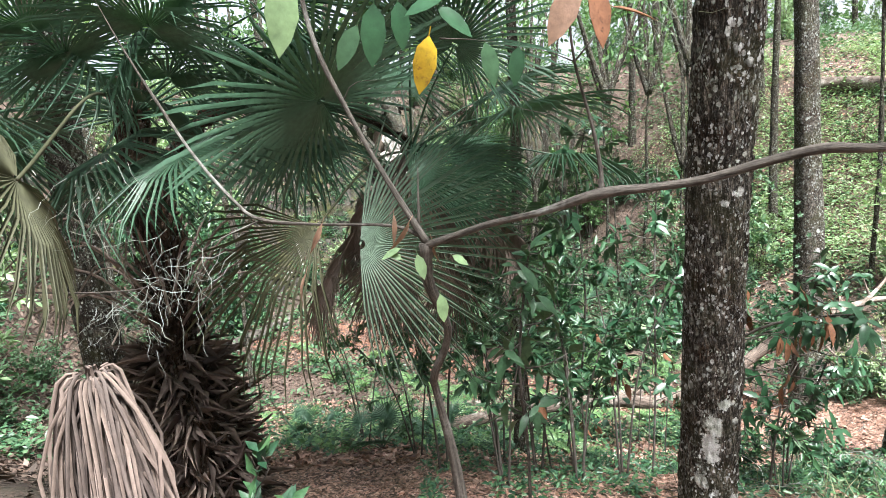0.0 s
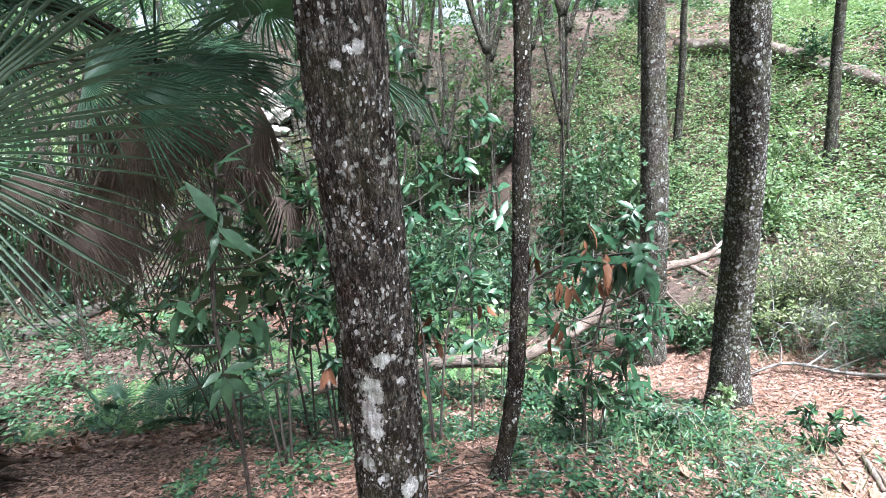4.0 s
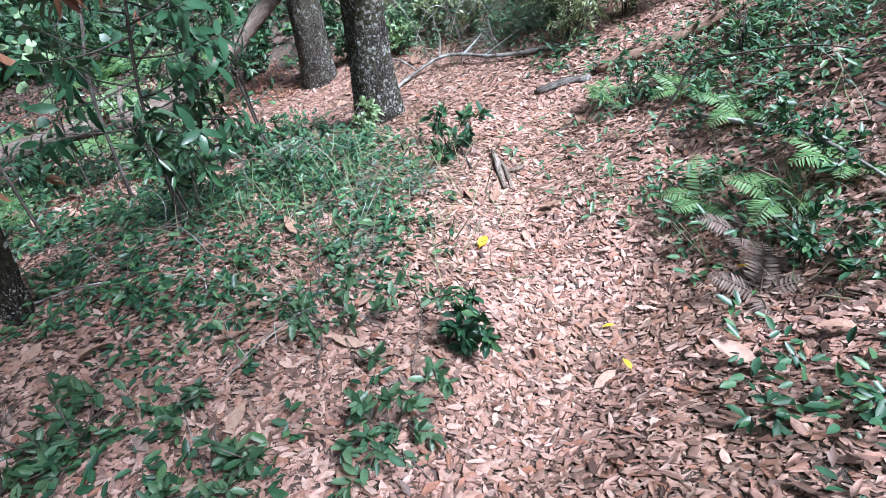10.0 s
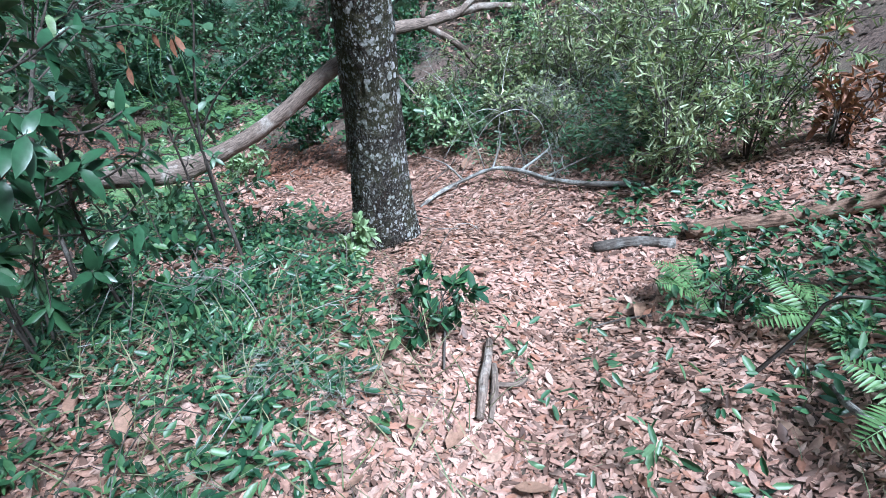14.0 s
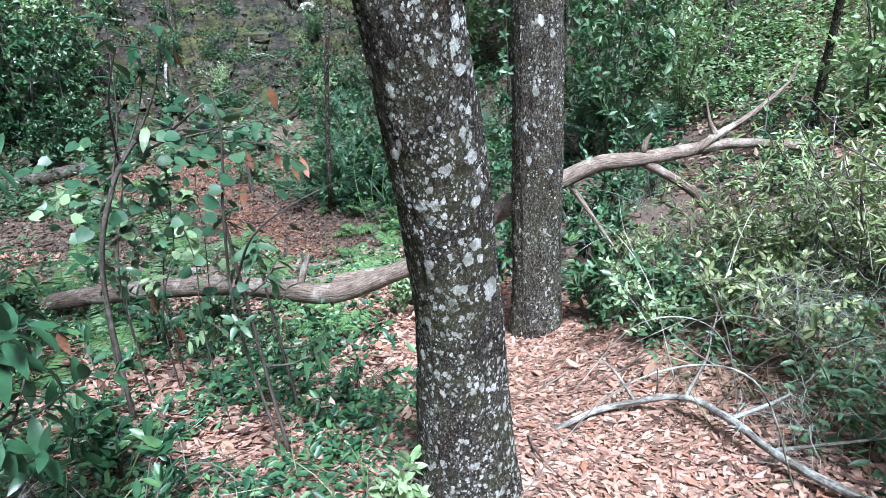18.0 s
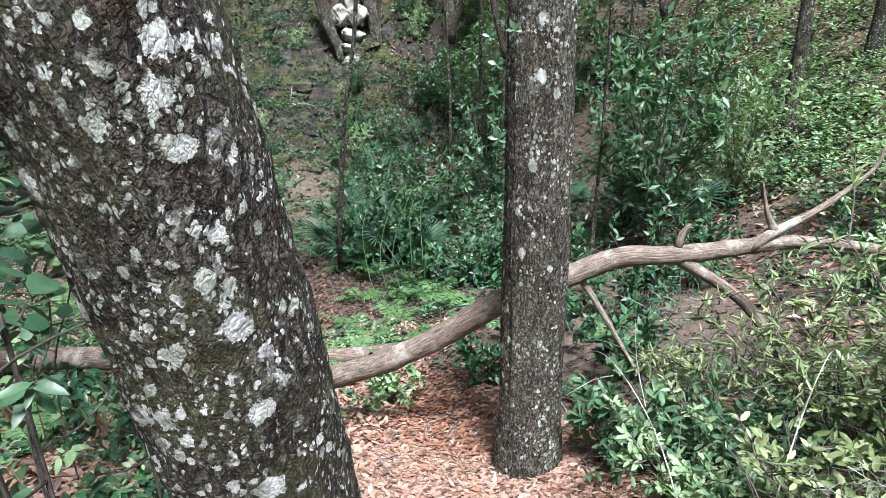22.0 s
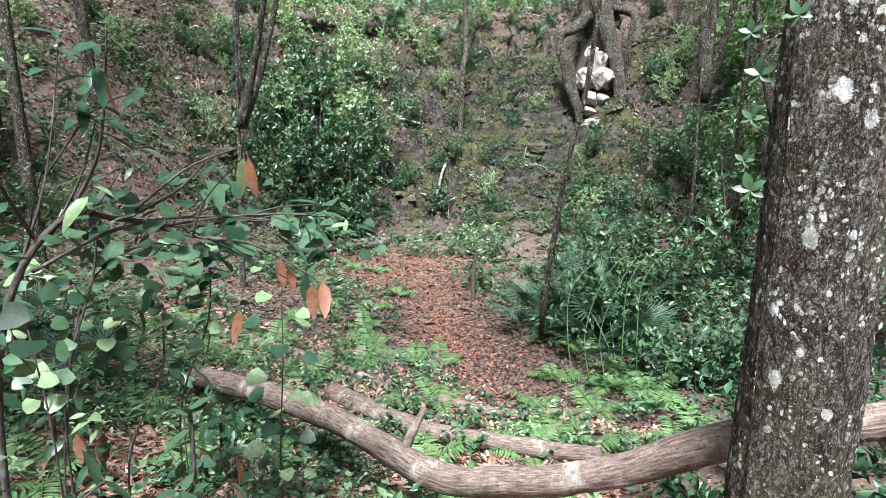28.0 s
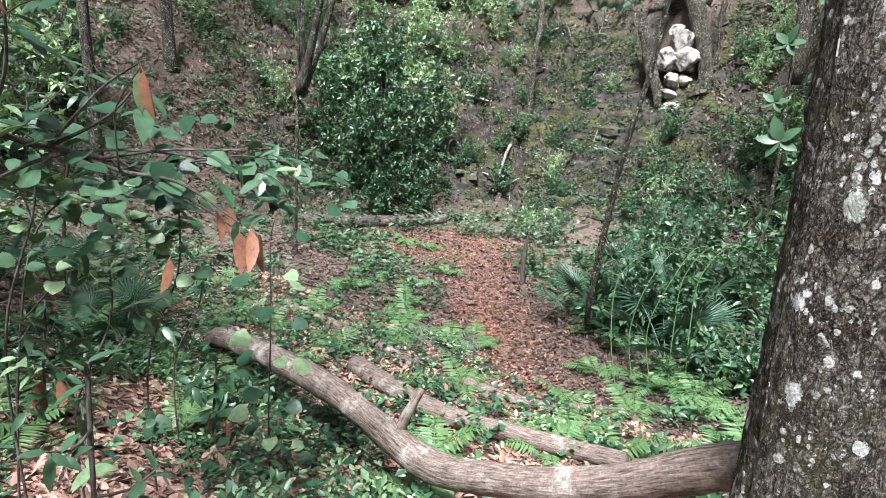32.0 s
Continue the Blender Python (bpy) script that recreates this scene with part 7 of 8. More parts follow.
fixed = [(5, -7.2, 15.6, 0, 1.0), (5, -7.0, 16.0, 60, 1.3), (5, -7.6, 16.6, 10, 1.3), (5, -7.9, 16.4, 200, 1.3), (5, -6.6, 15.6, 30, 1.1), (3, -7.6, 17.2, 70, 0.9), (2, -6.2, 15.4, 0, 1.2), (3, -8.0, 16.2, 40, 1.0), (0, -6.4, 16.6, 80, 1.0), (5, -8.2, 15.0, 120, 1.1), (0, 2.6, 14.6, 0, 1.0), (5, 3.2, 15.6, 20, 1.0), (2, 1.6, 12.9, 0, 1.0), (2, 2.3, 13.2, 50, 0.9), (5, 2.0, 14.4, 90, 0.7),
         (2, 6.2, 10.8, 0, 0.8), (1, 6.0, 12.8, 0, 1.0), (4, 4.6, 19.0, 0, 1.0), (2, 5.6, 10.0, 10, 0.7), (2, 7.2, 9.4, 60, 0.6), (2, 4.6, 11.2, 120, 0.9), (0, 3.9, 12.2, 10, 0.7), (5, 4.4, 13.8, 140, 0.8), (1, 5.8, 14.2, 100, 0.9),
         (3, -9.2, 19.2, 0, 0.8), (3, -8.0, 19.6, 90, 0.7), (0, -7.0, 19.8, 10, 0.6), (3, -10.2, 18.0, 40, 0.8), (0, -11.0, 17.0, 10, 0.7), (3, -9.6, 20.6, 140, 0.8), (2, -5.6, 19.4, 10, 0.6), (2, -4.4, 20.4, 0, 0.5), (2, -3.4, 19.4, 200, 0.5), (2, -8.6, 17.6, 200, 0.8),
         (2, -6.0, 18.2, 30, 0.6), (5, -8.4, 17.2, 100, 1.2), (5, -6.4, 16.4, 250, 1.1), (0, -8.8, 16.0, 20, 1.2), (3, -7.0, 17.8, 10, 1.0), (3, -8.6, 18.6, 200, 0.9), (2, -4.8, 18.4, 90, 0.8), (2, -3.6, 18.2, 9, 0.7), (2, -9.8, 16.8, 10, 0.9), (3, -11.4, 18.6, 0, 0.8), (3, -10.8, 19.4, 50, 0.8), (3, -8.8, 21.4, 5, 0.7), (3, -7.4, 21.2, 80, 0.6), (0, -6.4, 22.2, 80, 0.6), (2, -1.2, 20.2, 0, 0.8), (2, -0.4, 18.6, 0, 0.9), (0, -0.2, 20.0, 0, 0.8), (0, 0.8, 21.0, 100, 0.9), (1, 1.8, 20.2, 10, 0.8), (4, 3.0, 19.0, 0, 0.9), (4, 2.0, 22.0, 90, 1.0)]
for k, x, y, a, s in fixed:
    put_bush(k, x, y, a, s)
placed = 0
while placed < 115:
    a, d = r7.uniform(-100, 230), r7.uniform(7.5, 30)
    x, y = BOWL[0] + d * math.cos(radians(a)), BOWL[1] + d * math.sin(radians(a))
    if np.hypot(x - 4, y - 4) < 5.5 or trail_distance(np.array([x]), np.array([y]))[0] < 1.8 or float(wallness(np.array([x]), np.array([y]))[0]) > 0.05 or y < -1 or (-1 < x < 3 and y < 6):
        continue
    if a > 60 and a < 190 and d < 14:
        continue
    if a < -20 and d < 9:
        continue
    if -45 < a < 42:
        put_bush(int(r7.choice([2, 3, 3, 0])), x, y, r7.uniform(0, 360), r7.uniform(0.5, 0.9))
        placed += 1
        continue
    put_bush(int(r7.choice([0, 1, 2, 3, 4, 5], p=[0.22, 0.15, 0.2, 0.25, 0.1, 0.08])), x, y, r7.uniform(0, 360), r7.uniform(0.7, 1.2))
    placed += 1

ground_log("fallen_log", [(10.9, 17.9), (12.1, 15.8, 0.05), (12.5, 13.7, 0.05), (12.5, 11.6)], 0.22, "grey fallen trunk lying across the open slope", seed=49)
# sunlight on this slope is partly put into the leaf colour
herbs("groundcover", 13000, (6, 20), (6, 20), 0.08, (0.08, 0.65), BRIGHT, "light green undergrowth on the open slope", 183, small_blade(0.5), mask=lambda x, y: sm(0.2, 0.42, fbm(np.stack([x, y, 0 * x], -1) * 0.5, 3, 91)) * sm(9.5, 11.5, x + 0.2 * y), per=13, radius=0.28)

# trees whose trunks can be told apart
spots = [(8.1, 11.0, 0.05), (8.1, 14.4, 0.10), (5.8, 17.2, 0.05), (4.7, 17.4, 0.05), (6.3, 15.6, 0.04), (9.4, 15.2, 0.10), (7.2, 17.5, 0.06), (10.8, 11.6, 0.12), (12.0, 15.5, 0.13), (10.0, 18.5, 0.11), (6.6, 20.5, 0.12), (4.0, 20.6, 0.09), (2.7, 18.4, 0.05), (3.3, 17.2, 0.045),
         (13.5, 11.0, 0.14), (12.5, 8.0, 0.11), (9.8, 7.2, 0.08), (14.5, 18.5, 0.14), (8.5, 23.0, 0.15), (1.5, 23.8, 0.14), (-13.0, 16.4, 0.17), (-13.2, 18.2, 0.14), (-13.6, 15.2, 0.12), (-12.2, 20.6, 0.10), (-9.2, 23.4, 0.10), (-14.5, 13.4, 0.12), (-11.5, 22.4, 0.14),
         (-6.2, 25.4, 0.11), (-4.6, 25.8, 0.09), (-0.2, 24.9, 0.16), (-1.6, 26.2, 0.12), (-15.5, 20.5, 0.2), (-8.0, 27.0, 0.16), (-9.0, 9.5, 0.13), (-7.0, 6.5, 0.12), (-5.5, 8.8, 0.10), (-10.5, 12.0, 0.14), (-4.6, 11.8, 0.05), (-6.2, 4.0, 0.14), (1.2, 21.6, 0.06), (2.4, 16.0, 0.035), (5.2, 12.6, 0.03), (4.4, 15.2, 0.03)]
for k, (x, y, rad) in enumerate(spots):
    z = gz(x, y)
    top = z + (9 + 4 * r7.uniform() if rad > 0.08 else 5 + 3 * r7.uniform())
    lean = (r7.normal() * 0.02, r7.normal() * 0.02)
    line = standing(x, y, top, rad, lean, 1.3, 0.05, r7)
    tx, ty = line[-1][:2]
    lim, cro = canopy_for(tx, ty, top, 2.6 if rad > 0.08 else 1.3, r7, (160 if x > 7 else 1000) if rad > 0.08 else 260)
    big_tree("tree", line, "tall forest tree with grey-brown bark" if rad > 0.08 else "slender young forest tree", BARK_FAR, "forest trees", 16, 0.25, 0.03, 0.006, cro, lim[:3], 400 + k)
# outer ring of woods that closes the view
for k in range(70):
    a = radians(360 * k / 70 + r7.uniform(-2, 2))
    d = r7.uniform(26, 42)
    x, y = BOWL[0] + d * math.cos(a), BOWL[1] + d * math.sin(a)
    z = gz(x, y)
    top = z + r7.uniform(10, 15)
    r = np.random.default_rng(500 + k)
    cro = [((x + r.normal() * 2, y + r.normal() * 2, z + r.uniform(1.5, 13)), (3.2, 3.2, 1.8), 130, 0.45) for _ in range(9)]
    big_tree("tree", standing(x, y, top, r7.uniform(0.12, 0.22), (0, 0), 1.3, 0.08, r7), "distant forest tree with a leafy green crown", BARK_FAR, "distant trees", 8, 0.8, 0.03, 0, cro, (), 600 + k)

# ---- the rock with a tree's roots round it ----
rock_mat, nt, b, out = nodes_of("white_limestone")
p = position(nt)
n = noise_tex(nt, 3.5, 6, 0.7, p)
link(nt, ramp(nt, n, [(0.38, (0.03, 0.027, 0.024)), (0.47, (0.26, 0.24, 0.21)), (0.7, (0.50, 0.475, 0.43))]), b.inputs["Base Color"])
b.inputs["Roughness"].default_value = 0.9
bump(nt, b, noise_tex(nt, 14, 6, 0.75, p), 0.8, 0.08)


def boulder(name, c, size, parent, mat, seed, label=""):
    bm = bmesh.new()
    bmesh.ops.create_icosphere(bm, subdivisions=4, radius=1)
    V = np.array([v.co for v in bm.verts])
    T = np.array([[v.index for v in f.verts] for f in bm.faces])
    bm.free()
    V = V * (0.72 + 0.75 * (fbm(V * 1.4 + seed, 4, seed) - 0.3))[:, None]
    V = np.sign(V) * np.abs(V) ** 0.55
    V = V * (0.8 + 0.5 * (fbm(V * 2.3 + seed, 4, seed + 3) - 0.4))[:, None]
    o = np.array(parent.matrix_basis.translation)
    return add(name, V * np.array(size) + np.array(c) - o, None, T, mat, parent, label)


def crag(name, c, size, parent, mat, seed, turn=0.0):
    """A block broken along flat faces."""
    r = np.random.default_rng(seed)
    bm = bmesh.new()
    bmesh.ops.create_icosphere(bm, subdivisions=4, radius=1)
    V = np.array([v.co for v in bm.verts])
    T = np.array([[v.index for v in f.verts] for f in bm.faces])
    bm.free()
    N = rand_dirs(13, 0, r)
    R = np.min(np.where(V @ N.T > 0.05, r.uniform(0.62, 0.95, 13)[None] / np.maximum(V @ N.T, 0.05), 9.0), axis=1)
    V = V * np.minimum(R, 1.15)[:, None] * (0.9 + 0.28 * (fbm(V * 3.1 + seed, 4, seed) - 0.4))[:, None]
    ca, sa = math.cos(turn), math.sin(turn)
    V = V * np.array(size)
    V = np.stack([V[:, 0] * ca - V[:, 2] * sa, V[:, 1], V[:, 0] * sa + V[:, 2] * ca], -1)
    return add(name, V + np.array(c) - np.array(parent.matrix_basis.translation), None, T, mat, parent, smooth=False)


rt = thing("root_tree", -2.6, 23.4, gz(-2.6, 23.4), "old tree whose roots straddle a hollow of white limestone", "tree")
limb("trunk", [(-2.2, 23.3, 2.95, 0.55), (-2.25, 23.4, 3.3, 0.62), (-2.4, 23.5, 4.1, 0.6), (-2.5, 23.7, 5.2, 0.52), (-2.6, 23.8, 8, 0.45), (-2.6, 23.8, 13, 0.2)], BARK_FAR, rt, sides=40, step=0.06, rough=0.35, ridge=0.05, seed=91)
for pts in ([(-2.05, 22.9, 3.7, 0.3), (-1.9, 22.85, 3.1, 0.27), (-1.72, 22.85, 2.6, 0.23), (-1.5, 22.85, 1.95, 0.21), (-1.32, 22.8, 1.3, 0.2), (-1.25, 22.7, 0.7, 0.17), (-1.2, 22.5, 0.1, 0.12)],
            [(-2.4, 22.8, 3.4, 0.26), (-2.7, 22.4, 3.0, 0.12), (-2.95, 22.2, 2.8, 0.08), (-3.0, 22.1, 2.45, 0.07), (-2.97, 22.0, 2.2, 0.05)],
            [(-2.9, 22.15, 2.4, 0.12), (-2.8, 22.1, 2.1, 0.17), (-2.65, 22.1, 1.6, 0.19), (-2.5, 22.1, 1.1, 0.17), (-2.3, 22.1, 0.6, 0.15), (-2.2, 22.0, 0.2, 0.1)],
            [(-1.6, 22.5, 0.75, 0.06), (-1.57, 22.4, 0.3, 0.13), (-1.5, 22.2, -0.2, 0.17), (-1.4, 22.0, -0.8, 0.16), (-1.3, 21.7, -1.4, 0.12)],
            [(-1.5, 22.2, 0.1, 0.08), (-1.2, 22.1, -0.3, 0.08), (-0.9, 21.9, -0.9, 0.06)], [(-1.5, 22.2, 0.2, 0.07), (-1.1, 22.3, 0.1, 0.06), (-0.7, 22.2, -0.2, 0.04)],
            [(-1.8, 23.0, 3.6, 0.16), (-1.4, 23.2, 3.5, 0.09), (-1.17, 23.2, 3.3, 0.07), (-1.2, 23.1, 2.6, 0.055), (-1.1, 22.9, 1.76, 0.045), (-1.15, 22.8, 1.2, 0.04), (-0.85, 22.7, 0.6, 0.035), (-0.7, 22.6, 0.1, 0.03)]):
    limb("root", pts, BARK_FAR, rt, sides=16, step=0.06, rough=0.14, ridge=0.02, seed=92)
lr = thing("limestone_outcrop", -2.15, 22.4, gz(-2.15, 22.4), "bare white limestone blocks in a hollow under tree roots", "rock")
# lump of dark soil put in place of the shade behind the blocks
boulder("hollow", (-2.2, 23.2, 1.9), (0.8, 0.35, 1.4), lr, SOIL, 6, "dark earth lump standing for the shade in the hollow")
for c, sz, sd, a in (((-2.0, 22.62, 2.05), (0.40, 0.36, 0.42), 1, 0.2), ((-2.22, 22.7, 2.3), (0.2, 0.2, 0.26), 9, -0.4), ((-2.25, 22.45, 1.52), (0.38, 0.36, 0.32), 12, 0.15), ((-1.83, 22.5, 1.5), (0.42, 0.34, 0.34), 5, -0.1), ((-2.05, 22.4, 0.98), (0.26, 0.26, 0.28), 3, 0.5),
                     ((-1.75, 22.5, 0.95), (0.22, 0.2, 0.2), 8, 0.1), ((-2.1, 22.3, 0.6), (0.28, 0.26, 0.18), 4, -0.2), ((-1.95, 22.2, 0.15), (0.36, 0.3, 0.24), 14, 0.3)):
    crag("block", c, sz, lr, rock_mat, sd, a)
big_tree("slim_tree", [(-5.35, 20.3, gz(-5.35, 20.3) - 0.2, 0.09), (-5.45, 20.5, 1.6, 0.085), (-5.6, 20.9, 2.5, 0.08), (-6.1, 21.5, 5, 0.075), (-6.3, 21.6, 9, 0.05)], "slim pale tree growing from the rock face", BARK_FAR, "", 12, 0.15, 0.02, 0.004, [((-6.3, 21.6, 8.6), (1.5, 1.5, 1), 300, 0.16)], (), 95)
cl = thing("fallen_log", -10.2, 19.9, 4.4, "dark fallen log lying across the rim of the hollow", "log")
limb("trunk", [(-11.1, 18.7, gz(-11.1, 18.7) + 0.45, 0.2), (-10.2, 19.9, gz(-10.2, 19.9) + 0.4, 0.19), (-9.3, 21.1, gz(-9.3, 21.1) + 0.3, 0.17)], TWIG, cl, sides=14, step=0.15, rough=0.06)
for x0, y0, x1, y1 in ((-7.6, 19.0, -6.6, 19.9), (-10.5, 16.2, -9.6, 15.6), (-5.4, 19.6, -4.9, 18.4)):
    z0, z1 = gz(x0, y0), gz(x1, y1)
    t = thing("dead_branch", x0, y0, z0, "bleached dead branch on the rock face", "branch", "dead branches")
    limb("stem", [(x0, y0, z0 + 0.1, 0.05), ((x0 + x1) / 2, (y0 + y1) / 2, max(z0, z1) * 0.5 + min(z0, z1) * 0.5 + 0.3, 0.045), (x1, y1, z1 + 0.15, 0.03)], WHITEWOOD, t, sides=7, step=0.15, rough=0.02)
rb = np.random.default_rng(191)
for k in range(46):
    a, d = radians(rb.uniform(78, 165)), rb.uniform(7.2, 13.5)
    x0, y0 = BOWL[0] + d * math.cos(a), BOWL[1] + d * math.sin(a)
    a2, L = a + rb.uniform(-1.6, 1.6), rb.uniform(0.6, 2.0)
    x1, y1 = x0 - L * math.cos(a2) * 0.6, y0 - L * math.sin(a2) * 0.6
    z0, z1 = gz(x0, y0), gz(x1, y1)
    t = thing("dead_branch", x0, y0, z0, "dark dead branch caught on the slope", "branch", "dead branches")
    limb("stem", [(x0, y0, z0 + 0.06, 0.03), ((x0 + x1) / 2 + rb.normal() * 0.1, (y0 + y1) / 2, (z0 + z1) / 2 + 0.22, 0.024), (x1, y1, z1 + 0.06, 0.012)], TWIG if k % 3 else WHITEWOOD, t, sides=5, step=0.2, rough=0.02)
# rocks of the face
rk = np.random.default_rng(98)
stone_mat, nt, b, out = nodes_of("mossy_stone")
p = position(nt)
link(nt, mix(nt, ramp(nt, noise_tex(nt, 1.8, 4, 0.6, p), [(0.45, (0, 0, 0)), (0.58, (1, 1, 1))]), ramp(nt, noise_tex(nt, 9, 5, 0.7, p), [(0.3, (0.008, 0.007, 0.006)), (0.7, (0.085, 0.074, 0.058))]), ramp(nt, noise_tex(nt, 30, 4, 0.7, p), [(0.3, (0.012, 0.014, 0.004)), (0.7, (0.07, 0.07, 0.018))])), b.inputs["Base Color"])
b.inputs["Roughness"].default_value = 0.95
bump(nt, b, noise_tex(nt, 16, 5, 0.75, p), 0.9, 0.06)
chip_mat, nt, b, out = nodes_of("broken_limestone")
tone = nt.nodes.new("ShaderNodeNewGeometry").outputs["Random Per Island"]
link(nt, mix(nt, 1.0, ramp(nt, tone, [(0.0, (0.03, 0.026, 0.02)), (0.6, (0.085, 0.074, 0.058)), (0.85, (0.07, 0.07, 0.025)), (1.0, (0.27, 0.25, 0.22))]), ramp(nt, noise_tex(nt, 22, 5, 0.75, position(nt)), [(0.3, (0.4, 0.4, 0.4)), (0.7, (1.3, 1.3, 1.3))]), "MULTIPLY"), b.inputs["Base Color"])
b.inputs["Roughness"].default_value = 0.95
for k in range(24):
    a, d = radians(rk.uniform(72, 168)), rk.uniform(6.6, 9.5)
    x, y = BOWL[0] + d * math.cos(a), BOWL[1] + d * math.sin(a)
    z = gz(x, y)
    s = rk.uniform(0.2, 0.5)
    t = thing("rock", x, y, z, "mossy weathered limestone ledge", "rock", "rocks of the face")
    boulder("stone", (x, y, z - 0.42 * s), (s * rk.uniform(1.0, 1.9), s, s * rk.uniform(0.35, 0.6)), t, stone_mat, 10 + k % 9)

rs = np.random.default_rng(193)
chips = []
V0 = np.array([(x, y, z) for x in (-1, 1) for y in (-1, 1) for z in (-1, 1)], float)
Q0 = np.array([[0, 1, 3, 2], [4, 6, 7, 5], [0, 4, 5, 1], [2, 3, 7, 6], [0, 2, 6, 4], [1, 5, 7, 3]])
for k in range(1500):
    a, d = radians(rs.uniform(70, 172)), rs.uniform(6.4, 12.5)
    x, y = BOWL[0] + d * math.cos(a), BOWL[1] + d * math.sin(a)
    sz = 0.02 + 0.10 * rs.uniform() ** 3
    V = (V0 * rs.uniform(0.55, 1.1, (8, 3))) * np.array([sz * rs.uniform(0.8, 1.8), sz, sz * rs.uniform(0.4, 0.8)])
    t_ = rs.uniform(0, 6.28)
    V = np.stack([V[:, 0] * math.cos(t_) - V[:, 1] * math.sin(t_), V[:, 0] * math.sin(t_) + V[:, 1] * math.cos(t_), V[:, 2] + 0.3 * V[:, 0]], -1)
    chips.append((V, x, y))
cz = ground_z(np.array([c[1] for c in chips]), np.array([c[2] for c in chips]))
V, Q, T = merge([(c[0] + np.array([c[1], c[2], z - 0.02]), Q0, None) for c, z in zip(chips, cz)])
tagged(add("loose_stones", V, Q, T, chip_mat, smooth=False), "small broken limestone pieces lodged in the rock face", "stones", kind="stuff")
herbs("wall_plants", 26000, (-14, 4), (13, 27), 0.07, (0.03, 0.28), HERB, "ferns and small green plants on the rock face", 181, small_blade(0.5), mask=lambda x, y: wallness(x, y) * sm(0.34, 0.6, fbm(np.stack([x, y, 0 * x], -1) * 0.8, 3, 90)), per=10, radius=0.2)
litter("leaf_litter", 60000, (-14, 4), (13, 27), lambda x, y: wallness(x, y) * 0.75 * sm(0.38, 0.55, fbm(np.stack([x, y, 0 * x], -1) * 0.7, 3, 94)), (0.07, 0.15), [small_blade(0.5), small_blade(0.4, -0.2)], "dead leaves lodged on the rock face", DARK_LITTER, seed=182, tilt=0.6)

litter("leaf_litter", 60000, (-16, 3), (14, 32), lambda x, y: sm(9.5, 11, np.hypot(x - BOWL[0], y - BOWL[1])) * 0.8, (0.08, 0.16), [small_blade(0.5), small_blade(0.4, -0.2)], "dry leaves on the slope under the rim", DARK_LITTER, seed=184, tilt=0.5)
litter("leaf_litter", 60000, (-19, -5), (5, 17), lambda x, y: sm(6.2, 8.5, np.hypot(x - BOWL[0], y - BOWL[1])) * 0.8, (0.09, 0.19), [small_blade(0.5), small_blade(0.4, -0.2)], "brown leaves on the steep earth slope", DARK_LITTER, seed=188, tilt=0.5)
herbs("groundcover", 5000, (-19, -5), (5, 17), 0.1, (0.05, 0.4), GREEN, "ferns and seedlings on the steep earth slope", 189, small_blade(0.5), mask=lambda x, y: sm(6.2, 8.5, np.hypot(x - BOWL[0], y - BOWL[1])) * sm(0.4, 0.58, fbm(np.stack([x, y, 0 * x], -1) * 0.6, 3, 97)), per=11, radius=0.25)
rw = np.random.default_rng(192)
for k in range(26):
    a, d = radians(rw.uniform(150, 205)), rw.uniform(7.5, 14)
    put_bush(int(rw.choice([2, 3, 0])), BOWL[0] + d * math.cos(a), BOWL[1] + d * math.sin(a), rw.uniform(0, 360), rw.uniform(0.25, 0.55))
for k in range(88):  # shrubs and seedlings that cling to the face and the rim
    a, d = radians(rw.uniform(70, 172)), rw.choice([rw.uniform(6.6, 10.5), rw.uniform(10.0, 14.5)])
    x, y = BOWL[0] + d * math.cos(a), BOWL[1] + d * math.sin(a)
    if d < 11 and 93 < math.degrees(a) < 112 and rw.uniform() < 0.7:
        continue
    put_bush(int(rw.choice([2, 2, 3, 0])) if d < 10.5 else int(rw.choice([3, 3, 0, 2])), x, y, rw.uniform(0, 360), rw.uniform(0.22, 0.5) if d < 10.5 else rw.uniform(0.3, 0.65))
# the broad dark evergreen at the foot of the face
for k in range(16):
    put_bush((5, 0, 2)[k % 3], -6.9 + rw.normal() * 0.85, 16.6 + rw.normal() * 0.7, rw.uniform(0, 360), rw.uniform(0.75, 1.15))
# ferns and seedlings on the near slope of the hollow
herbs("groundcover", 1300, (-3, 3.4), (6.2, 10.8), 0.06, (0.03, 0.25), HERB, "soft round green leaves of seedlings", 186, lite(0.75, 0.08, 0.15, "heart"), mask=lambda x, y: sm(0.4, 0.6, fbm(np.stack([x, y, 0 * x], -1) * 1.4, 3, 95)), per=7, radius=0.12)
herbs("groundcover", 900, (-3, 3.4), (6.2, 10.8), 0.05, (0.03, 0.3), BRIGHT, "light green seedlings among ferns", 187, lite(0.5, 0.08, 0.15), mask=lambda x, y: sm(0.42, 0.62, fbm(np.stack([x, y, 0 * x], -1) * 1.2, 3, 96)), per=7, radius=0.1)
for k in range(46):
    x, y = rw.uniform(-4.5, 3.4), rw.uniform(6.4, 14.5)
    if trail_distance(np.array([x]), np.array([y]))[0] < 0.75:
        continue
    copy_thing(f1 if k % 2 else f2, pose(x, y, gz(x, y), 0, 0, rw.uniform(0, 360)))

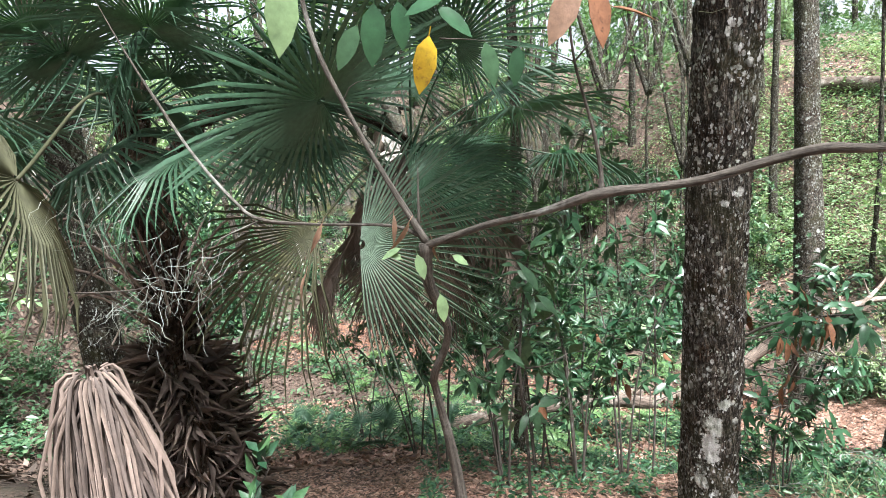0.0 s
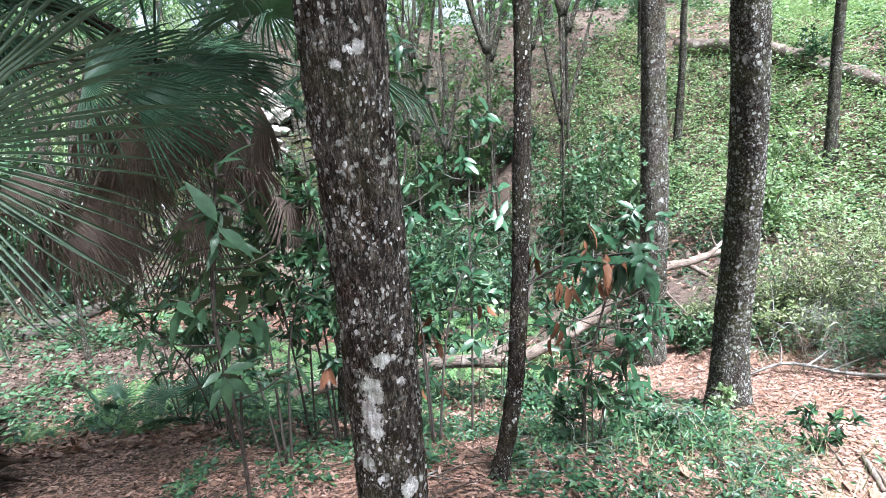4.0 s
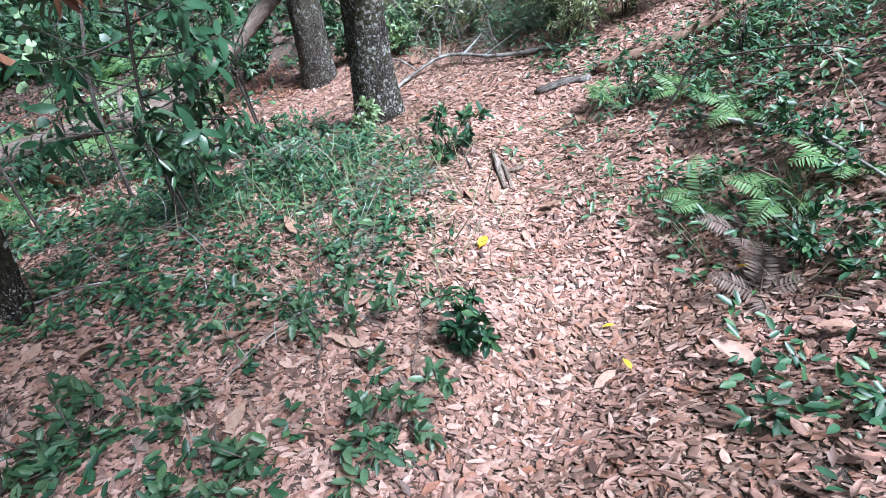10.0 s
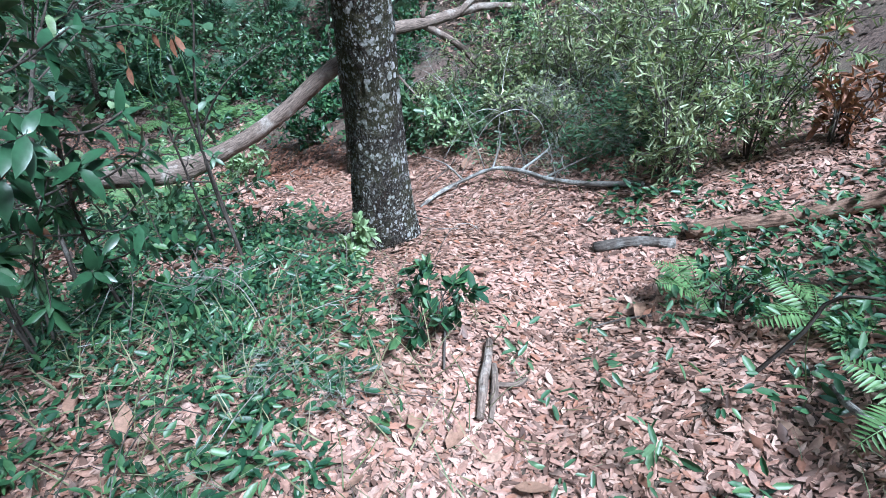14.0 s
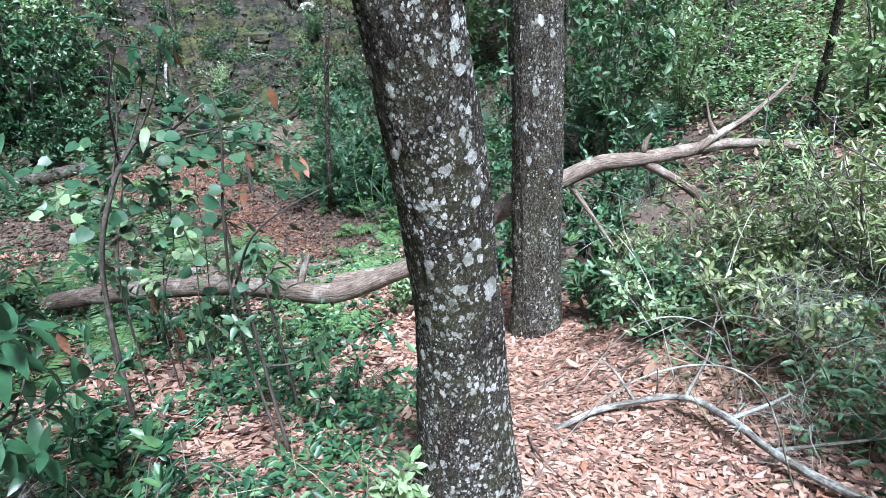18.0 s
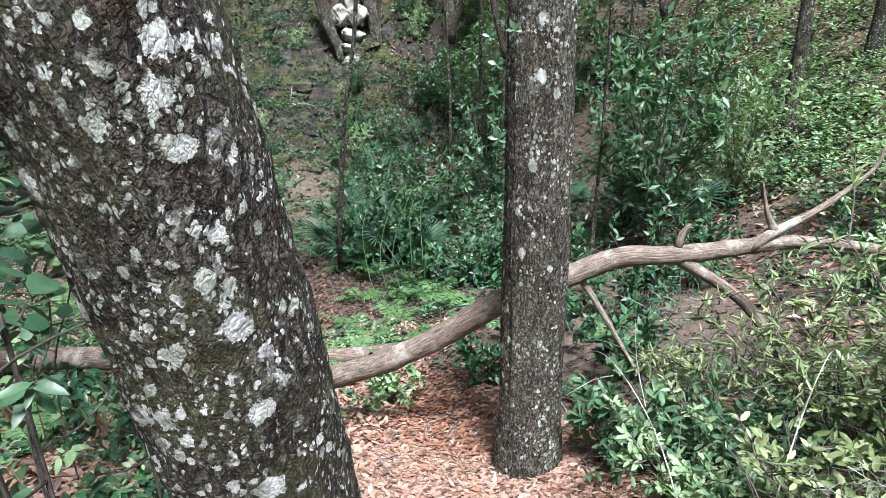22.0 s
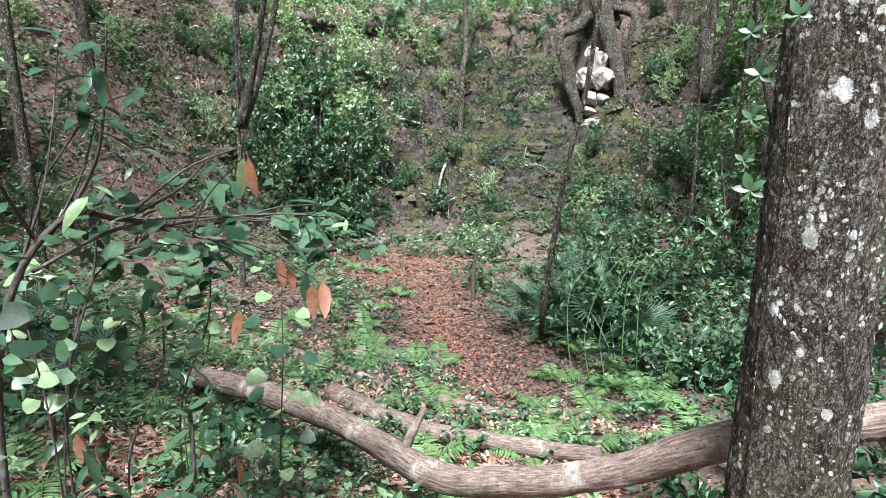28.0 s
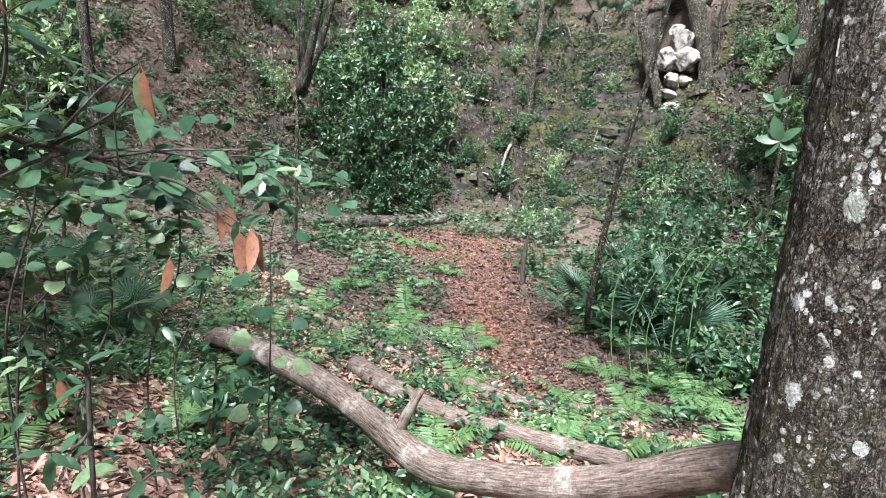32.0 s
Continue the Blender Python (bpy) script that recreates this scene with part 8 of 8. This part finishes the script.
for x, y, a in ((1.24, 7.21, 0), (-1.28, 9.94, 40), (-0.16, 9.49, 80), (0.55, 11.16, 120), (1.3, 10.07, 160), (2.34, 10.56, 200), (2.6, 12.3, 240), (3.3, 11.17, 280), (3.74, 10.35, 320), (3.07, 9.8, 20), (-0.14, 10.33, 60), (-1.05, 9.15, 100), (0.88, 7.66, 140), (1.27, 6.4, 180), (2.2, 8.7, 30), (0.3, 8.6, 220), (-2.1, 8.1, 260), (2.7, 11.6, 300)):
    copy_thing(f2, pose(x, y, gz(x, y), 0, 0, a))

# ---- large fallen leaves ----
rf = np.random.default_rng(111)
lv = [(2.28, 3.3), (2.51, 3.33), (2.84, 3.04), (2.98, 3.02), (2.4, 3.2), (2.65, 3.4), (2.9, 2.8), (3.15, 2.75), (3.3, 3.0), (3.42, 3.25), (4.05, 3.42), (3.95, 3.5), (4.15, 3.35), (3.75, 3.4), (2.55, 2.2), (2.3, 2.7), (2.1, 3.1), (1.9, 3.4), (2.6, 3.7), (4.2, 3.2), (4.0, 3.1), (3.6, 2.1), (3.85, 1.75), (4.1, 1.6), (4.35, 1.5), (4.5, 2.0), (5.48, 2.8),
      (5.3, 2.5), (5.6, 3.1), (4.7, 1.7), (3.2, 3.5), (3.0, 3.8), (2.8, 4.0), (3.4, 4.6), (4.6, 4.5), (5.2, 3.9), (5.0, 3.0), (4.75, 7.0), (4.6, 6.7), (4.9, 6.6), (5.2, 6.2), (4.5, 6.4), (3.9, 6.0), (3.6, 5.7), (3.0, 5.7), (1.2, 7.0), (0.8, 6.9), (0.5, 6.7), (1.6, 6.8), (0.3, 7.0), (1.1, 7.5), (1.8, 3.6), (1.5, 3.3), (1.3, 3.0), (2.4, 1.9), (2.9, 1.7)]
for k, (x, y) in enumerate(lv):
    z = gz(x, y) + rf.uniform(0.02, 0.04)
    a = rf.uniform(0, 6.28)
    ob = place_leaf(None, (x, y, z), (math.cos(a), math.sin(a), rf.normal() * 0.12), (rf.normal() * 0.25, rf.normal() * 0.25, 1 if k % 3 else -1), rf.uniform(0.1, 0.165), PALE_LEAF, "oval", 0.4, (0.05, 0.15, 0.3)[k % 3], (0.1, -0.15, 0.3)[k % 3], name="fallen_leaf")
    tagged(ob, "large dry tan leaf lying on the litter", "leaf", "large fallen leaves")
for x, y, s, a in ((3.72, 3.115, 0.12, 0.6), (3.62, 2.05, 0.06, 1.2), (3.82, 2.3, 0.05, 2.5), (4.3, 2.05, 0.06, 2.0)):
    tagged(place_leaf(None, (x, y, gz(x, y) + 0.035), (math.cos(a), math.sin(a), 0), (0.2, 0.1, 1), s, YELLOW_LEAF, "oval", 0.42, 0.15, 0.2, name="yellow_leaf"), "bright yellow fallen leaf on the path", "leaf", "yellow fallen leaves")
# thin sticks on the ground and the arching bare twig over the bank
for pts, lab in (([(5.12, 3.21, gz(5.12, 3.21), 0.008), (5.2, 3.15, -1.1, 0.007), (5.25, 3.12, -0.95, 0.006), (5.26, 2.83, -0.79, 0.005), (5.22, 2.48, -0.64, 0.004), (5.1, 2.1, -0.55, 0.002)], "thin dark twig arching over the bank"),
                 ([(5.2, 3.0, gz(5.2, 3.0) + 0.03, 0.012), (5.05, 2.83, -1.08, 0.012), (5.0, 2.5, -0.98, 0.011), (4.88, 2.21, -0.87, 0.010), (4.7, 1.8, gz(4.7, 1.8) + 0.05, 0.006)], "pale bare stick lying on ferns")):
    t = thing("bare_twig", *pts[0][:3], lab, "twig")
    limb("stem", pts, TWIG if "dark" in lab else WHITEWOOD, t, sides=6, step=0.05)
for k in range(60):
    x, y = rf.uniform(0.5, 6.5), rf.uniform(1.5, 8.5)
    a, L = rf.uniform(0, 6.28), rf.uniform(0.2, 0.7)
    x1, y1 = x + L * math.cos(a), y + L * math.sin(a)
    t = thing("stick", x, y, gz(x, y), "thin grey stick lying on dry leaves", "stick", "sticks on the ground")
    limb("stem", [(x, y, gz(x, y) + 0.02, 0.006), ((x + x1) / 2 + rf.normal() * 0.04, (y + y1) / 2, gz((x + x1) / 2, (y + y1) / 2) + 0.04, 0.005), (x1, y1, gz(x1, y1) + 0.02, 0.002)], WHITEWOOD if k % 2 else TWIG, t, sides=5, step=0.05)
